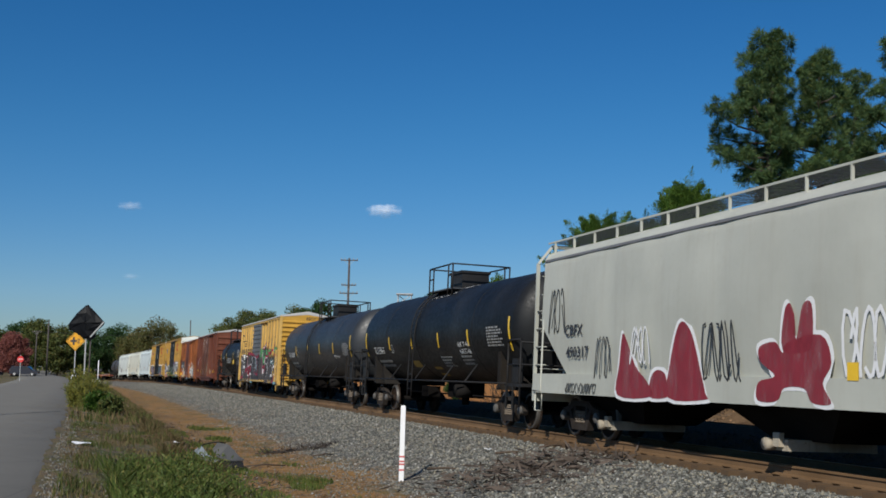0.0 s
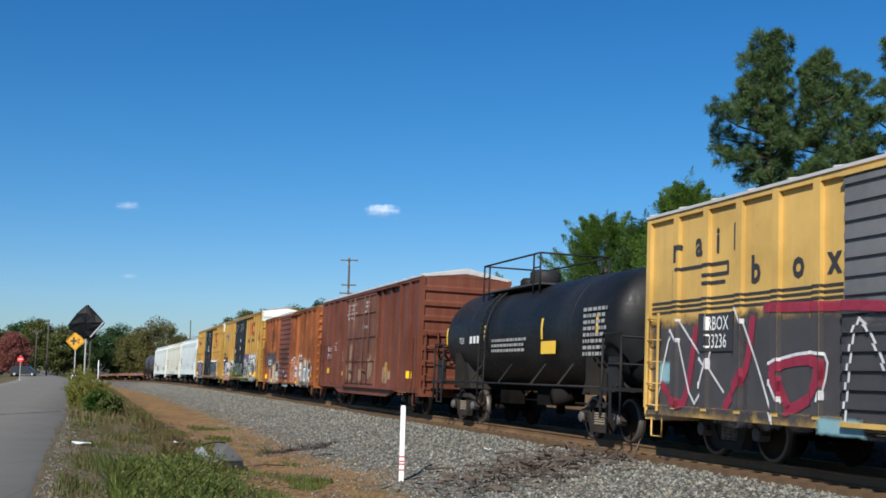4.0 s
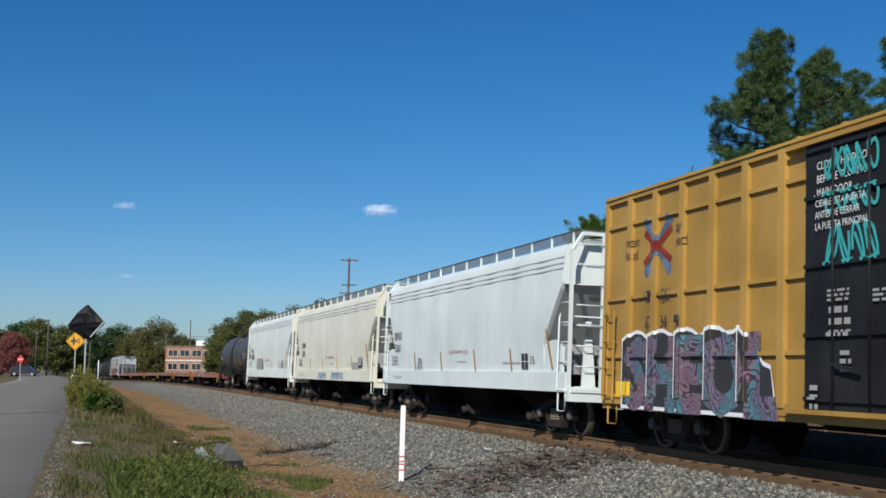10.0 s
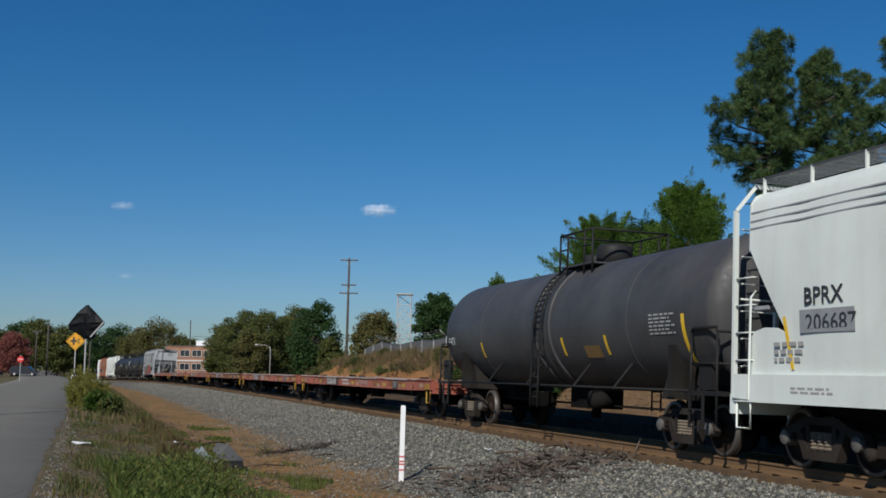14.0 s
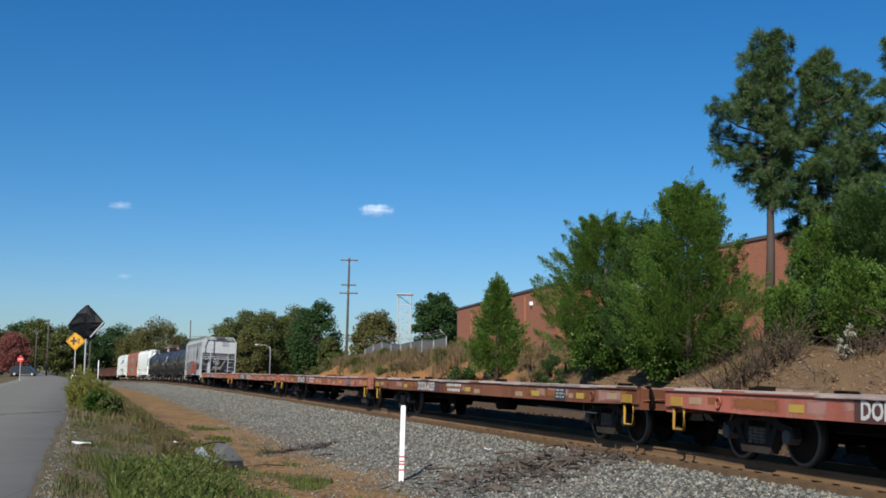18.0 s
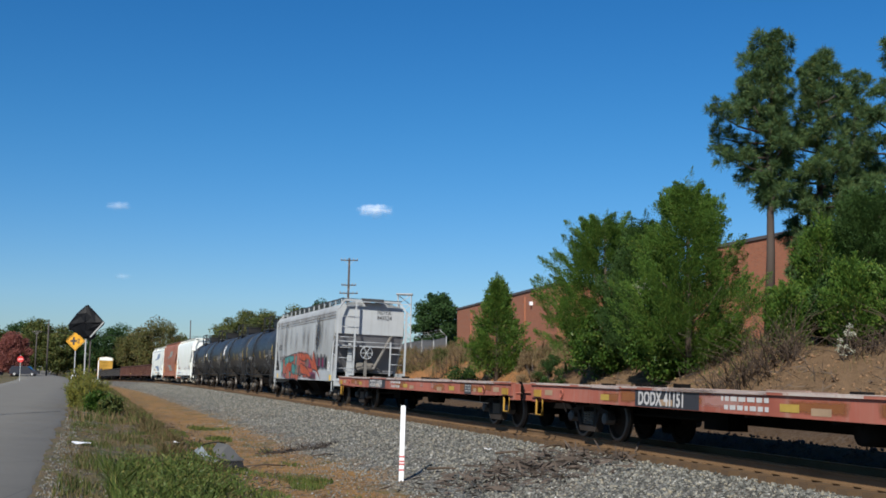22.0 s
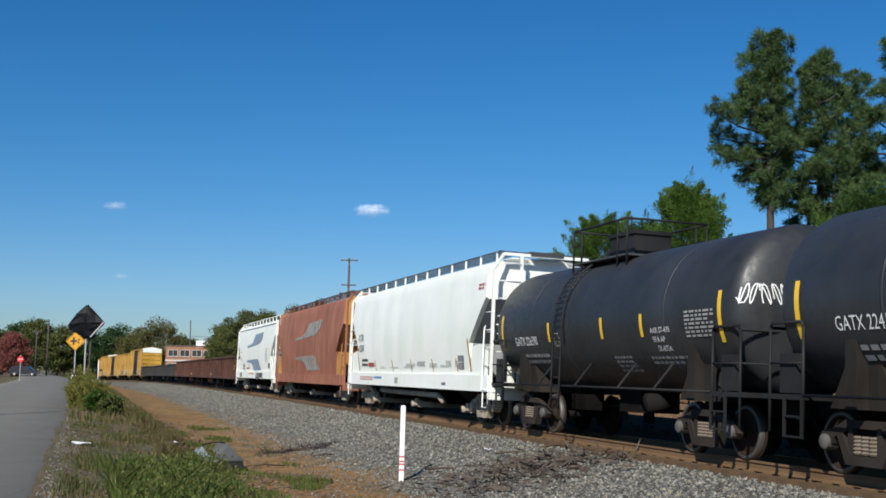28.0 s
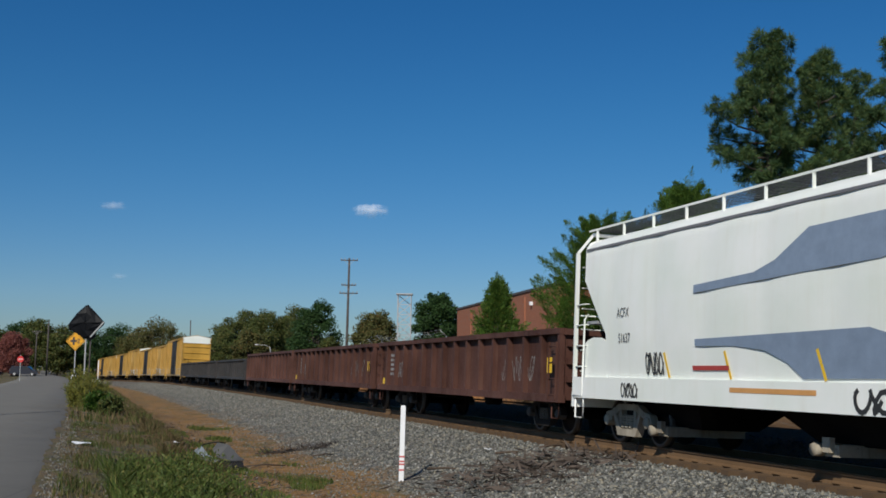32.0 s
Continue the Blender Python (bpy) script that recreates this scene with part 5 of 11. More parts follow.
M_FEND = paint("orange_primer_end", (0.42, 0.125, 0.03), 0.65, (0.16, 0.06, 0.03), 0.5, 0.4)
M_TBOX1 = paint("yellow_high_cube_paint", (0.385, 0.222, 0.05), 0.5, (0.30, 0.17, 0.06), 0.2, 0.25)
M_TBOX2 = paint("yellow_high_cube_paint_with_letters", (0.385, 0.222, 0.044), 0.5, (0.30, 0.17, 0.06), 0.2, 0.25)
M_YPLAIN = paint("yellow_high_cube_paint_far", (0.56, 0.34, 0.085), 0.5, (0.30, 0.17, 0.06), 0.25, 0.3, art=[(-9, 9, 0.6, 1.7, [WH, BLU, (0.3, 0.3, 0.3), (0.5, 0.4, 0.25), (0.56, 0.34, 0.085), (0.56, 0.34, 0.085)], 15.0, 1.3)])
M_YEND = paint("yellow_end_paint", (0.54, 0.305, 0.045), 0.5, (0.32, 0.18, 0.06), 0.2, 0.2)
M_YRIB = paint("yellow_rib_paint", (0.44, 0.258, 0.054), 0.5, (0.34, 0.2, 0.08), 0.25, 0.25)
M_KDOOR = paint("black_door_paint", (0.022, 0.023, 0.027), 0.5, (0.08, 0.08, 0.08), 0.2, 0.2)
M_KDOOR1 = paint("black_door_paint_with_tags", (0.012, 0.0125, 0.015), 0.5, (0.05, 0.05, 0.05), 0.2, 0.2, gloss=0.1)
M_KDOOR2 = paint("black_door_paint_with_teal_tag", (0.012, 0.0125, 0.015), 0.5, (0.05, 0.05, 0.05), 0.2, 0.2, gloss=0.1)
M_ROOFW = plain("galvanised_roof", (0.55, 0.54, 0.52), 0.5, 0.2, 0.2)
M_ROOFR = paint("rusty_roof", (0.22, 0.10, 0.06), 0.7, (0.5, 0.45, 0.4), 0.5, 0.2)
M_NDEND = paint("pale_blue_grey_end_paint", (0.37, 0.39, 0.40), 0.55, (0.2, 0.17, 0.14), 0.25, 0.3, mottle=0.93)
M_NDYX = paint("grimy_white_hopper_paint", (0.39, 0.40, 0.395), 0.55, (0.15, 0.125, 0.105), 0.3, 0.75, mottle=0.85)
M_FLAT = paint("faded_red_flat_car_paint", (0.34, 0.095, 0.06), 0.7, (0.36, 0.25, 0.2), 0.45, 0.6)
M_FLAT2 = paint("rust_brown_flat_car_paint", (0.17, 0.056, 0.024), 0.7, (0.28, 0.11, 0.04), 0.6, 0.6, mottle=0.5)
M_BOARD = paint("weathered_deck_timber", (0.30, 0.20, 0.155), 0.85, (0.45, 0.35, 0.28), 0.4, 0.2)
M_GOND = paint("rust_brown_gondola_paint", (0.09, 0.032, 0.02), 0.7, (0.14, 0.085, 0.065), 0.4, 0.5, mottle=0.5)
M_GOND2 = paint("red_oxide_gondola_paint", (0.105, 0.04, 0.027), 0.7, (0.16, 0.095, 0.075), 0.4, 0.4, mottle=0.5)
M_GOND3 = paint("black_gondola_paint", (0.035, 0.033, 0.033), 0.65, (0.12, 0.09, 0.07), 0.4, 0.4)

# 1 grey hopper with red letters
c = hopper(7.45, -11.25, "light grey three-bay covered hopper car with red sprayed letters", M_GREYH, 4.05, 1.36, style="plain", posts=17, edge=M_GREYH, deep=2.5, back=1.9)
words("car_number", "CBFX", 0.34, M_LETTER_K, c, -7.47, -1.585, 2.22, stretch=1.15, thick=0.006)
words("car_number", "490317", 0.34, M_LETTER_K, c, -7.37, -1.58, 1.74, stretch=1.15, thick=0.006)
M_REDS = sprayed_on("dark_red_spray_paint", (0.24, 0.022, 0.035), 0.35)
M_WHS = plain("white_spray_paint", (0.75, 0.75, 0.75), 0.6, 0, 0.1)
M_KS = plain("black_spray_paint", (0.03, 0.03, 0.03), 0.6, 0, 0.2)


def rounded(pts, closed=True, n=4):
    """A smooth curve through points."""
    k = len(pts)
    out = []
    for i in range(k if closed else k - 1):
        q = [pts[(i + d) % k] if closed else pts[min(max(i + d, 0), k - 1)] for d in (-1, 0, 1, 2)]
        for j in range(n):
            t = j / n
            out.append(tuple(0.5 * (2 * q[1][c] + (q[2][c] - q[0][c]) * t + (2 * q[0][c] - 5 * q[1][c] + 4 * q[2][c] - q[3][c]) * t * t + (3 * q[1][c] - q[0][c] - 3 * q[2][c] + q[3][c]) * t ** 3) for c in (0, 1)))
    return out if closed else out + [tuple(pts[-1])]


def stroke(sh, pts, r, y=0.0):
    """A flat painted line along points, with round ends."""
    for i in range(len(pts) - 1):
        p, q = Vector((pts[i][0], 0, pts[i][1])), Vector((pts[i + 1][0], 0, pts[i + 1][1]))
        d = q - p
        if d.length < 1e-4:
            continue
        d.normalize()
        n = Vector((-d.z, 0, d.x)) * r
        e = d * r
        v = [p - n, q - n, q - n * 0.6 + e * 0.8, q + n * 0.6 + e * 0.8, q + n, p + n, p + n * 0.6 - e * 0.8, p - n * 0.6 - e * 0.8]
        sh.add([(a.x, y - 0.0002 * (i % 3), a.z) for a in v], [tuple(range(8))])
    return sh


def sprayed_lines(car, lines, r, material, smooth=True, name="spray_line"):
    for pts in lines:
        sh = stroke(Sh(), rounded(pts, False) if smooth else pts, r, -1.52)
        put(name, sh.mesh(name, material, False), car)["kind"] = "stuff"


def sprayed_cloud(car, x0, x1, z0, z1, material, name="spray_ground"):
    ob = patch(name, x0, x1, z0, z1, material, car, -1.52)
    ob["kind"] = "stuff"
    return ob


GLYPHS = [
    [[(0.3, 0.0), (0.2, 0.5), (0.35, 1.0)], [(0.75, 1.0), (0.7, 0.4), (0.85, 0.0)]],
    [[(0.0, 0.9), (0.55, 1.0), (0.3, 0.55), (0.9, 0.5), (0.5, 0.0)]],
    [[(0.35, 0.0), (0.4, 1.0)], [(0.0, 0.35), (0.9, 0.65)]],
    [[(0.1, 0.7), (0.5, 1.0), (0.85, 0.6), (0.5, 0.35), (0.15, 0.6)], [(0.5, 0.3), (0.3, 0.0)]],
    [[(0.0, 0.1), (0.35, 1.0), (0.5, 0.2), (0.95, 0.95)], [(0.9, 0.9), (0.8, 0.0)]],
    [[(0.15, 0.0), (0.5, 0.5), (0.1, 1.0)], [(0.5, 0.5), (1.05, 0.85)], [(0.5, 0.45), (1.0, 0.05)]],
    [[(0.5, 0.02), (0.05, 0.4), (0.45, 1.0), (0.95, 0.6), (0.6, 0.02)], [(0.45, 0.55), (0.6, 0.7)]],
]


def sprayed_piece(car, x0, x1, z0, z1, count, seed, fills, outline, halo=None, shine=None, r=0.14, pick=None, slant=0.1, rim=0.05):
    """A row of fat outlined shapes: halo, outline, fill and bright inner lines, each a layer of its own."""
    rnd = random.Random(seed)
    w = (x1 - x0) / count
    cells = []
    for i in range(count):
        g = GLYPHS[pick[i] if pick else rnd.randrange(len(GLYPHS))]
        top, low, sl = rnd.uniform(-0.16, 0.1), rnd.uniform(-0.06, 0.12), slant + rnd.uniform(-0.28, 0.28)
        lines = []
        for pts in g:
            q = [(x0 + w * i + r * 0.4 + (w * 1.12 - r * 0.8) * a, z0 + r + low + (z1 - z0 - 2 * r + top - low) * b) for a, b in pts]
            q = [(a + sl * (b - z0), b) for a, b in q]
            lines.append(rounded(q, False, 5) if len(q) > 2 else q)
        cells.append(lines)
    layers = ([("spray_halo", r + rim + 0.07, [halo])] if halo else []) + [("spray_outline", r + rim, [outline]), ("spray_fill", r, fills)]
    for nm, rr, mats in layers:
        for i, lines in enumerate(cells):
            sh = Sh()
            for q in lines:
                stroke(sh, q, rr, -1.52)
            put(nm, sh.mesh(nm, mats[i % len(mats)], False), car)["kind"] = "stuff"
    if shine:
        for lines in cells:
            sh = Sh()
            for q in lines:
                stroke(sh, [(a - r * 0.45, b + r * 0.45) for a, b in q], 0.022, -1.52)
            put("spray_shine", sh.mesh("spray_shine", shine, False), car)["kind"] = "stuff"


FLAT_MARKS = ("car_number", "slogan", "painted_emblem", "painted_mark", "painted_stripe", "number_panel", "stencil_letter", "stencil_letters", "stencil_frame", "stencil_block", "spray_line", "spray_ground", "spray_halo", "spray_outline", "spray_fill", "spray_shine", "spray_tag", "spray_patch", "sprayed_halo", "sprayed_shadow", "sprayed_word", "primer_blotch", "door_notice", "placard", "reflector_patch", "notice_plate", "soot_run")


def drape(car):
    """Lays a boxcar's painted marks on its panels, ribs and doors alike."""
    W, ribs, (d0, d1), (q0, q1), shelves, sill, rails = RELIEF[car.name]
    xs = sorted([a for r in ribs for a in r] + [d0, d1])
    zs = sorted([a for r in shelves for a in r] + [q0, q1])

    def level(x, z):
        if d0 < x < d1 and q0 < z < q1:
            return W + (0.137 if any(a < z < b for a, b in shelves) else 0.092)
        if z < sill:
            return W + 0.052
        return W + (0.077 if any(a < x < b for a, b in ribs) else 0.057 if any(a < z < b for a, b in rails) else 0.002)

    order = 0
    for o in sorted(car.children, key=lambda q: (q.name.split(".")[0] in ("number_panel", "car_number", "reflector_patch"), MADE.get(q.name, 0))):
        if o.name.split(".")[0] not in FLAT_MARKS:
            continue
        pts = [o.matrix_basis @ v.co for v in o.data.vertices]
        if not pts or max(p.y for p in pts) - min(p.y for p in pts) > 0.03:
            continue
        order += 1
        bm = bmesh.new()
        bm.from_mesh(o.data)
        bm.transform(o.matrix_basis)
        lo, hi = min(p.x for p in pts), max(p.x for p in pts)
        zlo, zhi = min(p.z for p in pts), max(p.z for p in pts)
        for x in xs:
            if lo < x < hi:
                bmesh.ops.bisect_plane(bm, geom=bm.verts[:] + bm.edges[:] + bm.faces[:], plane_co=(x, 0, 0), plane_no=(1, 0, 0))
        if hi > d0 and lo < d1:
            for z in zs:
                if zlo < z < zhi:
                    bmesh.ops.bisect_plane(bm, geom=bm.verts[:] + bm.edges[:] + bm.faces[:], plane_co=(0, 0, z), plane_no=(0, 0, 1))
        for z in [sill] + [a for r in rails for a in r]:
            if zlo < z < zhi:
                bmesh.ops.bisect_plane(bm, geom=bm.verts[:] + bm.edges[:] + bm.faces[:], plane_co=(0, 0, z), plane_no=(0, 0, 1))
        sh = Sh()
        y_mid = sum(p.y for p in pts) / len(pts)
        for f in bm.faces:
            c = f.calc_center_median()
            y = -level(c.x, c.z) - 0.003 - 0.0006 * order
            sh.add([(v.co.x, y + (v.co.y - y_mid if abs(v.co.y - y_mid) < 0.001 else 0.0), v.co.z) for v in f.verts], [tuple(range(len(f.verts)))])
            # paint runs down the flanks of the ribs too
            for e in f.edges:
                a, b = (v.co for v in e.verts)
                if abs(a.x - b.x) < 1e-5 and any(abs(a.x - x) < 1e-4 for x in xs):
                    far = level(2 * a.x - c.x if abs(a.x - c.x) < 0.05 else a.x + (0.03 if c.x < a.x else -0.03), c.z)
                    if far < -y - 0.02:
                        k = 0.0012 + 0.0004 * order
                        xx = a.x + (k if c.x < a.x else -k)
                        sh.add([(xx, y, a.z), (xx, y, b.z), (xx, -far, b.z), (xx, -far, a.z)], [(0, 1, 2, 3)])
        bm.free()
        o.data = sh.mesh(o.name, o.data.materials[0], False)
        o.matrix_basis = Matrix()


def hug(car, z_sill, z_eave, bulge):
    """Lays a hopper's marks on its bulging flank."""
    for k, o in enumerate(sorted(car.children, key=lambda q: MADE.get(q.name, 0))):
        if o.name.split(".")[0] in FLAT_MARKS + ("paint_patch", "stencil_panel", "reflector_strip"):
            pts = [o.matrix_basis @ v.co for v in o.data.vertices]
            if not pts or min(p.z for p in pts) < z_sill or max(p.y for p in pts) > -1.4:
                continue
            for v, p in zip(o.data.vertices, pts):
                v.co = (p.x, -(1.50 + bulge * math.sin(math.pi * min(1, (p.z - z_sill) / (z_eave - z_sill)))) - 0.018 - 0.00005 * k + (p.y - pts[0].y if abs(p.y - pts[0].y) < 0.002 else 0), p.z)
            o.matrix_basis = Matrix()


def sprayed(car, name, poly, material, y, grow=0.0, smooth=True):
    """A sprayed flat shape on the near side; grow widens it about its middle."""
    poly = rounded(poly) if smooth else poly
    cx = sum(p[0] for p in poly) / len(poly)
    cz = sum(p[1] for p in poly) / len(poly)
    sh = Sh().add([(x + grow * (1 if x > cx else -1), y, z + grow * (1 if z > cz else -1)) for x, z in poly], [tuple(range(len(poly)))])
    return put(name, sh.mesh(name, material, False), car)


def scrawl(car, x, z, w, h, material, y, seed, strokes=5, r=0.018, name="spray_tag"):
    """A loose tag of looping lines."""
    rnd = random.Random(seed)
    sh = Sh()
    for k in range(strokes):
        x0 = x + w * k / strokes
        pts = []
        a0, a1 = rnd.uniform(0, 6), rnd.uniform(4, 8)
        for i in range(13):
            t = i / 12
            a = a0 + a1 * t
            pts.append((x0 + w / strokes * (0.5 + 0.62 * math.cos(a) * (0.6 + 0.4 * t)), z + h * (0.5 + 0.5 * math.sin(a * 1.35 + k))))
        for i in range(12):
            p, q = Vector((pts[i][0], 0, pts[i][1])), Vector((pts[i + 1][0], 0, pts[i + 1][1]))
            d = (q - p)
            if d.length < 1e-4:
                continue
            n = Vector((-d.z, 0, d.x)).normalized() * r
            e = d.normalized() * r * 0.6
            sh.add([(v.x, y - 0.0004 * (i % 3), v.z) for v in (p - n - e, q - n + e, q + n + e, p + n - e)], [(0, 1, 2, 3)])
    ob = put(name, sh.mesh(name, material, False), car)
    ob["kind"] = "stuff"
    return ob


def train():
    shapes = [
        [(-4.72, 0.98), (-4.66, 1.6), (-4.55, 2.18), (-4.35, 2.05), (-3.95, 1.55), (-3.45, 1.25), (-3.3, 0.98)],
        [(-3.35, 0.98), (-3.3, 1.35), (-3.05, 1.48), (-2.75, 1.4), (-2.65, 1.1), (-2.7, 0.98)],
        [(-2.62, 0.98), (-2.58, 1.6), (-2.35, 2.2), (-2.12, 2.34), (-1.8, 2.1), (-1.5, 1.5), (-1.32, 1.1), (-1.32, 0.98)],
        [(0.28, 1.02), (0.3, 1.3), (0.75, 1.4), (0.35, 1.62), (0.32, 1.85), (0.75, 1.92), (0.95, 1.75), (1.05, 1.9), (1.9, 2.0), (2.15, 1.6), (1.95, 1.3), (2.15, 1.02), (1.7, 1.02), (1.5, 1.22), (1.0, 1.22), (0.8, 1.02)],
        [(0.95, 1.8), (0.98, 2.35), (1.12, 2.5), (1.25, 2.3), (1.3, 1.95), (1.45, 2.45), (1.68, 2.45), (1.7, 1.9), (1.5, 1.75)],
    ]
    for i, p in enumerate(shapes):
        sprayed(c, "spray_outline", p, M_WHS, -1.582 - 0.001 * i, 0.06)
    for i, p in enumerate(shapes):
        sprayed(c, "spray_letter", p, M_REDS, -1.588 - 0.001 * i)
    scrawl(c, -8.45, 2.3, 0.95, 1.0, M_KS, -1.575, 3, 3)
    scrawl(c, -5.85, 1.3, 0.75, 0.85, M_KS, -1.585, 4, 3)
    scrawl(c, -4.2, 1.6, 0.8, 0.7, M_WHS, -1.594, 14, 3)
    scrawl(c, -1.45, 1.3, 1.2, 1.0, M_KS, -1.585, 5, 4)
    scrawl(c, 2.4, 1.4, 1.7, 0.95, M_WHS, -1.585, 6, 5, 0.03)
    patch("spray_spot", 2.5, 2.75, 1.35, 1.6, M_REFLECT, c, -1.59)
    scrawl(c, -7.3, 0.98, 1.6, 0.2, M_KS, -1.60, 8, 9, 0.012)


train()

# 2, 3 long black tank cars
t2 = tank_car(-12.2, -29.4, "long black tank car with white numbers and yellow reflectors", M_BLACK, 1.52, 2.62, -0.1, 1.35, "box", inset=0.1, e=0.6)
words("car_number", "TILX 258645", 0.34, M_LETTER_W, t2, -6.55, -1.475, 2.02, stretch=0.80)
fine_print(t2, -6.3, 1.72, 1.8, 0.3, 2, M_PRINT, -1.34, 2)
for x in (-4.3, -1.45, 1.55, 4.4):
    tank_strip(t2, x, 2.13, 2.58, 1.52, 2.62)
for x in (-7.72, 7.72):
    tank_strip(t2, x, 1.95, 2.82, 1.52, 2.62)
M_AMBER = plain("amber_placard", (0.34, 0.2, 0.02), 0.6)
patch("placard", -2.05, -1.2, 1.55, 1.76, M_AMBER, t2, -1.28)
patch("placard", 0.0, 0.75, 1.3, 1.56, M_AMBER, t2, -1.16)
fine_print(t2, 1.4, 1.82, 1.1, 0.34, 4, M_PRINT, -1.335, 7)
fine_print(t2, 3.4, 1.82, 1.0, 0.3, 3, M_PRINT, -1.335, 8)
fine_print(t2, 6.0, 2.56, 1.2, 0.55, 7, M_PRINT, -1.535, 9)
words("stencil_letters", "AAR ST-446", 0.2, M_LETTER_W, t2, 3.4, -1.495, 2.12)
words("stencil_letters", "AAR ST-446", 0.2, M_LETTER_W, t2, 3.45, -1.46, 1.92)


def boxed(car, x, z, w, h, y, text="C"):
    """A small stencilled frame with a letter in it."""
    sh = Sh()
    for a, b in (((x, z), (x + w, z)), ((x + w, z), (x + w, z + h)), ((x + w, z + h), (x, z + h)), ((x, z + h), (x, z))):
        sh.bar((a[0], y, a[1]), (b[0], y, b[1]), 0.02, 0.004, (0, 1, 0))
    part("stencil_frame", sh, M_LETTER_W, car)
    words("stencil_letter", text, h * 0.45, M_LETTER_W, car, x + w * 0.3, y - 0.003, z + h * 0.12)


def on_head(R, zc, tip, e, y, z):
    r = min(0.999, math.hypot(y, z - zc) / R)
    return tip - e * (1 - math.sqrt(1 - r * r)) + 0.012


def wrap(car, R, zc):
    """Lays a tank's lettering on its round flank."""
    for o in car.children:
        if o.name.split(".")[0] in ("car_number", "stencil_letters", "stencil_letter", "stencil_block", "stencil_frame", "spray_tag", "placard"):
            k = -0.004 if o.name.startswith("placard") else -0.007
            for v in o.data.vertices:
                p = o.matrix_basis @ v.co
                v.co = (p.x, on_tank(R, zc, p.z) + k, p.z)
            o.matrix_basis = Matrix()


def head_words(car, text, size, y, z, R, zc, tip, e, stretch=1.0):
    """Lettering that follows a tank's domed front end."""
    o = words("end_stencil", text, size, M_LETTER_W, car, 0, 0, 0)
    o.matrix_basis = Matrix()
    for v in o.data.vertices:
        yy, zz = y + v.co.x * stretch, z + v.co.y
        v.co = (on_head(R, zc, tip, e, yy, zz), yy, zz)


def head_tag(car, y, z, w, h, R, zc, tip, e, seed, strokes=6, r=0.016):
    o = scrawl(car, y, z, w, h, M_WHS, 0, seed, strokes, r, "end_tag")
    for v in o.data.vertices:
        yy, zz = v.co.x, v.co.z
        v.co = (on_head(R, zc, tip, e, yy, zz), yy, zz)


boxed(t2, -4.15, 2.04, 0.26, 0.26, -1.47)
pad = Sh()
for k in range(25):
    x = -1.7 + 3.8 * k / 24
    low = (40 - 9 * max(0.0, (x - 0.6) / 1.5)) * (1 - abs(2 * k / 24 - 1) ** 8) + 1.5 * math.sin(k * 1.7)
    for a in (0.0, low * 0.5, low):
        pad.v.append((x, -1.526 * math.sin(radians(a)), 2.62 + 1.526 * math.cos(radians(a))))
for k in range(24):
    for a in (0, 1):
        pad.f.append((3 * k + a, 3 * k + a + 1, 3 * k + a + 4, 3 * k + a + 3))
        pad.s.append(True)
part("dust_cake", pad, plain("pale_caked_dust", (0.36, 0.36, 0.35), 0.9, 0, 0.3), t2, "pale dust caked on the crown of the tank")

t3 = tank_car(-30.7, -48.1, "long dark grey tank car with faded white numbers", M_BLACK2, 1.48, 2.56, -0.1, 1.35, "box", inset=0.1, e=0.6)
boxed(t3, -4.4, 2.1, 0.3, 0.32, -1.44)
head_words(t3, "GATX 220367", 0.26, -0.9, 2.82, 1.48, 2.56, 8.6, 0.6, 0.9)
head_words(t3, "CAPY 23880", 0.13, -0.82, 2.62, 1.48, 2.56, 8.6, 0.6)
head_words(t3, "CAPY 90 390", 0.13, -0.82, 2.45, 1.48, 2.56, 8.6, 0.6)
words("stencil_letters", "SR-875A FRA AP", 0.17, M_LETTER_W, t3, 4.5, -1.40, 1.94)
words("car_number", "GATX 220367", 0.34, M_LETTER_W, t3, -6.65, -1.455, 2.06, stretch=0.80)
fine_print(t3, -6.35, 1.72, 1.8, 0.3, 2, M_PRINT, -1.29, 3)
for x in (-4.53, -1.35, 1.5, 4.5):
    tank_strip(t3, x, 2.14, 2.6)
for x in (-7.88, 7.88):
    tank_strip(t3, x, 1.96, 2.84)
fine_print(t3, 6.4, 2.48, 1.15, 0.52, 7, M_PRINT, -1.489, 9)

wrap(t2, 1.52, 2.62)
wrap(t3, 1.48, 2.56)

# 4 yellow boxcar
b4 = boxcar(-49.0, -65.1, "faded yellow boxcar with a grey door and red and grey graffiti", M_RBOX, 4.42, (-2.0, 1.3), M_RDOOR, M_YEND, M_ROOFW, 15, door_corr=True, end_rows=13, z0=0.68)
words("slogan", "next", 0.27, M_LETTER_K, b4, 3.9, -1.506, 3.2, stretch=0.8)
words("slogan", "load", 0.27, M_LETTER_K, b4, 3.9, -1.506, 2.95, stretch=0.8)
words("slogan", "any", 0.27, M_LETTER_K, b4, 6.15, -1.506, 3.2, stretch=0.8)
words("slogan", "road", 0.27, M_LETTER_K, b4, 6.15, -1.506, 2.92, stretch=0.8)
sh = Sh().bar((5.0, -1.506, 2.75), (5.55, -1.506, 3.3), 0.12, 0.006, (0, 1, 0)).bar((5.0, -1.509, 3.3), (5.55, -1.509, 2.75), 0.12, 0.006, (0, 1, 0))
part("painted_emblem", sh, M_DKGREY, b4)
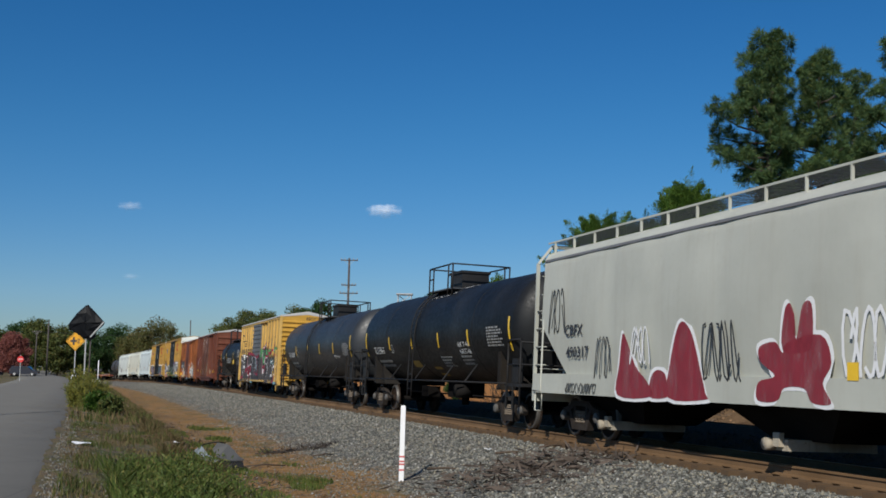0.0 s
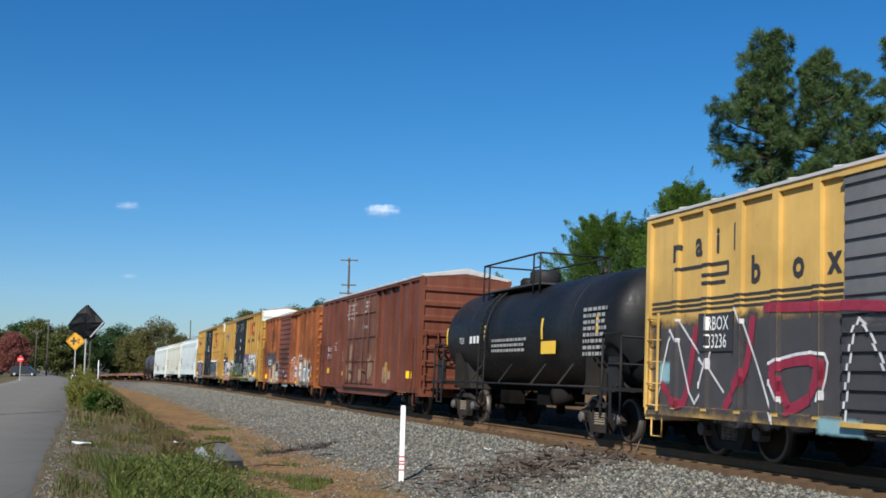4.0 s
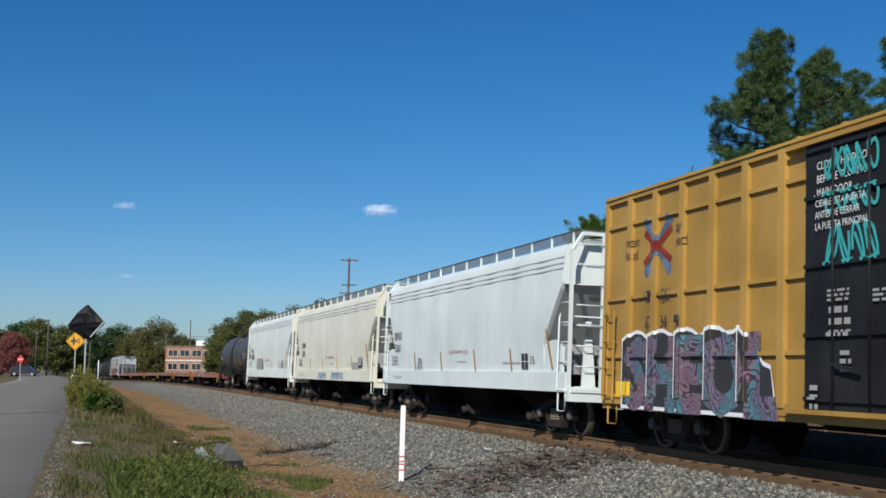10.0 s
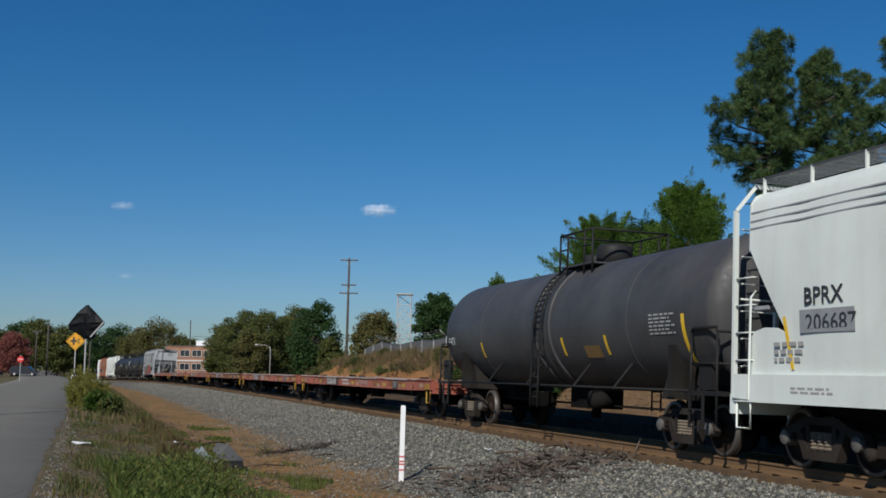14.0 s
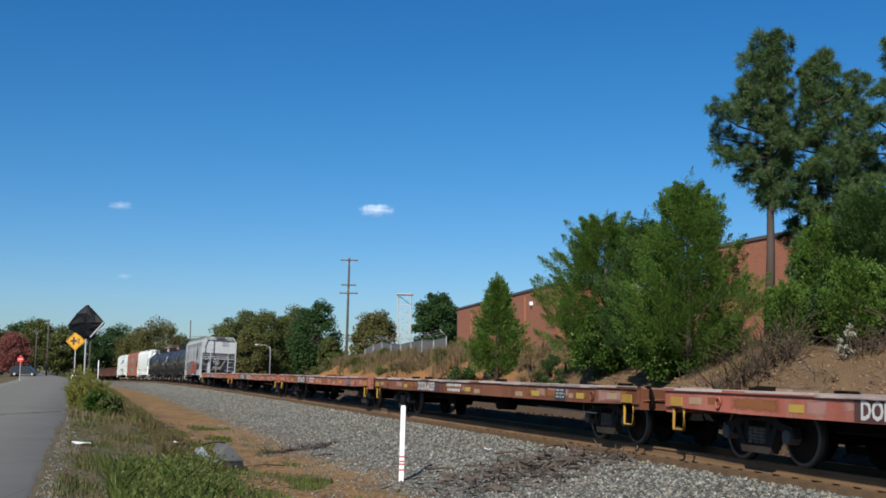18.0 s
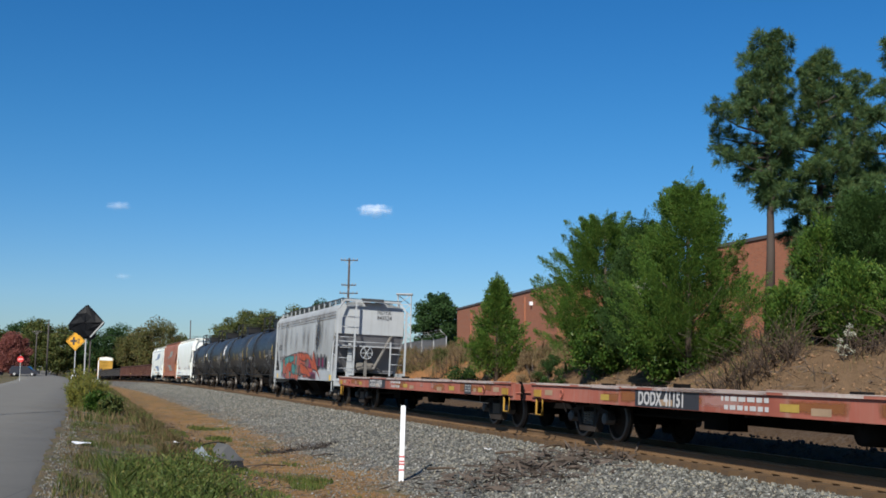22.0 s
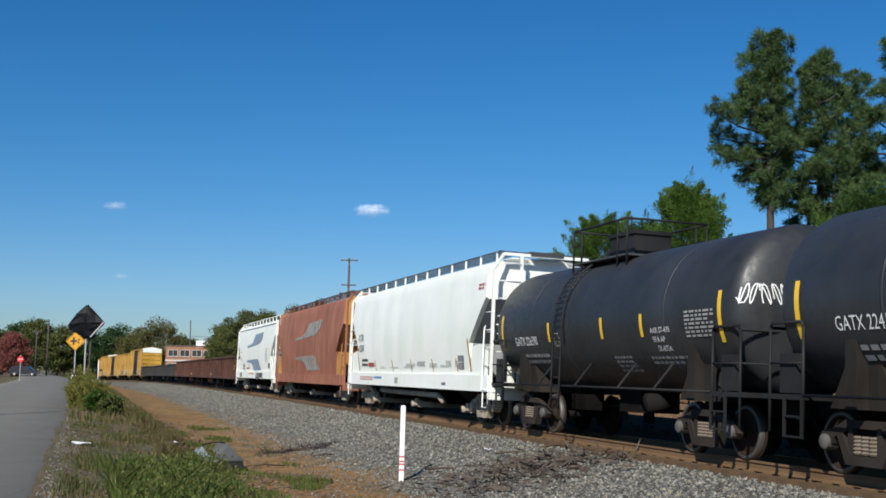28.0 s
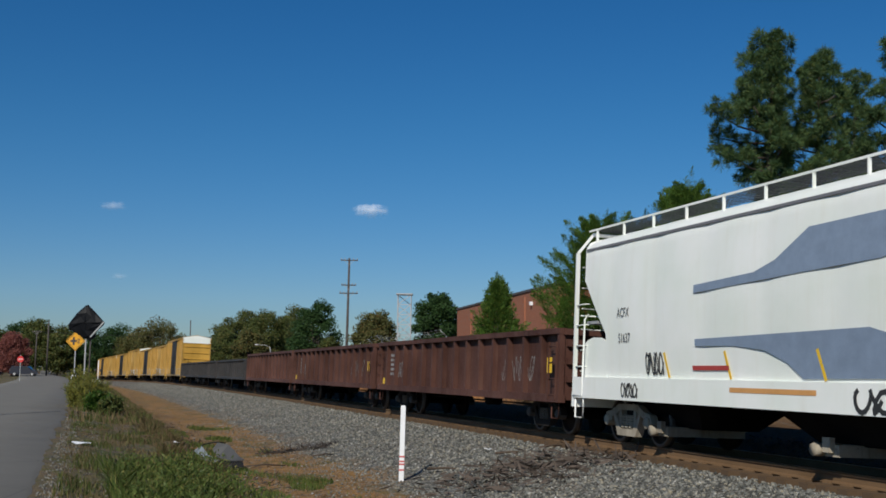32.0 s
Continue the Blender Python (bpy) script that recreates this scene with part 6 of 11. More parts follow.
for text, x, z in (("r", -7.0, 3.45), ("a", -6.3, 3.5), ("i", -5.6, 3.5), ("l", -5.05, 3.5), ("b", -4.5, 2.9), ("o", -3.35, 2.9), ("x", -2.45, 2.9)):
    words("slogan", text, 0.62, M_LETTER_K, b4, x, -1.506, z, stretch=0.9, thick=0.02)
sprayed_lines(b4, [[(-6.9, 3.3), (-5.2, 3.3), (-5.2, 3.12), (-6.0, 3.12), (-6.0, 2.98), (-5.3, 2.98)], [(-7.1, 3.3), (-7.1, 2.7)]], 0.03, M_LETTER_K, False)
for k in range(3):
    patch("painted_stripe", -7.9, -2.1, 2.52 + 0.09 * k, 2.56 + 0.09 * k, M_LETTER_K, b4, -1.506)
patch("number_panel", -5.95, -4.85, 1.8, 2.45, M_LETTER_K, b4, -1.508)
words("car_number", "RBOX", 0.34, M_LETTER_W, b4, -5.8, -1.512, 2.16, stretch=0.75)
words("car_number", "33236", 0.34, M_LETTER_W, b4, -5.8, -1.512, 1.86, stretch=0.75)
words("car_number", "RBOX 33236", 0.26, M_LETTER_K, b4, 8.048, -0.1, 4.22, stretch=0.8, turn=90)

M_MISTK = mist("charcoal_spray_mist", (0.055, 0.053, 0.058), 0.95, 7.0)
M_MISTG = mist("green_spray_mist", (0.07, 0.24, 0.10), 0.9)
M_MISTB = mist("pale_blue_spray_mist", (0.22, 0.40, 0.44), 0.95)
M_CRIMSON = sprayed_on("crimson_spray_paint", (0.26, 0.022, 0.05), 0.3)
M_WHT = sprayed_on("thin_white_spray_paint", (0.66, 0.65, 0.68), 0.4)


def yellow_car_piece():
    """The wild red and white lettering on its charcoal ground."""
    for x0, x1, z1 in ((-8.0, -4.2, 2.5), (-4.8, -1.4, 2.55), (-2.2, 1.6, 2.3), (1.0, 4.2, 2.45), (2.4, 4.0, 2.9), (3.6, 6.9, 2.3), (5.9, 8.0, 2.4)):
        sprayed_cloud(b4, x0, x1, 0.55, z1, M_MISTK)
    for x0, x1, z0, z1 in ((1.3, 2.8, 2.05, 2.75), (3.6, 5.1, 2.2, 2.65), (6.6, 7.3, 2.15, 2.75), (2.6, 3.7, 1.7, 2.3), (6.3, 6.9, 1.6, 2.5)):
        sprayed_cloud(b4, x0, x1, z0, z1, M_MISTG)
    for x0, x1, z0, z1 in ((-0.25, 0.6, 1.3, 2.3), (6.7, 7.7, 0.55, 1.0), (-2.7, -1.5, 0.55, 0.85), (5.2, 6.0, 1.7, 2.0), (-7.7, -7.0, 1.2, 1.7)):
        sprayed_cloud(b4, x0, x1, z0, z1, M_MISTB)
    sprayed_lines(b4, [[(-4.05, 2.47), (-1.3, 2.36), (0.25, 2.16), (1.12, 2.32)], [(0.3, 2.1), (-0.24, 1.2)], [(0.42, 2.1), (0.92, 1.1)], [(-0.24, 1.2), (0.92, 1.1)], [(1.85, 2.25), (2.6, 2.62), (3.23, 3.0)], [(3.23, 3.0), (3.59, 2.3)], [(1.85, 2.25), (2.2, 1.2)], [(2.2, 1.2), (2.56, 1.53), (3.61, 1.67)], [(3.61, 1.67), (3.14, 1.39), (2.28, 1.16)]], 0.075, M_CRIMSON)
    sprayed_lines(b4, [[(2.91, 1.86), (3.92, 2.18), (5.88, 2.53)], [(6.34, 2.85), (6.41, 2.53), (6.78, 1.42), (7.02, 0.96), (6.31, 0.7)], [(6.78, 2.27), (7.67, 2.16)], [(-3.43, 0.96), (-3.72, 1.53), (-2.66, 1.62), (-2.74, 1.16), (-3.42, 0.87)], [(-5.2, 0.9), (-4.6, 1.5), (-4.4, 2.3)], [(-7.4, 1.2), (-6.6, 0.9), (-6.2, 2.2)]], 0.085, M_CRIMSON)
    sprayed_lines(b4, [[(-0.89, 2.21), (0.08, 2.02), (-0.42, 1.03)], [(-4.84, 2.5), (-4.23, 1.53), (-3.77, 0.67)], [(-6.83, 2.38), (-5.25, 1.12)], [(2.53, 2.56), (2.8, 1.02)], [(3.95, 0.95), (4.42, 2.13), (4.8, 1.17)], [(5.14, 1.6), (6.2, 1.96)]], 0.022, M_WHT)
    sprayed_lines(b4, [[(6.19, 2.51), (6.51, 2.42), (6.88, 1.42), (7.1, 0.95)], [(3.4, 1.67), (3.93, 1.74), (4.32, 1.33)], [(3.52, 2.3), (2.84, 1.82), (3.92, 2.15)], [(1.95, 2.2), (3.15, 2.9), (3.5, 2.3)], [(-3.6, 1.0), (-3.85, 1.58), (-2.5, 1.72), (-2.6, 1.05)], [(-7.6, 0.8), (-7.0, 2.2), (-6.2, 0.9), (-5.5, 2.3)], [(-1.9, 0.8), (-1.6, 2.2), (-0.8, 1.1)]], 0.024, M_WHT)
    scrawl(b4, 5.95, 1.0, 0.8, 0.75, M_WHT, -1.52, 404, 4, 0.018)
    scrawl(b4, 7.0, 1.5, 0.6, 0.7, M_WHT, -1.52, 405, 2, 0.018)
    scrawl(b4, 3.85, 2.45, 0.7, 0.5, M_CRIMSON, -1.52, 406, 3, 0.022)
    patch("reflector_patch", 6.6, 7.0, 1.05, 1.35, M_OCHRE, b4, -1.52)


M_OCHRE = plain("dull_ochre_tape", (0.40, 0.27, 0.05), 0.6)
yellow_car_piece()
drape(b4)

# 5 short black tank car
t5 = tank_car(-66.2, -79.2, "short black tank car with white stencils and a crown walkway", M_BLACK, 1.36, 2.42, -1.3, 2.3, "round")
words("car_number", "TILX", 0.26, M_LETTER_W, t5, -4.4, -1.36, 2.2, stretch=0.8)
for i, x in enumerate((-3.45, -3.15, -2.85)):
    patch("number_mark", x, x + 0.2, 2.2, 2.4, M_LETTER_W, t5, -1.372)
patch("placard", 1.9, 2.8, 1.85, 2.15, M_REFLECT, t5, -1.375)
fine_print(t5, -1.6, 2.2, 2.6, 0.4, 3, M_PRINT, -1.372, 4)
fine_print(t5, 4.3, 2.75, 1.2, 1.1, 8, M_PRINT, -1.372, 5)
for x in (-5.6, -2.2, 1.9, 5.0):
    tank_strip(t5, x, 2.2, 2.7, 1.36, 2.42)

# 6 brown double-door boxcar
b6 = boxcar(-80.75, -96.6, "brown boxcar with patched double doors and white lettering", M_NOKL, 4.52, (-2.55, 2.3), M_NDOOR, M_NOKL, M_ROOFW, 13, z0=0.72, doors=2, end_rows=7, belly=0.22)
M_TAN = sprayed_on("worn_tan_primer", (0.36, 0.24, 0.15), 0.75)
for x0, x1, z0, z1 in ((-2.3, -1.2, 1.0, 1.8), (-1.9, -1.3, 1.8, 2.5), (-0.2, 0.6, 1.0, 1.5), (1.2, 2.0, 1.1, 2.0), (3.2, 4.4, 0.95, 1.6)):
    w, q = x1 - x0, z1 - z0
    sprayed(b6, "primer_blotch", [(x0, z0 + 0.2 * q), (x0 + 0.3 * w, z0), (x0 + 0.8 * w, z0 + 0.1 * q), (x1, z0 + 0.5 * q), (x0 + 0.7 * w, z1), (x0 + 0.4 * w, z0 + 0.8 * q), (x0 + 0.1 * w, z0 + 0.9 * q)], M_TAN, -1.598 if x0 < 2.4 else -1.503)
M_MAROON = plain("maroon_number_ground", (0.10, 0.016, 0.016), 0.6, 0, 0.2)
for x0, x1, z0, z1 in ((-6.62, -6.14, 2.18, 2.52), (-6.02, -5.53, 2.16, 2.5), (-6.62, -6.14, 1.85, 2.17), (-6.02, -5.53, 1.83, 2.15)):
    patch("number_panel", x0, x1, z0, z1, M_MAROON, b6, -1.504)
for t_, x, z in (("NO", -6.55, 2.22), ("KL", -5.98, 2.2), ("538", -6.55, 1.9), ("114", -5.98, 1.88)):
    words("car_number", t_, 0.33, M_LETTER_W, b6, x, -1.506, z, stretch=0.62)
patch("reflector_patch", -6.5, -6.08, 1.28, 1.5, M_REFLECT, b6, -1.506)
patch("reflector_patch", -3.36, -2.96, 1.2, 1.36, M_REFLECT, b6, -1.506)
patch("reflector_patch", 6.7, 7.2, 1.16, 1.4, M_REFLECT, b6, -1.585)
for k, line in enumerate(("CLOSE THE DOOR ONTO", "AUXILIARY DOOR", "AND LOCK BOTH DOORS", "BEFORE MOVING CAR")):
    words("door_notice", line, 0.15, M_LETTER_W, b6, -2.4, -1.60, 3.95 - 0.17 * k, stretch=0.85)
for k, line in enumerate(("CLOSE AND LOCK", "DOORS BEFORE", "MOVING CAR")):
    words("door_notice", line, 0.15, M_LETTER_W, b6, 0.3, -1.60, 3.95 - 0.17 * k, stretch=0.85)
fine_print(b6, 0.25, 3.0, 0.9, 0.2, 1, M_PRINT, -1.60, 13)
words("stencil_letter", "C", 0.22, M_LETTER_W, b6, -4.98, -1.506, 2.3)
words("stencil_letter", "Q", 0.26, M_LETTER_W, b6, -3.4, -1.506, 1.86)
for x, z, w in ((-5.06, 2.26, 0.3), (-3.48, 1.8, 0.34)):
    sh = Sh()
    for a, b in (((x, z), (x + w, z)), ((x + w, z), (x + w, z + w)), ((x + w, z + w), (x, z + w)), ((x, z + w), (x, z))):
        sh.bar((a[0], -1.506, a[1]), (b[0], -1.506, b[1]), 0.03, 0.004, (0, 1, 0))
    part("stencil_frame", sh, M_LETTER_W, b6)
scrawl(b6, 3.55, 1.2, 0.6, 0.5, plain("ochre_spray_paint", (0.5, 0.3, 0.06), 0.6), -1.507, 21, 4)
drape(b6)

# 7 rusting boxcar
b7 = boxcar(-98.05, -113.8, "rusting brown boxcar with a ribbed sliding door and pale graffiti", M_FCRD, 4.40, (-2.0, 1.25), M_FDOOR, M_FEND, M_ROOFR, 13, z0=0.70, door_corr=True, end_rows=9)
patch("number_panel", -6.3, -4.3, 1.6, 2.05, plain("blue_grey_patch_paint", (0.09, 0.10, 0.12), 0.6), b7, -1.506)
words("car_number", "FCRD 5068", 0.36, M_LETTER_W, b7, -6.2, -1.512, 1.7, stretch=0.70)
patch("reflector_patch", -6.9, -6.35, 0.9, 1.15, M_REFLECT, b7, -1.585)
patch("reflector_patch", 6.85, 7.2, 1.08, 1.3, M_REFLECT, b7, -1.585)


def rusting_car_piece():
    """Pale sprayed patches, a looped scrawl on the door and one fat cream shape."""
    cream, pale = mist("cream_spray_mist", (0.44, 0.33, 0.24), 0.95, 7.0), mist("pale_blue_grey_mist", (0.33, 0.38, 0.40), 0.9)
    soot, flame = mist("sooty_blue_mist", (0.05, 0.055, 0.065), 0.85, 4.0), mist("orange_spray_mist", (0.48, 0.17, 0.07), 0.9)
    sprayed_cloud(b7, -7.0, -3.4, 1.5, 2.5, soot)
    sprayed_cloud(b7, -5.4, -4.2, 2.3, 4.0, mist("dark_scorch", (0.06, 0.028, 0.02), 0.7, 3.0))
    for x0, x1, z0, z1, m in ((-6.0, -5.0, 0.6, 1.6, pale), (-5.2, -3.6, 0.6, 1.8, cream), (-4.0, -1.7, 0.6, 1.9, cream), (-3.2, -2.0, 0.9, 1.7, pale), (-5.6, -4.4, 0.9, 1.4, flame), (1.6, 2.5, 0.6, 1.5, cream), (4.0, 6.9, 0.55, 2.0, cream), (5.2, 6.4, 0.7, 1.5, pale), (-1.0, 1.0, 0.5, 0.8, pale), (4.2, 5.4, 1.0, 1.7, flame)):
        sprayed_cloud(b7, x0, x1, z0, z1, m)
    for x0, x1, z0, z1 in ((-3.45, -2.65, 1.33, 1.76), (-5.1, -4.7, 1.0, 1.5), (-2.5, -2.1, 1.05, 1.45)):
        sprayed(b7, "spray_patch", [(x0, z0), (x1, z0 + 0.04), (x1 - 0.05, z1), (x0 + 0.05, z1 - 0.05)], M_KSOFT, -1.52)
    sprayed_piece(b7, 1.95, 4.1, 0.62, 2.05, 2, 71, [mist("peach_spray_fill", (0.50, 0.22, 0.11), 1.6, 20.0)], M_KSOFT, M_WHT, None, 0.26, [6, 3], 0.0)
    sprayed_piece(b7, 4.2, 6.8, 0.65, 1.85, 4, 72, [cream, pale], M_KSOFT, None, M_WHT, 0.13)
    for k in range(2):
        sprayed_lines(b7, [[(-1.1 + 0.45 * i + 0.2 * math.cos(a), 2.25 - 0.46 * k + 0.24 * math.sin(a) + 0.03 * i) for a in (0.4, 1.5, 2.6, 3.7, 4.8, 5.9, 6.9)] for i in range(5)], 0.022, M_KSOFT)
    patch("placard", -0.41, 0.14, 1.01, 1.43, M_LETTER_K, b7, -1.52)
    fine_print(b7, -0.3, 1.32, 0.3, 0.2, 2, M_LETTER_W, -1.52, 76)
    patch("notice_plate", 0.51, 0.78, 1.03, 1.14, M_LETTER_W, b7, -1.52)
    for x in (-4.7, -2.1, 0.5, 3.2):
        patch("reflector_patch", x, x + 0.42, 0.72, 0.86, M_REFLECT, b7, -1.52)
    part("roof_patch", Sh().box(-2.3, 1.7, -1.615, -1.2, 4.325, 4.43), M_ROOFW, b7, "pale galvanised patch over the door")


M_KSOFT = sprayed_on("worn_black_spray_paint", (0.025, 0.024, 0.026), 0.4)
rusting_car_piece()
drape(b7)

# 8, 9 yellow high-cube boxcars
M_LOGO = plain("faded_red_emblem_paint", (0.36, 0.08, 0.03), 0.6)
M_LOGOB = plain("blue_emblem_paint", (0.20, 0.28, 0.42), 0.6)


def high_cube(front, rear, label, skin, door_skin, slogan, horiz, small):
    b = boxcar(front, rear, label, skin, 5.02, (-2.5, 2.55), door_skin, M_YEND, M_YRIB, 18, M_YRIB, cap=M_BRIGHT, doors=2, horiz=horiz, end_rows=5, z0=0.82, belly=0.10, wheel=False)
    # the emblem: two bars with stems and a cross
    e = Sh()
    y = -1.508
    x, z = 4.62, 3.62
    e.add([(x, y, z + 0.55), (x + 1.0, y, z + 0.55), (x + 1.0, y, z + 0.8), (x, y, z + 0.8)], [(0, 1, 2, 3)])
    e.add([(x + 0.2, y, z), (x + 0.38, y, z), (x + 0.38, y, z + 0.55), (x + 0.2, y, z + 0.55)], [(0, 1, 2, 3)])
    e.add([(x + 0.66, y, z), (x + 0.84, y, z), (x + 0.84, y, z + 0.55), (x + 0.66, y, z + 0.55)], [(0, 1, 2, 3)])
    part("painted_emblem", e, M_LOGO, b, "faded red emblem")
    e = Sh()
    e.bar((x + 1.15, y, z), (x + 1.75, y, z + 0.8), 0.2, 0.006, (0, 1, 0)).bar((x + 1.15, y - 0.003, z + 0.8), (x + 1.75, y - 0.003, z), 0.2, 0.006, (0, 1, 0))
    part("painted_emblem", e, M_LOGO, b, "faded red emblem")
    e = Sh()
    e.bar((-7.8, y, 3.3), (-6.8, y, 4.35), 0.22, 0.006, (0, 1, 0)).bar((-7.8, y - 0.003, 4.35), (-6.8, y - 0.003, 3.3), 0.22, 0.006, (0, 1, 0))
    part("painted_emblem", e, M_LOGOB, b, "faded blue and orange crossing emblem")
    words("slogan", slogan, 0.42, M_LETTER_K, b, 3.5, -1.506, 3.2, stretch=0.88 if small else 0.66)
    for xx in (-2.2, 0.3):
        for k, line in enumerate(("CLOSE THIS DOOR", "BEFORE CLOSING", "MAIN DOOR") if xx < 0 else ("CLOSE AND LOCK", "BOTH DOORS BEFORE", "MOVING CAR")):
            words("door_notice", line, 0.17, M_LETTER_W, b, xx, -1.60, 4.42 - 0.2 * k, stretch=0.85)
        fine_print(b, xx + 0.3, 2.3, 0.5, 0.5, 3, M_PRINT, -1.60, 33 + int(xx))
    words("slogan", "EXCESS HEIGHT CAR", 0.18, M_LETTER_K, b, (front - rear) / 2 + 0.036, -1.38, 4.58, stretch=0.80, turn=90)
    for text, xx, zz in (("next", -8.5, 3.9), ("load", -8.5, 3.64), ("any", -6.6, 4.02), ("road", -6.6, 3.74)):
        words("slogan", text, 0.29, M_LETTER_K, b, xx, -1.579, zz, stretch=0.8)
    patch("reflector_patch", 8.2, 8.75, 0.86, 1.3, M_REFLECT, b, -1.585)
    patch("reflector_patch", -8.9, -8.3, 0.95, 1.25, M_REFLECT, b, -1.585)
    return b


b8 = high_cube(-115.9, -134.75, "yellow high-cube boxcar with black doors and silver graffiti", M_TBOX1, M_KDOOR1, "Railcar Pooling Experts", (), True)
words("car_number", "TBOX", 0.3, M_LETTER_K, b8, -8.45, -1.506, 2.45, stretch=0.8)
patch("number_panel", -8.5, -6.35, 1.95, 2.35, M_LETTER_K, b8, -1.507)
words("car_number", "66 12 95", 0.34, M_LETTER_W, b8, -8.42, -1.512, 2.03, stretch=0.95)
scrawl(b8, 8.5, 3.25, 0.8, 0.6, M_REDS, -1.59, 61, 3, 0.05)
M_PURPM = mist("purple_spray_mist", (0.13, 0.08, 0.17), 0.9)
M_WHM, M_GRM = mist("white_spray_mist", (0.55, 0.56, 0.56), 0.85), mist("grass_green_spray_mist", (0.06, 0.20, 0.06), 0.95, 7.0)
M_SALM, M_LILAC = mist("salmon_spray_mist", (0.45, 0.22, 0.15), 0.9, 7.0), mist("lilac_spray_mist", (0.24, 0.23, 0.38), 0.95, 8.0)
M_DGRM = mist("dark_green_spray_mist", (0.03, 0.09, 0.04), 0.8)
M_SILV = sprayed_on("silver_spray_paint", (0.36, 0.38, 0.38), 0.2)
M_DGREY = sprayed_on("dark_grey_green_spray_paint", (0.075, 0.085, 0.08), 0.25)


def silver_letters():
    """Silver bubble letters in a purple mist, and the older mixed pieces beside and across the doors."""
    for x0, x1, z0, z1, m in ((2.5, 5.6, 1.2, 2.55, M_PURPM), (4.8, 8.6, 1.5, 2.5, M_WHM), (5.6, 8.9, 0.6, 2.1, M_PURPM), (-9.0, -6.2, 0.7, 2.05, M_WHM), (-6.9, -4.4, 0.7, 2.1, M_WHM), (-8.8, -4.6, 0.6, 1.15, M_SALM), (-8.4, -6.8, 0.9, 1.8, M_LILAC), (-4.7, -2.4, 0.7, 2.0, M_GRM), (-4.4, -2.8, 1.0, 1.9, M_SALM), (-2.5, -0.2, 0.7, 1.9, M_GRM), (0.0, 1.6, 0.8, 1.7, M_GRM), (-2.0, -1.0, 1.5, 2.0, M_WHM), (1.4, 2.2, 1.2, 1.8, M_WHM), (1.6, 2.6, 0.6, 1.2, M_GRM), (2.6, 8.0, 0.62, 0.95, M_DGRM), (-5.0, -2.6, 1.75, 2.15, M_WHM)):
        sprayed_cloud(b8, x0, x1, z0, z1, m)
    sprayed_piece(b8, 2.7, 8.1, 0.68, 2.2, 6, 81, [M_SILV], M_KS, None, M_WHS, 0.23, [0, 3, 1, 0, 6, 5], 0.0, 0.06)
    sprayed_piece(b8, -8.7, -4.6, 0.95, 1.95, 5, 82, [M_DGREY, M_LILAC, M_DGREY], M_WHT, None, M_WHT, 0.13)
    sprayed_piece(b8, -4.5, -2.5, 0.8, 1.95, 3, 83, [M_DGREY, M_SALM], M_GRM, None, M_WHT, 0.12)
    sprayed_piece(b8, -2.3, 2.3, 0.85, 1.9, 6, 84, [M_DGREY, M_GRM, M_DGREY], M_KS, None, None, 0.13)
    sprayed_lines(b8, [[(-2.2, 1.4), (-1.5, 1.75), (-1.0, 1.2)], [(0.2, 1.0), (0.5, 1.8), (1.2, 1.1)], [(1.5, 1.2), (2.0, 1.8), (2.3, 1.1)]], 0.03, M_WHT)
    for k in range(3):
        sprayed_lines(b8, [[(2.9 + 1.7 * k, 0.9), (3.4 + 1.7 * k, 1.75), (4.0 + 1.7 * k, 1.6), (4.6 + 1.7 * k, 0.8)]], 0.03, M_KS)
    scrawl(b8, 7.7, 1.2, 0.5, 0.9, M_WHS, -1.52, 86, 2, 0.018)
    for x in (-5.6, -3.6, -0.6, 4.6, 6.3):
        patch("reflector_patch", x, x + 0.5, 1.05, 1.22, M_REFLECT, b8, -1.52)
    for x, z in ((-1.6, 2.6), (0.9, 3.3), (0.9, 2.75)):
        patch("notice_plate", x, x + 0.28, z, z + 0.22, M_LETTER_W, b8, -1.52)


silver_letters()
drape(b8)
scrawl(b8, -9.3, 2.7, 1.4, 0.9, plain("pale_green_spray", (0.35, 0.5, 0.2), 0.6), -1.588, 62, 4, 0.012)
b9 = high_cube(-136.85, -155.9, "yellow high-cube boxcar with horizontal rails and purple letter graffiti", M_TBOX2, M_KDOOR2, "RAILCAR POOLING EXPERTS", (1.75, 2.9, 4.38), False)
for xx, tt in ((-7.72, "TB"), (-7.12, "OX")):
    words("car_number", tt, 0.34, M_LETTER_K, b9, xx, -1.579, 2.76, stretch=0.8)
for xx, tt in ((-7.7, "67"), (-7.1, "34"), (-6.5, "94")):
    words("car_number", tt, 0.34, M_LETTER_K, b9, xx, -1.579, 2.26, stretch=0.8)
e = Sh().bar((-7.84, -1.514, 3.52), (-6.76, -1.514, 4.13), 0.13, 0.006, (0, 1, 0)).bar((-7.84, -1.517, 4.13), (-6.76, -1.517, 3.52), 0.13, 0.006, (0, 1, 0))
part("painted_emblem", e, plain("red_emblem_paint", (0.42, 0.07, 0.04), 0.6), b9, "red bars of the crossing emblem")
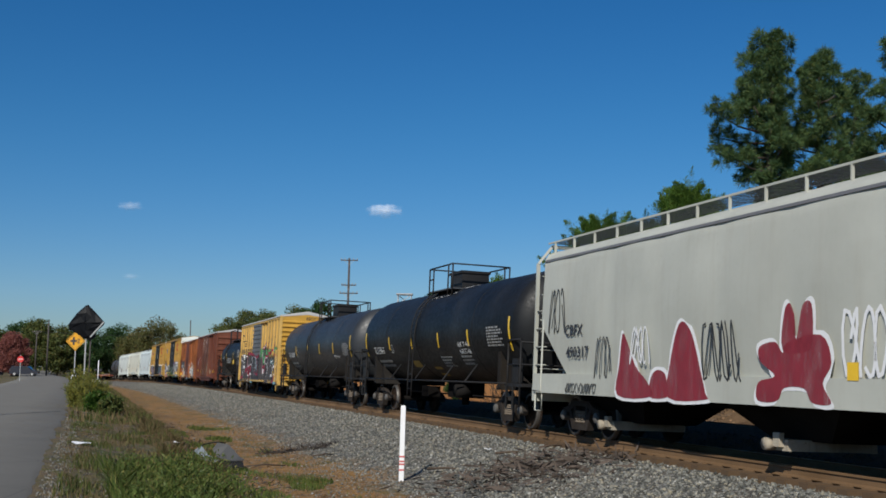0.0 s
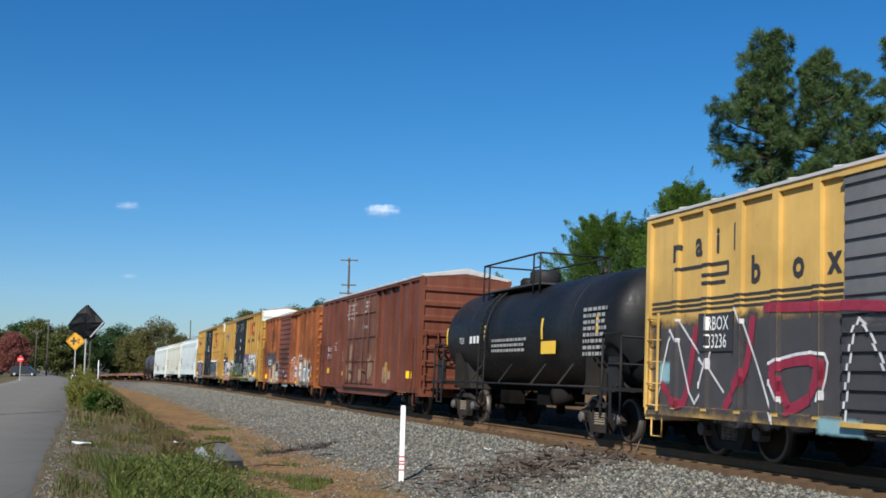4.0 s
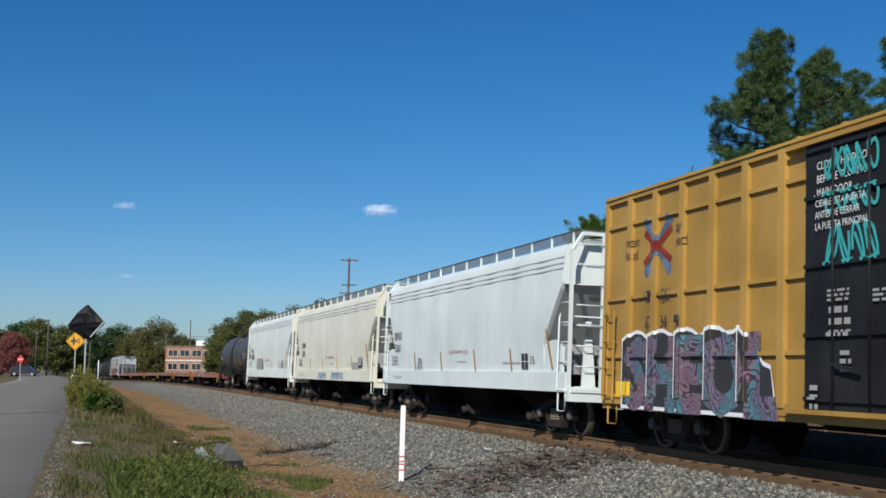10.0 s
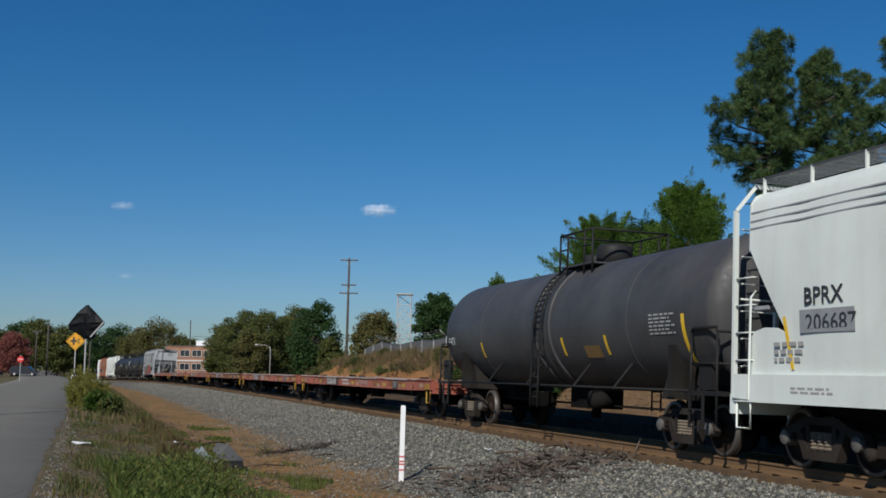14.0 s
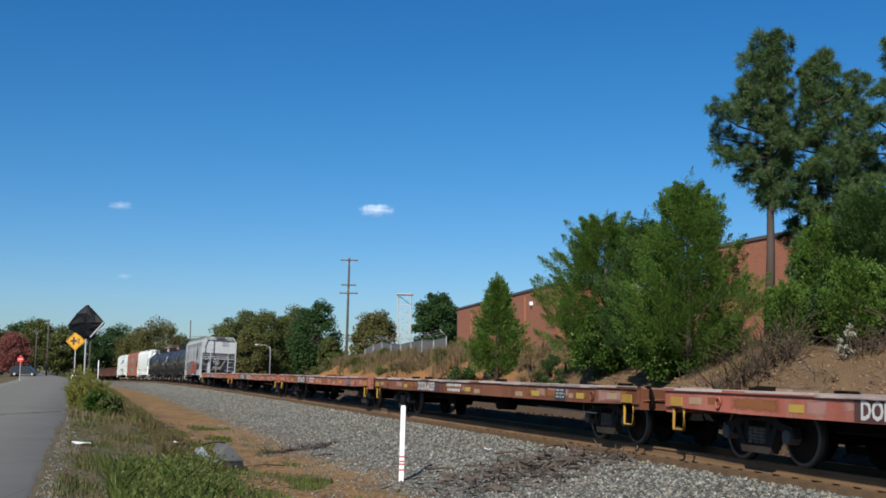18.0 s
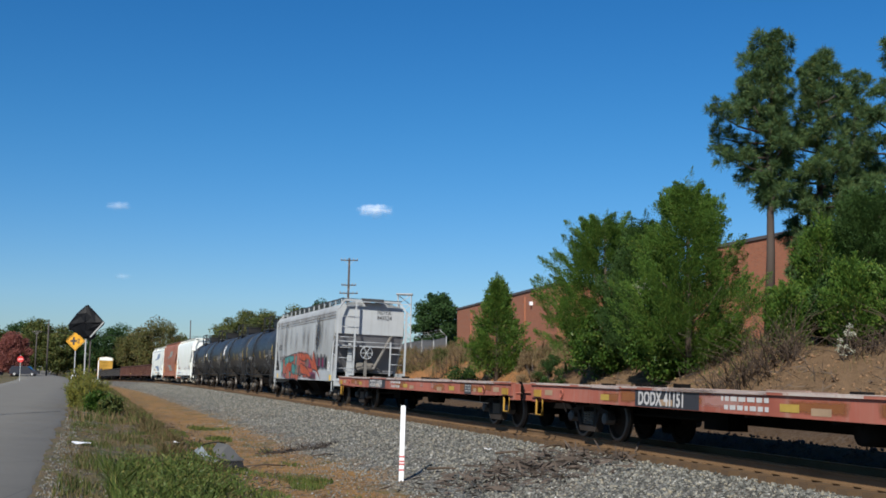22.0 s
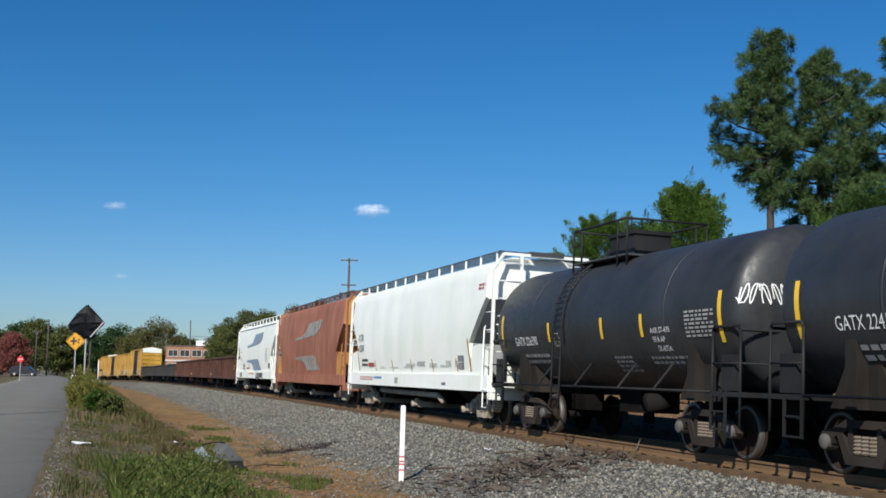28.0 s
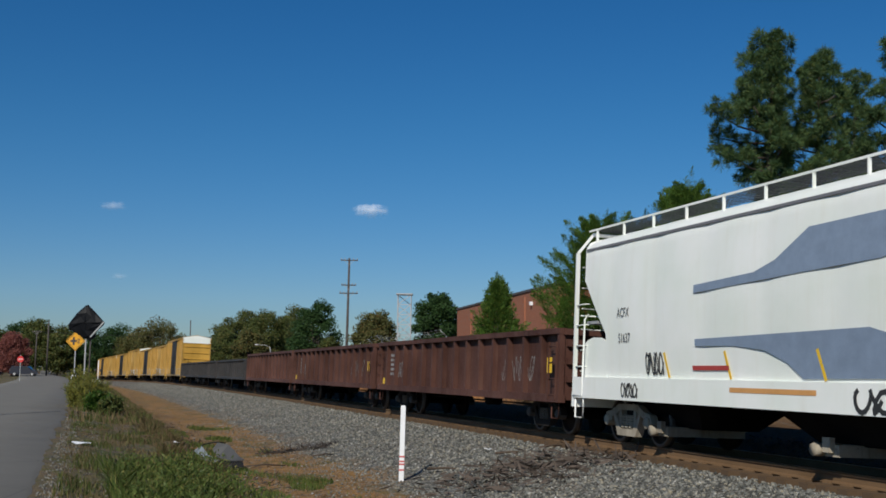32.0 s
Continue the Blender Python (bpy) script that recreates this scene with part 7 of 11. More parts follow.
# one fat sprayed word: white halo, black ground, lined letters
M_ZEB = zebra("lined_purple_spray", [(0.17, 0.14, 0.20), (0.13, 0.14, 0.21), (0.05, 0.25, 0.28), (0.21, 0.14, 0.19)], (0.06, 0.025, 0.045))
rnd = random.Random(5)
def lined_letters():
    """The same hand at the other end: lined letters on a black ground with a dripping white halo."""
    for x0, x1, n, seed in ((2.95, 7.25, 5, 92), (7.65, 9.1, 1, 93)):
        for nm, grow, m in (("sprayed_halo", 0.08, M_WHS), ("sprayed_shadow", 0.0, M_KS)):
            k = int((x1 - x0) / 0.24)
            top = [(x0 + (x1 - x0) * i / k, 2.0 + 0.13 * abs(math.sin(0.8 * i + seed)) - 0.05 * (i % 5 == 0)) for i in range(k + 1)]
            sprayed(b9, nm, [(x0 - grow, 0.72), (x1 + grow, 0.66)] + [(x, z + grow) for x, z in reversed(top)], m, -1.52, 0.0, False)
        sprayed_piece(b9, x0 + 0.05, x1 - 0.05, 0.70, 2.05, n, seed, [M_ZEB], M_KS, None, None, 0.185, [4, 3, 5, 2, 0][:n] if n > 1 else [5], 0.0, 0.02)
    for k in range(9):
        x = 3.3 + 0.62 * k
        sprayed(b9, "sprayed_halo", [(x, 2.16), (x + 0.1, 2.14), (x + 0.12, 2.28), (x + 0.02, 2.3)], M_WHS, -1.52)
    teal = sprayed_on("teal_tag_paint", (0.04, 0.36, 0.36), 0.2)
    for z, h, k in ((4.25, 0.4, 5), (3.75, 0.3, 5), (3.0, 0.55, 4)):
        scrawl(b9, -1.95, z, 1.15, h, teal, -1.52, 95 + int(z * 4), k, 0.026)
    for xx in (-2.2, 0.3):
        for k, line in enumerate(("CIERRE ESTA PUERTA", "ANTES DE CERRAR", "LA PUERTA PRINCIPAL") if xx < 0 else ("CIERRE Y PONGA", "SEGURO EN AMBAS", "PUERTAS")):
            words("door_notice", line, 0.15, M_LETTER_W, b9, xx, -1.60, 3.86 - 0.17 * k, stretch=0.8)
    for x, z, w, h in ((-1.9, 2.6, 0.5, 0.2), (-0.9, 2.55, 0.4, 0.2), (0.5, 2.6, 0.4, 0.3), (1.7, 2.6, 0.5, 0.3), (-1.6, 1.7, 0.25, 0.35), (1.0, 1.8, 0.4, 0.25), (2.0, 1.4, 0.35, 0.6), (-2.3, 1.2, 0.2, 0.4)):
        fine_print(b9, x, z, w, h, 3, M_PRINT, -1.52, int(x * 10 + z * 100))
    patch("notice_plate", 5.6, 6.2, 1.2, 1.36, M_OCHRE, b9, -1.52)


lined_letters()
for nm, grow, y, m in (("sprayed_halo", 0.07, -1.584, M_WHS), ("sprayed_shadow", 0.0, -1.588, M_KS)):
    top = [(-8.5 + 0.22 * i, 2.02 + 0.16 * abs(math.sin(0.72 * i)) - (0.0 if i < 20 else 0.16 * (i - 19))) for i in range(24)]
    poly = [(-8.5 - grow, 0.80 - grow), (-3.3 + grow, 0.80 - grow)] + [(x, z + grow) for x, z in reversed(top)]
    sprayed(b9, nm, poly, m, y, 0.0, False)
words("sprayed_word", "SHEOL", 1.72, M_ZEB, b9, -8.36, -1.594, 0.82, stretch=0.98, thick=0.11)["kind"] = "stuff"
scrawl(b9, 0.62, 2.95, 1.05, 0.6, M_WHS, -1.592, 63, 4, 0.026)
drape(b9)

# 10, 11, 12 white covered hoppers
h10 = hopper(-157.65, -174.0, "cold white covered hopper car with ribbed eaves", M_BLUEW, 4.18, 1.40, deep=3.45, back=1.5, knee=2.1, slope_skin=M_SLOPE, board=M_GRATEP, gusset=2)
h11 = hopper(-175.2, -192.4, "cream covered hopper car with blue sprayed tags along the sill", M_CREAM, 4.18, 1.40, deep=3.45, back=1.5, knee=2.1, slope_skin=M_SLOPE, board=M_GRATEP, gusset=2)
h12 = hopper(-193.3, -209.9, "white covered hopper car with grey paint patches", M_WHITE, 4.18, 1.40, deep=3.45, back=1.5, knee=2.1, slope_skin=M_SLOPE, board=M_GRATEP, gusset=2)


M_FAINT = plain("faded_grey_stencil", (0.34, 0.33, 0.32), 0.6, 0, 0.2)
M_OSTRIP = plain("worn_orange_reflector", (0.42, 0.20, 0.05), 0.5, 0, 0.2)


def white_hopper_marks(car, num, n, sill_tags, ink):
    words("car_number", "BPRX", 0.36, ink, car, -6.75 if n == 1 else -6.3, -1.565, 2.46, stretch=1.1, thick=0.005)
    words("car_number", num, 0.36, ink, car, -6.7 if n == 1 else -6.26, -1.563, 2.06, stretch=1.1, thick=0.005)
    fine_print(car, -7.1, 1.85, 0.8, 0.35, 3, ink if n == 2 else M_FAINT, -1.552, 40 + n)
    fine_print(car, 0.2, 1.68, 1.1, 0.05, 1, M_FAINT, -1.545, 41 + n)
    fine_print(car, 4.0, 1.63, 1.2, 0.05, 1, M_FAINT, -1.545, 42 + n)
    fine_print(car, -6.6, 1.2, 1.2, 0.12, 2, M_FAINT, -1.585, 43 + n)
    for x in (-4.0, -1.15, 1.95, 4.75):
        sh = Sh().bar((x - 0.14, -1.546, 1.42), (x - 0.26, -1.56, 2.0), 0.08, 0.006, (0, 1, 0))
        part("reflector_strip", sh, M_REFLECT if n != 1 else M_OSTRIP, car)


M_RED_INK = plain("red_stencil_paint", (0.4, 0.05, 0.04), 0.6)
M_BLUES = plain("blue_spray_paint", (0.10, 0.26, 0.50), 0.6, 0, 0.2)
white_hopper_marks(h10, "5361", 1, False, M_DKGREY)
for car in (h10, h12):
    words("slogan", "DO NOT HAMMER ON CAR", 0.14, M_RED_INK, car, -0.53, -1.566, 1.92, stretch=0.95)
white_hopper_marks(h11, "5575", 2, True, M_LETTER_K)
words("slogan", "DO NOT HAMMER ON CAR", 0.14, M_RED_INK, h11, -0.53, -1.566, 1.92, stretch=0.95)
for k in range(3):
    scrawl(h11, -2.0 + 0.62 * k, 1.03, 0.6, 0.28, M_BLUES, -1.588, 70 + k, 4, 0.011)
for k in range(4):
    scrawl(h11, 0.9 + 0.6 * k, 1.02, 0.65, 0.3, M_BLUES, -1.588, 75 + k, 4, 0.011)
patch("stencil_panel", 5.75, 6.4, 1.5, 1.92, M_LETTER_K, h11, -1.572)
fine_print(h11, 5.8, 1.84, 0.55, 0.32, 3, M_LETTER_W, -1.576, 46)
patch("paint_patch", 4.7, 5.75, 1.42, 1.72, M_FAINT, h11, -1.570)
white_hopper_marks(h12, "206687", 3, False, M_LETTER_K)
M_GPATCH = plain("grey_cover_paint", (0.27, 0.28, 0.29), 0.6)
M_GPATCH2 = plain("pale_grey_cover_paint", (0.52, 0.53, 0.53), 0.6)
patch("paint_patch", -6.4, -5.1, 2.04, 2.38, M_GPATCH, h12, -1.560)
patch("paint_patch", -3.6, -1.4, 1.40, 2.1, M_GPATCH, h12, -1.574, "", -0.15)
patch("paint_patch", 5.2, 6.8, 1.5, 1.95, M_GPATCH2, h12, -1.572)
patch("paint_patch", 4.2, 4.9, 1.55, 1.8, M_GPATCH2, h12, -1.572)
for car, fx, m in ((h10, 8.48, M_OSTRIP), (h11, 8.6, M_OSTRIP), (h12, 8.3, M_REFLECT)):
    part("reflector_strip", Sh().bar((fx - 1.62, -1.546, 2.42), (fx - 1.25, -1.56, 1.47), 0.09, 0.006, (0, 1, 0)), m, car)
part("reflector_strip", Sh().bar((-6.8, -1.546, 2.3), (-6.62, -1.56, 1.5), 0.08, 0.006, (0, 1, 0)), M_REFLECT, h12)
for car in (h10, h12):
    patch("stencil_panel", 5.3, 5.72, 1.48, 1.86, M_LETTER_K, car, -1.572)
    patch("stencil_panel", 5.3, 5.72, 1.66, 1.675, M_LETTER_W, car, -1.576)
    patch("stencil_panel", 5.5, 5.52, 1.48, 1.86, M_LETTER_W, car, -1.576)
    fine_print(car, 5.85, 1.76, 0.3, 0.2, 3, M_FAINT, -1.572, 48)
scrawl(h10, -3.9, 1.45, 0.5, 0.36, M_KS, -1.565, 81, 3, 0.012)

for car in (h10, h11, h12):
    hug(car, 1.40, 4.18, 0.06)

# 13 grey tank car
t13 = tank_car(-210.4, -226.4, "dull grey tank car with yellow reflector strips and a round dome", M_GREYT, 1.48, 2.56, 0.75, 1.0, "round", inset=0.02, e=0.5)
words("car_number", "GATX", 0.3, M_LETTER_W, t13, -7.3, -1.44, 2.18, stretch=0.8)
for x in (-4.41, 1.11, 3.37):
    tank_strip(t13, x, 1.8, 2.2)
tank_strip(t13, 6.7, 1.6, 2.5)
fine_print(t13, 5.4, 2.5, 1.0, 0.42, 6, M_PRINT, -1.495, 51)
patch("placard", 2.2, 3.0, 1.75, 2.0, plain("brown_placard", (0.22, 0.13, 0.04), 0.6), t13, -1.48)
for x in (-0.45, 0.45):
    part("jacket_band", Sh().lathe([(1.48, x - 0.06), (1.53, x - 0.05), (1.53, x + 0.05), (1.48, x + 0.06)], 40, Matrix.Translation((0, 0, 2.56)) @ Matrix.Rotation(radians(-90), 4, "Z")), M_GREYT, t13)

wrap(t13, 1.48, 2.56)

# 14 to 19 flat cars
M_NGROUND = plain("dark_maroon_number_ground", (0.07, 0.03, 0.025), 0.7, 0, 0.4)
M_FLETTER = plain("worn_white_letters", (0.5, 0.48, 0.46), 0.7, 0, 0.3)
M_RUSTM, M_PINKM = mist("orange_rust_bloom", (0.27, 0.10, 0.03), 0.8, 4.0), mist("pale_pink_faded_paint", (0.45, 0.24, 0.20), 0.7, 4.0)
M_PALEM = mist("scraped_pale_primer", (0.50, 0.40, 0.36), 0.85, 4.0)
FLATS = [(-227.0, -249.0, 0), (-250.3, -270.9, 1), (-272.0, -292.9, 2), (-294.0, -314.0, 3), (-315.4, -336.0, 4), (-337.3, -357.5, 5)]
for i, (a, b, k) in enumerate(FLATS):
    f = flat_car(a, b, ["faded red flat car with weathered timber deck", "rusty red flat car with an empty timber deck"][i % 2], M_FLAT2 if i in (2,) else M_FLAT, M_BOARD, 1.14, 10 + i)
    num = ["41058", "41153", "41253", "41123", "41151", "41059"][i]
    patch("number_panel", -4.85, -2.42, 0.79, 1.09, M_LETTER_K if i >= 3 else M_NGROUND, f, -1.5545)
    words("car_number", "DODX " + num, 0.36, M_FLETTER, f, -4.72, -1.557, 0.83, stretch=0.86, thick=0.012)
    fine_print(f, -1.7, 0.98, 1.4, 0.14, 1, M_FLETTER, -1.557, 190 + i)
    fine_print(f, -1.6, 0.84, 1.3, 0.14, 1, M_FLETTER, -1.557, 195 + i)
    for x, w in ((-6.4, 0.4), (0.0, 0.5), (5.0, 0.5), (7.6, 0.4)):
        patch("reflector_patch", x, x + w, 0.86, 0.98, M_OCHRE, f, -1.5575)
    rng_ = random.Random(700 + i)
    for k in range(14):
        x, w = rng_.uniform(-9.6, 9.0), rng_.uniform(0.3, 1.6)
        patch("paint_blotch", x, x + w, 0.80 + rng_.uniform(0, 0.1), 1.02 + rng_.uniform(0, 0.1), (M_RUSTM, M_PINKM, M_RUSTM)[k % 3], f, -1.5535 - 0.0001 * k)
    for k in range(5):
        x = rng_.uniform(-9.5, 6.0)
        part("worn_patch", Sh().box(x, x + rng_.uniform(1.5, 4.0), -1.596, -1.552, 1.09, 1.160), M_PALEM, f, "top edge scraped to pale primer")
    patch("stencil_panel", 6.42, 7.02, 0.79, 1.07, M_LETTER_K, f, -1.5545)
    patch("notice_plate", 7.2, 7.45, 0.86, 0.96, M_FADED, f, -1.5575)
    fine_print(f, 6.48, 1.0, 0.5, 0.22, 3, M_PRINT, -1.557, 95 + i)

# 20 grimy white hopper with graffiti
M_SPR_T = sprayed_on("teal_spray_paint", (0.07, 0.27, 0.25), 0.55)
M_SPR_S = sprayed_on("salmon_spray_paint", (0.42, 0.13, 0.09), 0.55)
M_SPR_O = sprayed_on("orange_red_spray_paint", (0.45, 0.09, 0.035), 0.55)
M_SPR_G = sprayed_on("grey_brown_spray_paint", (0.22, 0.19, 0.17), 0.55)
h20 = hopper(-358.5, -374.65, "grimy white covered hopper car with red and teal graffiti", M_NDYX, 4.08, 1.36, end_skin=M_NDEND, gear=M_NDEND, style="ribbed", band=M_SPR_G, deep=3.05, back=1.35, knee=1.5, gusset=1)
words("car_number", "NDYX", 0.42, M_LETTER_K, h20, -6.75, -1.567, 2.46, stretch=0.8)
words("car_number", "843524", 0.42, M_LETTER_K, h20, -6.42, -1.56, 1.85, stretch=0.8)
words("car_number", "NDYX", 0.26, M_LETTER_K, h20, 7.66, 0.30, 3.92, stretch=0.85, turn=90)
words("car_number", "843524", 0.26, M_LETTER_K, h20, 7.66, 0.30, 3.68, stretch=0.85, turn=90)
def hopper_piece():
    """Teal and salmon letters that run into long orange-red blades, all with soft black edges."""
    grime, red = mist("brown_grime_mist", (0.16, 0.10, 0.085), 0.85), mist("faded_red_mist", (0.42, 0.09, 0.05), 0.9)
    mag, teal = mist("magenta_spray_mist", (0.24, 0.03, 0.09), 0.9), mist("teal_spray_mist", (0.06, 0.27, 0.26), 0.95, 8.0)
    for x0, x1, z0, z1, m in ((-5.6, -2.4, 0.96, 2.2, grime), (-2.9, 0.6, 0.96, 2.2, grime), (-0.3, 3.0, 0.96, 2.2, grime), (-0.6, 1.4, 1.5, 2.35, red), (0.8, 3.4, 1.0, 1.6, red), (2.2, 3.6, 1.45, 1.95, mag), (3.9, 6.2, 1.5, 2.0, mag), (-4.9, -3.6, 0.96, 1.5, mag), (-5.5, -4.7, 1.2, 1.9, teal), (2.2, 4.2, 0.96, 1.35, mag), (-2.6, -0.8, 0.96, 1.4, red)):
        sprayed_cloud(h20, x0, x1, z0, z1, m)
    letters = [(M_SPR_S, [(-5.0, 1.8), (-4.6, 2.0), (-3.3, 2.1), (-1.8, 2.2), (-1.0, 2.2), (-0.4, 2.2), (-0.4, 1.0), (-1.1, 0.97), (-1.6, 1.0), (-2.9, 0.97), (-4.0, 0.97), (-4.5, 1.2), (-5.0, 1.3)]), (M_SPR_O, [(-4.3, 1.7), (-2.9, 1.8), (-1.9, 1.9), (-2.6, 1.7), (-2.5, 1.2), (-2.7, 0.97), (-3.0, 1.2), (-3.2, 1.5), (-3.7, 1.5), (-3.9, 0.97), (-4.2, 1.2)]), (M_SPR_O, [(-1.3, 1.2), (-0.4, 1.2), (-0.4, 1.0), (-0.7, 1.1), (-1.0, 1.0), (-1.2, 1.0)])]
    letters += [(M_SPR_T, q) for q in ([(-4.5, 2.0), (-3.3, 2.1), (-3.3, 1.8), (-4.0, 1.7), (-4.1, 1.6), (-4.3, 1.6)], [(-3.2, 2.1), (-1.8, 2.1), (-1.8, 1.9), (-2.6, 1.8), (-2.9, 1.8)], [(-2.2, 1.7), (-1.8, 1.7), (-1.3, 1.5), (-1.5, 1.2), (-2.2, 1.3), (-2.3, 1.5)], [(-1.2, 2.1), (-0.9, 2.1), (-1.1, 1.6), (-1.4, 1.2), (-1.5, 1.3), (-1.3, 1.7)], [(-3.0, 1.3), (-2.5, 1.3), (-2.7, 0.97)], [(-4.1, 1.2), (-3.9, 1.2), (-4.0, 0.97)])]
    for k, (m, q) in enumerate(letters):
        sprayed(h20, "spray_outline", q, M_KSOFT, -1.52, 0.055, k == 0)
        sprayed(h20, "spray_letter", q, m, -1.52, 0.0, k == 0)
    sprayed_lines(h20, [[(-4.7, 1.9), (-4.4, 2.0), (-4.3, 1.8), (-4.7, 1.8)], [(-3.0, 1.5), (-2.6, 1.8), (-2.3, 1.4), (-1.9, 1.7)]], 0.02, M_KSOFT)
    blades_ = [[(-0.41, 2.2), (0.75, 2.19), (1.6, 1.9), (0.9, 1.86), (-0.1, 2.0)], [(0.92, 2.13), (2.11, 2.15), (3.16, 1.8), (3.36, 2.27), (3.85, 1.86), (4.5, 1.45), (5.2, 1.05), (4.26, 1.39), (3.17, 1.5), (2.43, 1.9), (1.14, 1.98)], [(0.3, 1.7), (1.8, 1.5), (3.0, 1.1), (1.6, 1.2), (0.4, 1.3)]]
    for m, g in ((M_KSOFT, 0.05), (M_SPR_O, 0.0)):
        for q in blades_:
            sprayed(h20, "spray_outline" if g else "spray_letter", q, m, -1.52, g)
    scrawl(h20, -1.4, 1.15, 0.9, 0.5, M_SPR_T, -1.52, 190, 4, 0.02)
    soot = mist("dark_soot_run", (0.075, 0.065, 0.06), 0.36, 2.2)
    rng_ = random.Random(55)
    for k in range(20):
        x, w = rng_.uniform(-7.0, 3.0) if k < 8 else rng_.uniform(3.0, 6.5), rng_.uniform(0.15, 0.9)
        sprayed_cloud(h20, x, x + w, rng_.uniform(1.4, 2.6), rng_.uniform(3.6, 4.1), soot, "soot_run")
    for x in (-6.9, -3.6, -0.4, 2.6, 5.2):
        sprayed_cloud(h20, x, x + 3.4, 3.68, 4.02, soot, "soot_run")
    for x in (4.3, 5.1, 5.9):
        sprayed_cloud(h20, x, x + 0.45, 1.5, 2.15, M_MISTK)
    scrawl(h20, 3.0, 0.98, 1.0, 0.26, M_KS, -1.588, 172, 6, 0.016)
    for k, o in enumerate(o for o in sorted(h20.children, key=lambda q: MADE.get(q.name, 0)) if o.name.split(".")[0] in FLAT_MARKS + ("spray_letter",)):
        if o.name.split(".")[0] not in ("car_number", "reflector_patch"):
            o.location.y = (-0.068 if o.data.vertices[0].co.y > -1.55 else 0.0) - 0.0006 * k


hopper_piece()
patch("reflector_patch", 7.1, 7.62, 0.96, 1.2, M_REFLECT, h20, -1.585)
patch("reflector_patch", -6.9, -6.5, 0.98, 1.2, M_REFLECT, h20, -1.585)
sh = Sh()
for a, b in (((6.6, 1.38), (7.0, 1.38)), ((7.0, 1.38), (6.98, 1.75)), ((6.98, 1.75), (6.6, 1.75)), ((6.6, 1.75), (6.6, 1.38)), ((6.6, 1.56), (7.0, 1.56)), ((6.8, 1.38), (6.8, 1.75))):
    sh.bar((a[0], -1.566, a[1]), (b[0], -1.566, b[1]), 0.035, 0.004, (0, 1, 0))
part("stencil_frame", sh, M_LETTER_W, h20)

# 21 to 24 short black tank cars
SHORT_TANKS = []
for i in range(4):
    f = -375.6 - 12.85 * i
    SHORT_TANKS.append(None)
    t = tank_car(f, f - 12.15, "short black tank car with white numbers and yellow reflectors", M_BLACK2, 1.50, 2.56, -0.6, 1.5, "box", inset=-0.03, e=0.5)
    SHORT_TANKS[-1] = t
    words("car_number", "GATX " + ["226634", "226609", "224175", "226590"][i], 0.30, M_LETTER_W, t, -4.4, -1.45, 2.06, stretch=0.80)
    for x in (-2.2, 0.65, 2.45):
        tank_strip(t, x, 2.12, 2.56, 1.50, 2.56)
    for x in (-5.27, 5.35):
        tank_strip(t, x, 1.96, 2.84, 1.50, 2.56)
    words("stencil_letters", "AAR ST-470", 0.15, M_LETTER_W, t, 2.8, -1.475, 2.18)
    words("stencil_letters", "FRA AP", 0.15, M_LETTER_W, t, 2.85, -1.445, 2.01)
    words("stencil_letters", "SR-875A", 0.15, M_LETTER_W, t, 2.95, -1.40, 1.84)
    boxed(t, -1.9, 2.02, 0.24, 0.28, -1.44)
    head_words(t, "GATX", 0.2, -0.42, 2.86, 1.50, 2.56, 6.105, 0.5)
    head_words(t, "CAPY", 0.11, -0.38, 2.7, 1.50, 2.56, 6.105, 0.5)
    head_words(t, "CAPY", 0.11, -0.38, 2.56, 1.50, 2.56, 6.105, 0.5)
    fine_print(t, 4.15, 2.5, 1.05, 0.5, 7, M_PRINT, -1.514, 100 + i)
    fine_print(t, -4.0, 1.78, 1.6, 0.28, 2, M_PRINT, -1.29, 110 + i)
    fine_print(t, 0.9, 1.72, 1.0, 0.34, 4, M_PRINT, -1.27, 120 + i)
    fine_print(t, 2.5, 1.7, 1.5, 0.18, 2, M_PRINT, -1.27, 125 + i)
    if i == 3:
        head_tag(t, -1.42, 2.60, 1.0, 0.34, 1.50, 2.56, 6.105, 0.5, 131, 6, 0.010)
    if i == 1:
        scrawl(t, -5.9, 2.55, 0.9, 0.7, M_WHS, -1.46, 132, 4, 0.045)
    if i == 2:
        scrawl(t, 2.6, 1.95, 0.9, 0.5, M_PRINT, -1.47, 133, 5, 0.02)

for t in SHORT_TANKS:
    wrap(t, 1.50, 2.56)

# 25, 26, 27 covered hoppers
h25 = hopper(-426.2, -443.1, "bright white covered hopper car with black numbers", M_BRIGHT, 4.20, 1.30, style="smooth", slope_skin=M_SLOPE, deep=3.4, back=1.75, knee=2.2, gusset=2, dusty=True, belly_pipe=True, bulge=0.10)
words("car_number", "ACFX", 0.38, M_LETTER_K, h25, -6.65, -1.566, 2.52, stretch=0.85)
words("car_number", "42540", 0.38, M_LETTER_K, h25, -6.57, -1.566, 2.12, stretch=0.85)
fine_print(h25, -6.1, 1.75, 1.0, 0.34, 2, M_LETTER_K, -1.545, 141)
patch("placard", -5.1, -4.2, 1.56, 1.70, M_RED_INK, h25, -1.555)
for x in (-3.9, -1.5, 0.9, 3.3, 5.7):
    part("reflector_strip", Sh().bar((x, -1.546, 1.4), (x - 0.16, -1.56, 1.78), 0.06, 0.006, (0, 1, 0)), M_OSTRIP, h25)
patch("stencil_panel", 5.75, 6.25, 1.48, 1.86, M_DKGREY, h25, -1.562)
patch("stencil_panel", 5.75, 6.25, 1.66, 1.675, M_BRIGHT, h25, -1.564)
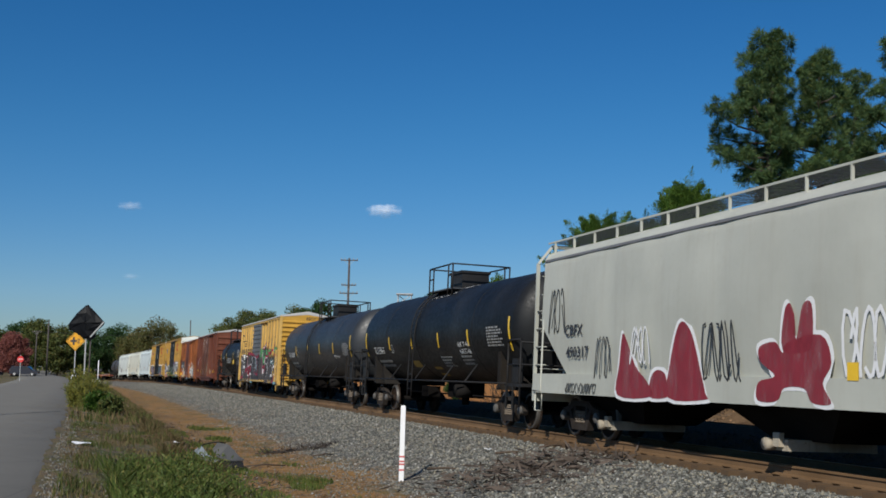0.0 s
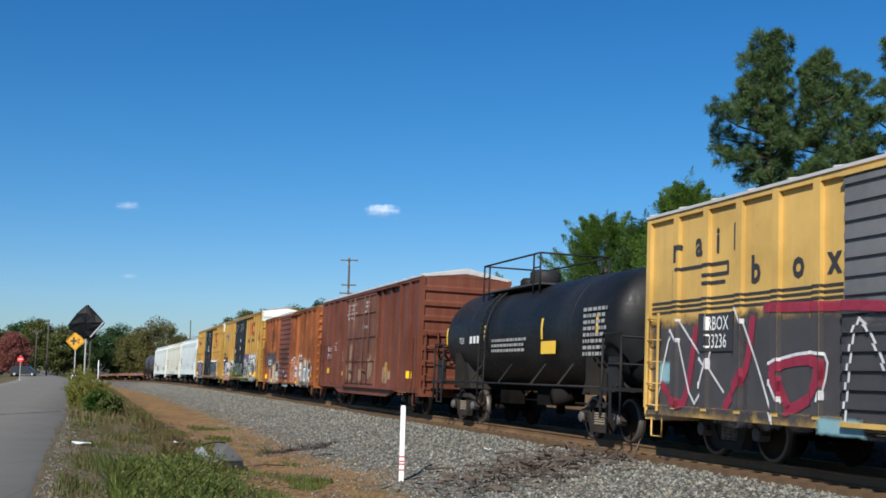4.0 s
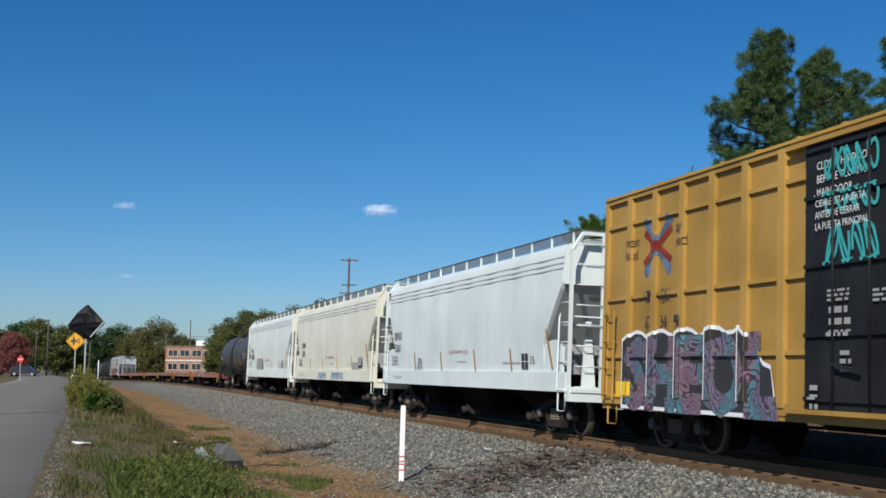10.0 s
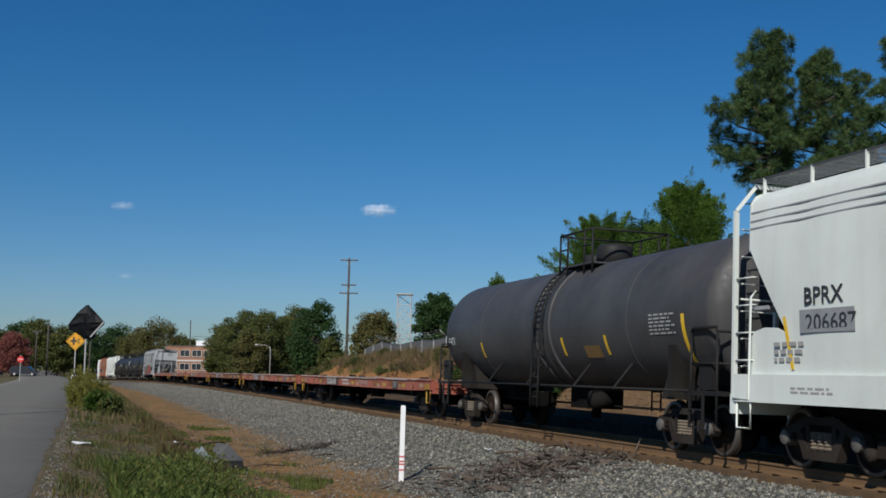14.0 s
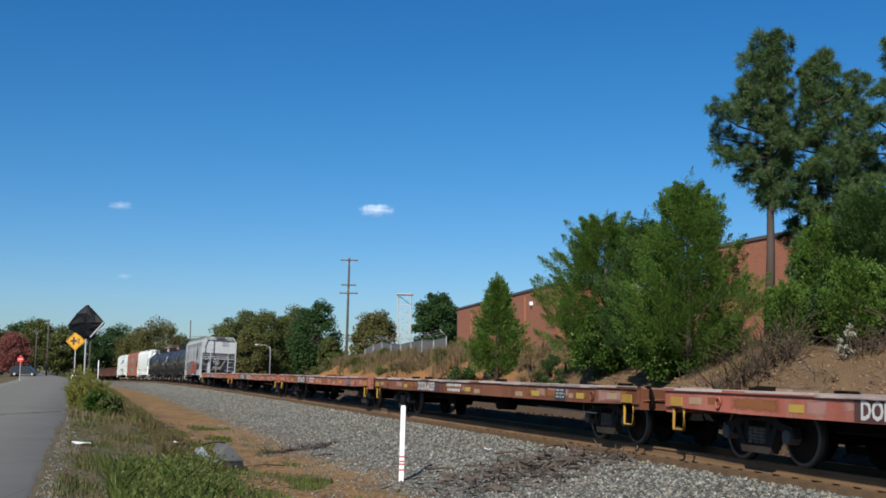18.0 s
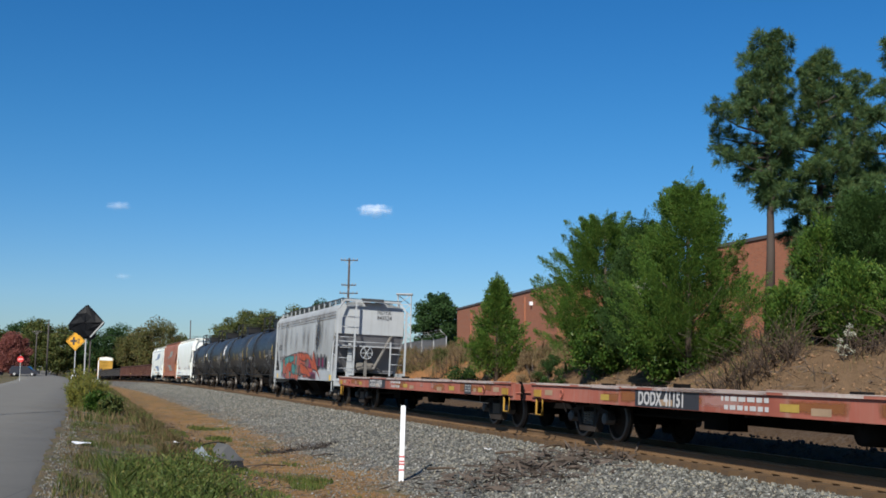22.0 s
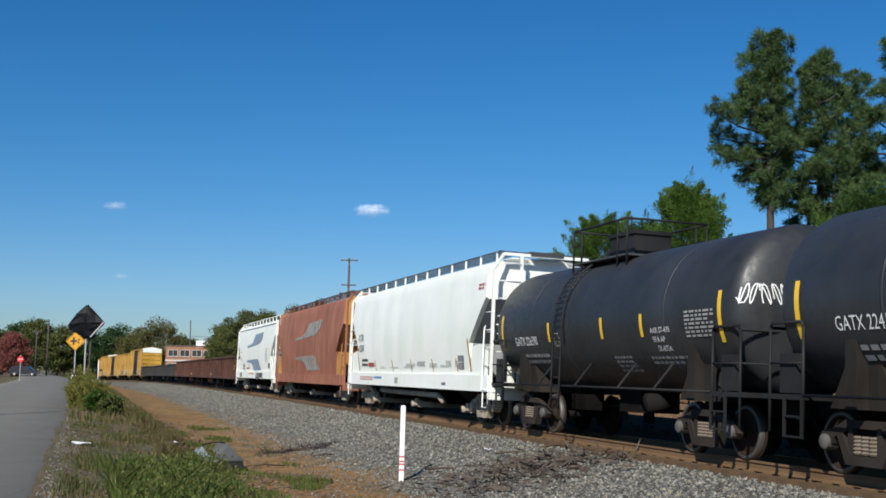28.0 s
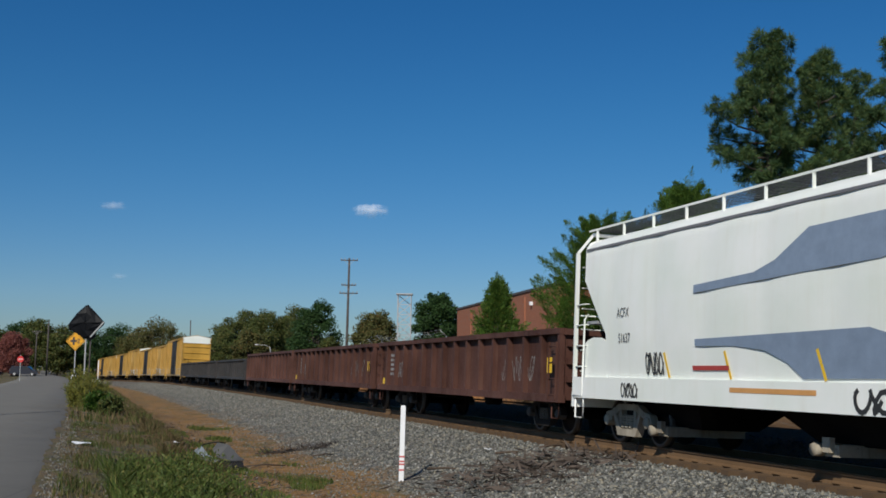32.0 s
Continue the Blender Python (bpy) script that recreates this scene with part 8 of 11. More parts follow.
patch("stencil_panel", 6.0, 6.02, 1.48, 1.86, M_BRIGHT, h25, -1.564)
part("reflector_strip", Sh().bar((6.6, -1.546, 2.32), (6.85, -1.56, 1.42), 0.09, 0.006, (0, 1, 0)), M_OSTRIP, h25)
part("reflector_strip", Sh().bar((-6.82, -1.546, 2.3), (-6.55, -1.56, 1.4), 0.09, 0.006, (0, 1, 0)), M_OSTRIP, h25)
for k, (x, z, w, hh, rows, ink) in enumerate([(1.52, 1.68, 0.92, 0.16, 3, M_FAINT), (2.90, 1.62, 0.81, 0.13, 3, M_FAINT), (4.05, 1.55, 0.47, 0.07, 1, M_FAINT), (4.58, 1.69, 0.63, 0.19, 4, M_FAINT), (5.47, 1.68, 0.66, 0.18, 4, M_FAINT), (-3.26, 1.53, 0.62, 0.07, 2, M_FAINT), (-1.94, 1.51, 1.31, 0.05, 1, M_FAINT), (-0.13, 1.52, 1.13, 0.05, 1, M_FAINT), (7.35, 3.75, 0.5, 0.2, 2, M_RED_INK)]):
    fine_print(h25, x, z, w, hh, rows, ink, -1.56, 240 + k)
patch("sill_plate", -1.1, -0.7, 0.98, 1.18, M_FAINT, h25, -1.587)
patch("sill_plate", 4.3, 4.7, 1.0, 1.08, M_DKGREY, h25, -1.587)
patch("sill_stripe", -4.0, -2.9, 1.12, 1.2, M_BLUES, h25, -1.587)
fine_print(h25, 0.2, 1.62, 1.2, 0.1, 2, M_FAINT, -1.552, 147)
fine_print(h25, -6.2, 1.14, 2.4, 0.16, 2, M_RED_INK, -1.585, 142)
h26 = hopper(-443.95, -461.3, "rust-red covered hopper car with faded grey emblem and orange ends", M_RUSTH, 4.28, 1.20, slope_skin=M_ORANGE, end_skin=M_ORANGE, gear=M_RUSTH, deep=3.35, back=1.65, knee=2.2, gusset=2, gusset_skin=M_ORANGE, style="smooth", dusty=True, bulge=0.10)
h27 = hopper(-462.1, -478.7, "white covered hopper car with blue-grey flash and tags", M_BRIGHT, 4.08, 1.30, style="plain", slope_skin=M_SLOPE, deep=3.4, back=1.6, knee=2.2, gusset=2, dusty=True, edge=M_BRIGHT)
M_FLASH = plain("blue_grey_emblem_paint", (0.21, 0.27, 0.36), 0.55)
M_FLASH2 = sprayed_on("worn_grey_emblem_paint", (0.34, 0.36, 0.33), 0.8)


def flash(car, material, x, z, k=1.0):
    """The faded two-part wing emblem on a hopper's flank."""
    y = -1.572
    a = [(-3.1, 2.97), (-1.2, 3.05), (-0.6, 3.2), (0.25, 3.62), (3.42, 3.68), (3.05, 3.3), (2.4, 3.08), (1.9, 3.0), (0.2, 2.95), (-3.1, 2.83)]
    b = [(-3.05, 2.02), (1.66, 2.08), (2.2, 1.95), (2.7, 1.6), (3.3, 1.4), (0.1, 1.36), (-0.3, 1.6), (-0.9, 1.8), (-1.8, 1.88), (-3.05, 1.9)]
    a, b = [(px + x, pz + z) for px, pz in a], [(px + x, pz + z) for px, pz in b]
    for p in (a, b):
        q = p
        n = len(q)
        sh = Sh().add([(px, y + 0.0, pz) for px, pz in q], [tuple(range(n))])
        put("painted_emblem", sh.mesh("painted_emblem", material, False), car, None, "faded wing-shaped emblem")


flash(h27, M_FLASH, 0, 0)
flash(h26, M_FLASH2, 0.4, 0.02)
hug(h26, 1.20, 4.28, 0.10)
words("car_number", "ACFX", 0.26, M_LETTER_K, h27, -6.15, -1.566, 2.53, stretch=0.8)
words("car_number", "51637", 0.26, M_LETTER_K, h27, -6.08, -1.566, 2.02, stretch=0.8)
patch("placard", -3.15, -1.95, 1.48, 1.56, M_RED_INK, h27, -1.556)
scrawl(h27, -4.9, 1.4, 0.7, 0.4, M_KS, -1.56, 151, 4)
scrawl(h27, -5.85, 0.95, 0.7, 0.26, M_KS, -1.587, 152, 4, 0.02)
scrawl(h27, 1.4, 0.92, 2.8, 0.3, M_KS, -1.587, 153, 8, 0.035)
patch("notice_plate", 6.05, 6.5, 1.5, 1.8, M_LETTER_K, h27, -1.565)
fine_print(h27, 4.7, 2.6, 0.9, 0.8, 7, M_GPATCH2, -1.575, 154)
patch("sill_stripe", -1.85, 0.5, 1.12, 1.2, plain("faded_orange_stripe", (0.6, 0.3, 0.1), 0.6), h27, -1.586)
for x in (-4.0, -1.9, 0.65, 3.6, 7.5):
    part("reflector_strip", Sh().bar((x, -1.546, 1.34), (x - 0.18, -1.57, 1.8 if x < 5 else 2.2), 0.07, 0.006, (0, 1, 0)), M_REFLECT, h27)

hug(h25, 1.30, 4.20, 0.10)
hug(h27, 1.30, 4.08, 0.06)

# 28 on: gondolas, then yellow boxcars
GONDS = [(-479.4, -496.0, M_GOND), (-496.8, -513.6, M_GOND), (-514.3, -531.0, M_GOND2), (-531.8, -548.5, M_GOND3), (-549.3, -565.6, M_GOND3), (-566.4, -582.6, M_GOND3)]
for i, (a, b, s) in enumerate(GONDS):
    g = gondola(a, b, "rust-brown high-sided gondola car with worn sides" if i < 3 else "black high-sided gondola car", s, 2.36 if i < 3 else 2.1)
    if i < 2:
        for x in (-7.5, 7.6):
            patch("reflector_patch", x, x + 0.3, 0.95 if x != 7.6 else 1.4, 1.15 if x != 7.6 else 1.75, M_REFLECT, g, -1.59)
        fine_print(g, -7.0, 1.9, 0.6, 0.8, 5, M_PRINT, -1.456, 160 + i)
        scrawl(g, -6.0, 1.2, 0.8, 0.5, M_PRINT, -1.457, 161 + i, 3, 0.009)
        scrawl(g, 4.3, 1.2, 2.2, 0.6, M_PRINT, -1.457, 163 + i, 7, 0.009)
for i in range(8):
    f = -583.4 - 20.7 * i
    boxcar(f, f - 19.0, "yellow high-cube boxcar with black doors and sprayed lower sides", M_YPLAIN, 5.02 if i in (0, 3) else 4.7, (-2.5, 2.55), M_YPLAIN if i % 2 else M_KDOOR, M_YEND, M_YRIB, 14, M_YRIB, cap=M_BRIGHT if i in (0, 3, 5) else None, doors=2, end_rows=5, z0=0.82)


def run(t):
    return 14.681 * t - 0.00754 * (t - 16) ** 2


def motions():
    """The train rolls past, slowing very slightly."""
    times = [0.0, 2.0, 4.0, 6.0, 8.0, 10.0, 12.0, 14.0, 16.0, 18.0, 20.0, 22.0, 24.0, 26.0, 28.0, 30.0, 32.0]
    for car, q in TRAIN:
        walk(car, [(t, on_line(q + run(t), 5.5)) for t in times])
    for ob, (x, y, z), drift in CLOUDS:
        walk(ob, [(0.0, pose(x, y, z)), (32.0, pose(x + drift, y, z))])

# ---------------------------------------------------------------- plants


def unit(v):
    return v / np.maximum(1e-9, np.linalg.norm(v, axis=1, keepdims=True))


def leaf_cards(pts, length, width, rng, bias=(0, 0, 0), dirs=None):
    """Small four-cornered leaves at pts, each turned its own way."""
    n = len(pts)
    d = rng.normal(size=(n, 3)) if dirs is None else dirs + rng.normal(size=(n, 3)) * 0.35
    d = unit(d + np.array(bias))
    u = unit(np.cross(d, rng.normal(size=(n, 3))))
    l = (length * rng.uniform(0.6, 1.4, n))[:, None]
    w = (width * rng.uniform(0.7, 1.3, n))[:, None]
    co = np.empty((n, 4, 3))
    co[:, 0] = pts
    co[:, 1] = pts + d * l * 0.45 + u * w * 0.5
    co[:, 2] = pts + d * l
    co[:, 3] = pts + d * l * 0.55 - u * w * 0.5
    return co.reshape(-1, 3), np.arange(n * 4).reshape(n, 4)


def join_cards(parts):
    co, fa, k = [], [], 0
    for c, f in parts:
        co.append(c)
        fa.append(f + k)
        k += len(c)
    return np.concatenate(co), np.concatenate(fa)


M_BARK = paint("rough_bark", (0.10, 0.075, 0.058), 0.95, (0.05, 0.045, 0.035), 0.6, 0.4)
M_PBARK = paint("grey_pine_bark", (0.07, 0.052, 0.042), 0.95, (0.08, 0.06, 0.05), 0.6, 0.4)
M_CEDAR = leafmat("cedar_foliage", (0.021, 0.058, 0.014), (0.083, 0.155, 0.027), (0.15, 0.18, 0.034))
M_CEDAR2 = leafmat("dark_cedar_foliage", (0.018, 0.0432, 0.0144), (0.048, 0.09, 0.024))
M_PINE = leafmat("pine_needles", (0.03, 0.068, 0.036), (0.085, 0.145, 0.055), (0.16, 0.175, 0.045))
M_IVY = leafmat("broad_green_leaves", (0.02, 0.052, 0.009), (0.055, 0.105, 0.018), (0.11, 0.13, 0.03), 0.35)
M_DKLEAF = leafmat("dark_evergreen_leaves", (0.0195, 0.0465, 0.0165), (0.045, 0.0863, 0.027))
M_MIDLEAF = leafmat("late_summer_leaves", (0.044, 0.068, 0.0208), (0.096, 0.116, 0.036), (0.192, 0.152, 0.048))
M_FALL = leafmat("turning_leaves", (0.06, 0.075, 0.026), (0.118, 0.118, 0.042), (0.18, 0.112, 0.042))
M_REDLEAF = leafmat("red_maple_leaves", (0.15, 0.045, 0.04), (0.26, 0.10, 0.08))
M_TANLEAF = leafmat("dry_tan_leaves", (0.13, 0.09, 0.045), (0.23, 0.16, 0.085))
M_PALE = leafmat("pale_seed_heads", (0.30, 0.29, 0.22), (0.46, 0.46, 0.36))
M_GRASS = leafmat("green_grass", (0.04, 0.065, 0.016), (0.095, 0.12, 0.034), (0.24, 0.18, 0.08))
M_LUSH = leafmat("lush_green_weeds", (0.032, 0.056, 0.014), (0.095, 0.13, 0.032), (0.22, 0.19, 0.06))
M_STRAW = leafmat("dry_grass", (0.12, 0.085, 0.045), (0.22, 0.155, 0.085), (0.11, 0.11, 0.04))
M_WEED = leafmat("yellow_flowering_weed", (0.075, 0.10, 0.028), (0.18, 0.185, 0.045), (0.38, 0.31, 0.05))
M_DEADW = leafmat("dead_brown_weeds", (0.07, 0.048, 0.024), (0.19, 0.135, 0.068))
M_TWIG = plain("bare_twigs", (0.07, 0.046, 0.03), 0.9)


def tapered(pts, r0, r1, n=7):
    k = len(pts)
    return Sh().tube(pts, [r0 + (r1 - r0) * i / (k - 1) for i in range(k)], n)


def tree_base(name, x, y, label, category="tree", group="", z=None):
    e = new(name)
    e.empty_display_size = 0.5
    e.location = (x, y, gz(x, y) - 0.05 if z is None else z)
    tagged(e, label, category, group)
    return e


def put_crown(tree, parts, material, name="crown"):
    co, fa = join_cards(parts)
    put(name, raw_mesh(name, co, fa, material), tree)


def cedar(x, y, height, width, seed, label, material=None, n=16000, leaf=0.16, lean=0.0, power=0.85):
    """A ragged evergreen: upswept boughs, each a plume of narrow sprays, with gaps between them."""
    rng = np.random.default_rng(seed)
    t = tree_base("cedar_tree", x, y, label)
    part("trunk", tapered([(0, 0, -0.3), (0.05, 0, height * 0.4), (lean, 0, height * 0.97)], 0.16, 0.02), M_BARK, t)
    boughs = int(height * 17)
    cards = []
    per = n // boughs
    for b in range(boughs):
        f = ((b + rng.uniform(0, 1)) / boughs) ** 1.15
        z = height * (0.02 + 0.88 * f)
        az = b * 2.4 + rng.uniform(-0.5, 0.5)
        l = width / 2 * ((1 - f) ** power * rng.uniform(0.62, 1.12) + 0.09)
        if f < 0.1:
            l *= 0.8
        rise = rng.uniform(0.25, 0.7) * l + 0.2
        ca, sa = math.cos(az), math.sin(az)
        if b % 6 == 0 and l > 0.5:
            part("limb", tapered([(lean * f, 0, z - 0.1), (ca * l * 0.5, sa * l * 0.5, z + rise * 0.4), (ca * l * 0.9, sa * l * 0.9, z + rise * 0.9)], 0.045, 0.01, 5), M_BARK, t)
        sub = 9
        for j in range(sub):
            k0 = rng.uniform(0.25, 1.0)
            side = rng.normal() * 0.42 * l * (1.15 - 0.6 * k0)
            c0 = np.array([lean * f + ca * l * k0 - sa * side, sa * l * k0 + ca * side, z + rise * k0 ** 1.3 + rng.normal() * 0.12])
            d = np.array([ca * 0.75 - sa * side * 0.4, sa * 0.75 + ca * side * 0.4, 0.85])
            d /= np.linalg.norm(d)
            m = per // sub
            g = rng.random(m)
            q = c0 + d * (g * 0.8)[:, None] * (0.4 + 0.16 * l) + rng.normal(size=(m, 3)) * (0.13 * (1.05 - g) + 0.012)[:, None]
            cards.append(leaf_cards(q, leaf, leaf * 0.36, rng, dirs=np.tile(d * 1.3, (m, 1))))
    # thin upright leaders round the tip
    for k in range(12):
        f = 0.62 + 0.38 * k / 11
        r = width / 2 * (1 - f) ** power * rng.uniform(0.3, 0.95)
        a = rng.uniform(0, 6.28)
        base = np.array([lean + r * math.cos(a), r * math.sin(a), height * (0.06 + 0.88 * f)])
        m, ln = 170, rng.uniform(0.5, 0.95)
        g = rng.random(m)
        d = np.array([math.cos(a) * 0.25, math.sin(a) * 0.25, 1.0])
        q = base + d * (g * ln)[:, None] + rng.normal(size=(m, 3)) * (0.10 * (1.05 - g) + 0.01)[:, None]
        cards.append(leaf_cards(q, leaf * 0.9, leaf * 0.25, rng, dirs=np.tile(d * 1.1, (m, 1))))
    put_crown(t, cards, material or M_CEDAR)
    return t


def pine(x, y, height, crown_from, width, seed, label, n=26, side=0.0, z=None, low=1.0, lean=0.1, reach=None):
    """A tall pine: bare lower trunk, upswept limbs, round plumes of needles."""
    rng = np.random.default_rng(seed)
    t = tree_base("pine_tree", x, y, label, z=z)
    part("trunk", tapered([(0, 0, -0.5), (lean * 0.5, 0, height * 0.3), (-0.12 + lean, 0, height * 0.65), (lean + 0.05, 0, height * 0.9)], 0.22, 0.02, 9), M_PBARK, t)
    cards = []
    for b in range(n):
        f = (b + 0.5) / n
        z0 = crown_from + (height - crown_from) * f * 0.9
        az = b * 2.4 + rng.uniform(-0.5, 0.5)
        env = (low * (1 - f) + 0.85 * f) * min(1.0, (1.06 - f) * 2.3) * rng.uniform(0.6, 1.1)
        l = max(0.35, width / 2 * env * (1 + side * math.cos(az) * (1 - 0.35 * f)))
        ca, sa = math.cos(az), math.sin(az)
        if reach:
            w = 0.5 - 0.5 * ca
            l = max(0.25, (w * np.interp(f, reach[0], reach[1]) + (1 - w) * np.interp(f, reach[0], reach[2])) * rng.uniform(0.7, 1.0) - 0.12)
        rise = l * rng.uniform(0.1, 0.45)
        ox = lean * z0 / height
        p = [(ox, 0, z0), (ox + ca * l * 0.55, sa * l * 0.55, z0 + rise * 0.3), (ox + ca * l, sa * l, z0 + rise)]
        part("limb", tapered(p, 0.055, 0.015, 5), M_PBARK, t)
        for k in range(int(5 + l * 5)):
            g = rng.uniform(0.45, 1.0) if k else 1.0
            w = 0.32 * (1 - 0.4 * g)
            c = np.array([ox + ca * l * g, sa * l * g, z0 + rise * g ** 1.3 + 0.08]) + rng.normal(size=3) * np.array([w, w, 0.16])
            m = 150
            d = unit(rng.normal(size=(m, 3)) + np.array([ca * 0.45, sa * 0.45, 0.55]))
            r = rng.uniform(0.17, 0.28)
            cards.append(leaf_cards(c + d * (rng.random(m) * r * 0.5)[:, None], r * 0.95, 0.02, rng, dirs=d * 3.0))
    put_crown(t, cards, M_PINE)
    return t


def broadleaf(x, y, height, width, seed, label, material, n=9000, leaf=0.3, trunk=0.25, clumps=46, base=0.12, name="broadleaf_tree", z=None, flat=1.0):
    """A rounded tree: limbs that end in leafy clumps of uneven size, with gaps."""
    rng = np.random.default_rng(seed)
    t = tree_base(name, x, y, label, "bush" if "bush" in name or "shrub" in name else "tree", z=z)
    part("trunk", tapered([(0, 0, -0.4), (rng.normal() * 0.1, 0, height * 0.3), (rng.normal() * 0.2, 0, height * 0.7)], trunk, trunk * 0.35), M_BARK, t)
    cards = []
    for b in range(clumps):
        v = rng.normal(size=3)
        v /= np.linalg.norm(v)
        r = rng.uniform(0.35, 1.0) ** 0.5
        c = np.array([v[0] * width / 2 * r * 0.86, v[1] * width / 2 * r * 0.86, height * (base + (1 - base) * (0.5 + 0.46 * v[2] * r * flat))])
        s = rng.uniform(0.09, 0.2) * width
        if b % 5 == 0:
            part("limb", tapered([(0, 0, height * 0.25), tuple(c * np.array([0.5, 0.5, 0.8])), tuple(c)], trunk * 0.4, 0.02, 5), M_BARK, t)
        m = n // clumps
        q = unit(rng.normal(size=(m, 3))) * (rng.random(m) ** 0.45)[:, None] * s
        q[:, 2] *= 0.75
        cards.append(leaf_cards(c + q, leaf, leaf * 0.7, rng))
    put_crown(t, cards, material)
    return t


def bramble(x, y, width, height, seed, label, leaf_material=None, twigs=60, n=1500):
    """Twiggy brush with a few leaves."""
    rng = np.random.default_rng(seed)
    t = tree_base("brush_shrub", x, y, label, "shrub")
    sh = Sh()
    tips = []
    for k in range(twigs):
        bx, by = rng.uniform(-width / 2, width / 2), rng.uniform(-0.8, 0.8)
        d = rng.normal(size=2) * 0.55
        h = height * rng.uniform(0.4, 1.0)
        mid = (bx + d[0] * 0.7 + rng.normal() * 0.15, by + d[1] * 0.6, h * 0.62)
        tip = (bx + d[0] * 1.3, by + d[1] * 1.3, h * rng.uniform(0.7, 1.0))
        zb = gz(x + bx, y + by) - t.location.z
        sh.tube([(bx, by, zb - 0.1), (mid[0], mid[1], mid[2] + zb), (tip[0], tip[1], tip[2] + zb)], [0.016, 0.010, 0.004], 4)
        tips.append((tip[0], tip[1], tip[2] + zb))
    st = part("stem_tangle", sh, M_TWIG, t)
    st["kind"] = "stuff"
    if leaf_material:
        tips = np.array(tips)
        i = rng.integers(0, len(tips), n)
        p = tips[i] * 1.0 + rng.normal(size=(n, 3)) * np.array([0.3, 0.3, 0.25])
        put_crown(t, [leaf_cards(p, 0.06, 0.035, rng)], leaf_material, "leaf_tangle")
        for o in t.children:
            if o.name.startswith("leaf_tangle"):
                o["kind"] = "stuff"
    return t


# the bank behind the track, towards the right
cedar(6.72, 46.9, 6.3, 5.3, 11, "bushy green cedar on the bank behind the track", M_CEDAR, 190000, 0.075, 0.0, 0.5)
cedar(8.65, 40.0, 6.9, 5.0, 12, "tall ragged green cedar on the bank behind the track", M_CEDAR, 190000, 0.075, 0.0, 0.7)
cedar(7.7, 43.4, 5.6, 3.9, 17, "green cedar squeezed between two taller ones", M_CEDAR2, 70000, 0.08, 0.0, 0.7)
cedar(2.75, 57.0, 5.0, 3.1, 13, "small cone-shaped cedar on the clay bank", M_CEDAR, 30000, 0.12, 0.0, 1.0)
pine(11.75, 41.0, 12.35, 5.4, 2.7, 21, "tall pine with a bare lower trunk", 58, z=2.1, lean=0.3, reach=([0, 0.12, 0.25, 0.45, 0.55, 0.7, 0.85, 0.95, 1], [0.3, 0.8, 2.3, 2.6, 1.6, 1.35, 1.1, 0.7, 0.3], [0.5, 0.6, 0.6, 0.62, 0.62, 0.62, 0.55, 0.45, 0.3]))
pine(14.05, 42.0, 12.3, 2.4, 3.6, 22, "full pine with low green limbs", 64, z=2.0, reach=([0, 0.3, 0.6, 0.8, 0.95, 1], [1.5, 1.7, 1.4, 1.0, 0.6, 0.3], [2.0, 1.9, 1.5, 1.0, 0.6, 0.3]))
pine(16.75, 41.0, 12.9, 3.0, 3.4, 23, "dark pine at the end of the row", 34, 0.0, z=2.0, low=1.3)
pine(16.1, 44.0, 12.3, 1.4, 3.4, 24, "slim pine behind the row", 44, z=2.0, reach=([0, 0.5, 0.7, 0.85, 1], [1.8, 1.5, 0.7, 0.5, 0.25], [1.6, 1.3, 0.7, 0.45, 0.25]))
broadleaf(6.5, 45.6, 2.6, 3.4, 31, "bright green leafy bush at the foot of the bank", M_IVY, 9000, 0.13, 0.06, 50, 0.0, "leafy_bush")
broadleaf(7.92, 40.8, 2.4, 3.0, 32, "green leafy bush at the foot of the bank", M_IVY, 8000, 0.13, 0.06, 46, 0.0, "leafy_bush")
cedar(14.5, 38.5, 5.3, 3.1, 33, "tall feathery evergreen hung with vines", M_CEDAR2, 90000, 0.08, 0.0, 0.45)
cedar(16.0, 37.5, 4.9, 3.4, 34, "tall feathery evergreen hung with vines", M_CEDAR2, 80000, 0.08, 0.0, 0.45)
broadleaf(12.9, 37.6, 2.3, 1.8, 35, "low green bush on the bank", M_CEDAR2, 9000, 0.09, 0.05, 34, 0.0, "leafy_bush")
broadleaf(3.9, 48.0, 2.9, 1.7, 37, "tall dry brush on the bank", M_TANLEAF, 14000, 0.05, 0.05, 34, 0.0, "leafy_bush")
broadleaf(4.5, 47.4, 2.1, 1.4, 41, "olive green bush on the bank", M_CEDAR2, 9000, 0.06, 0.05, 34, 0.0, "leafy_bush")
broadleaf(1.0, 58.0, 1.8, 2.0, 38, "low olive green bush on the bank", M_CEDAR2, 9000, 0.08, 0.05, 34, 0.0, "leafy_bush")
broadleaf(7.6, 41.6, 4.1, 1.3, 39, "pale flowering shrub among the cedars", M_PALE, 1300, 0.08, 0.03, 16, 0.6, "pale_shrub")
broadleaf(11.7, 33.0, 1.2, 0.7, 40, "pale flowering shrub at the foot of the bank", M_PALE, 420, 0.06, 0.03, 12, 0.1, "pale_shrub")
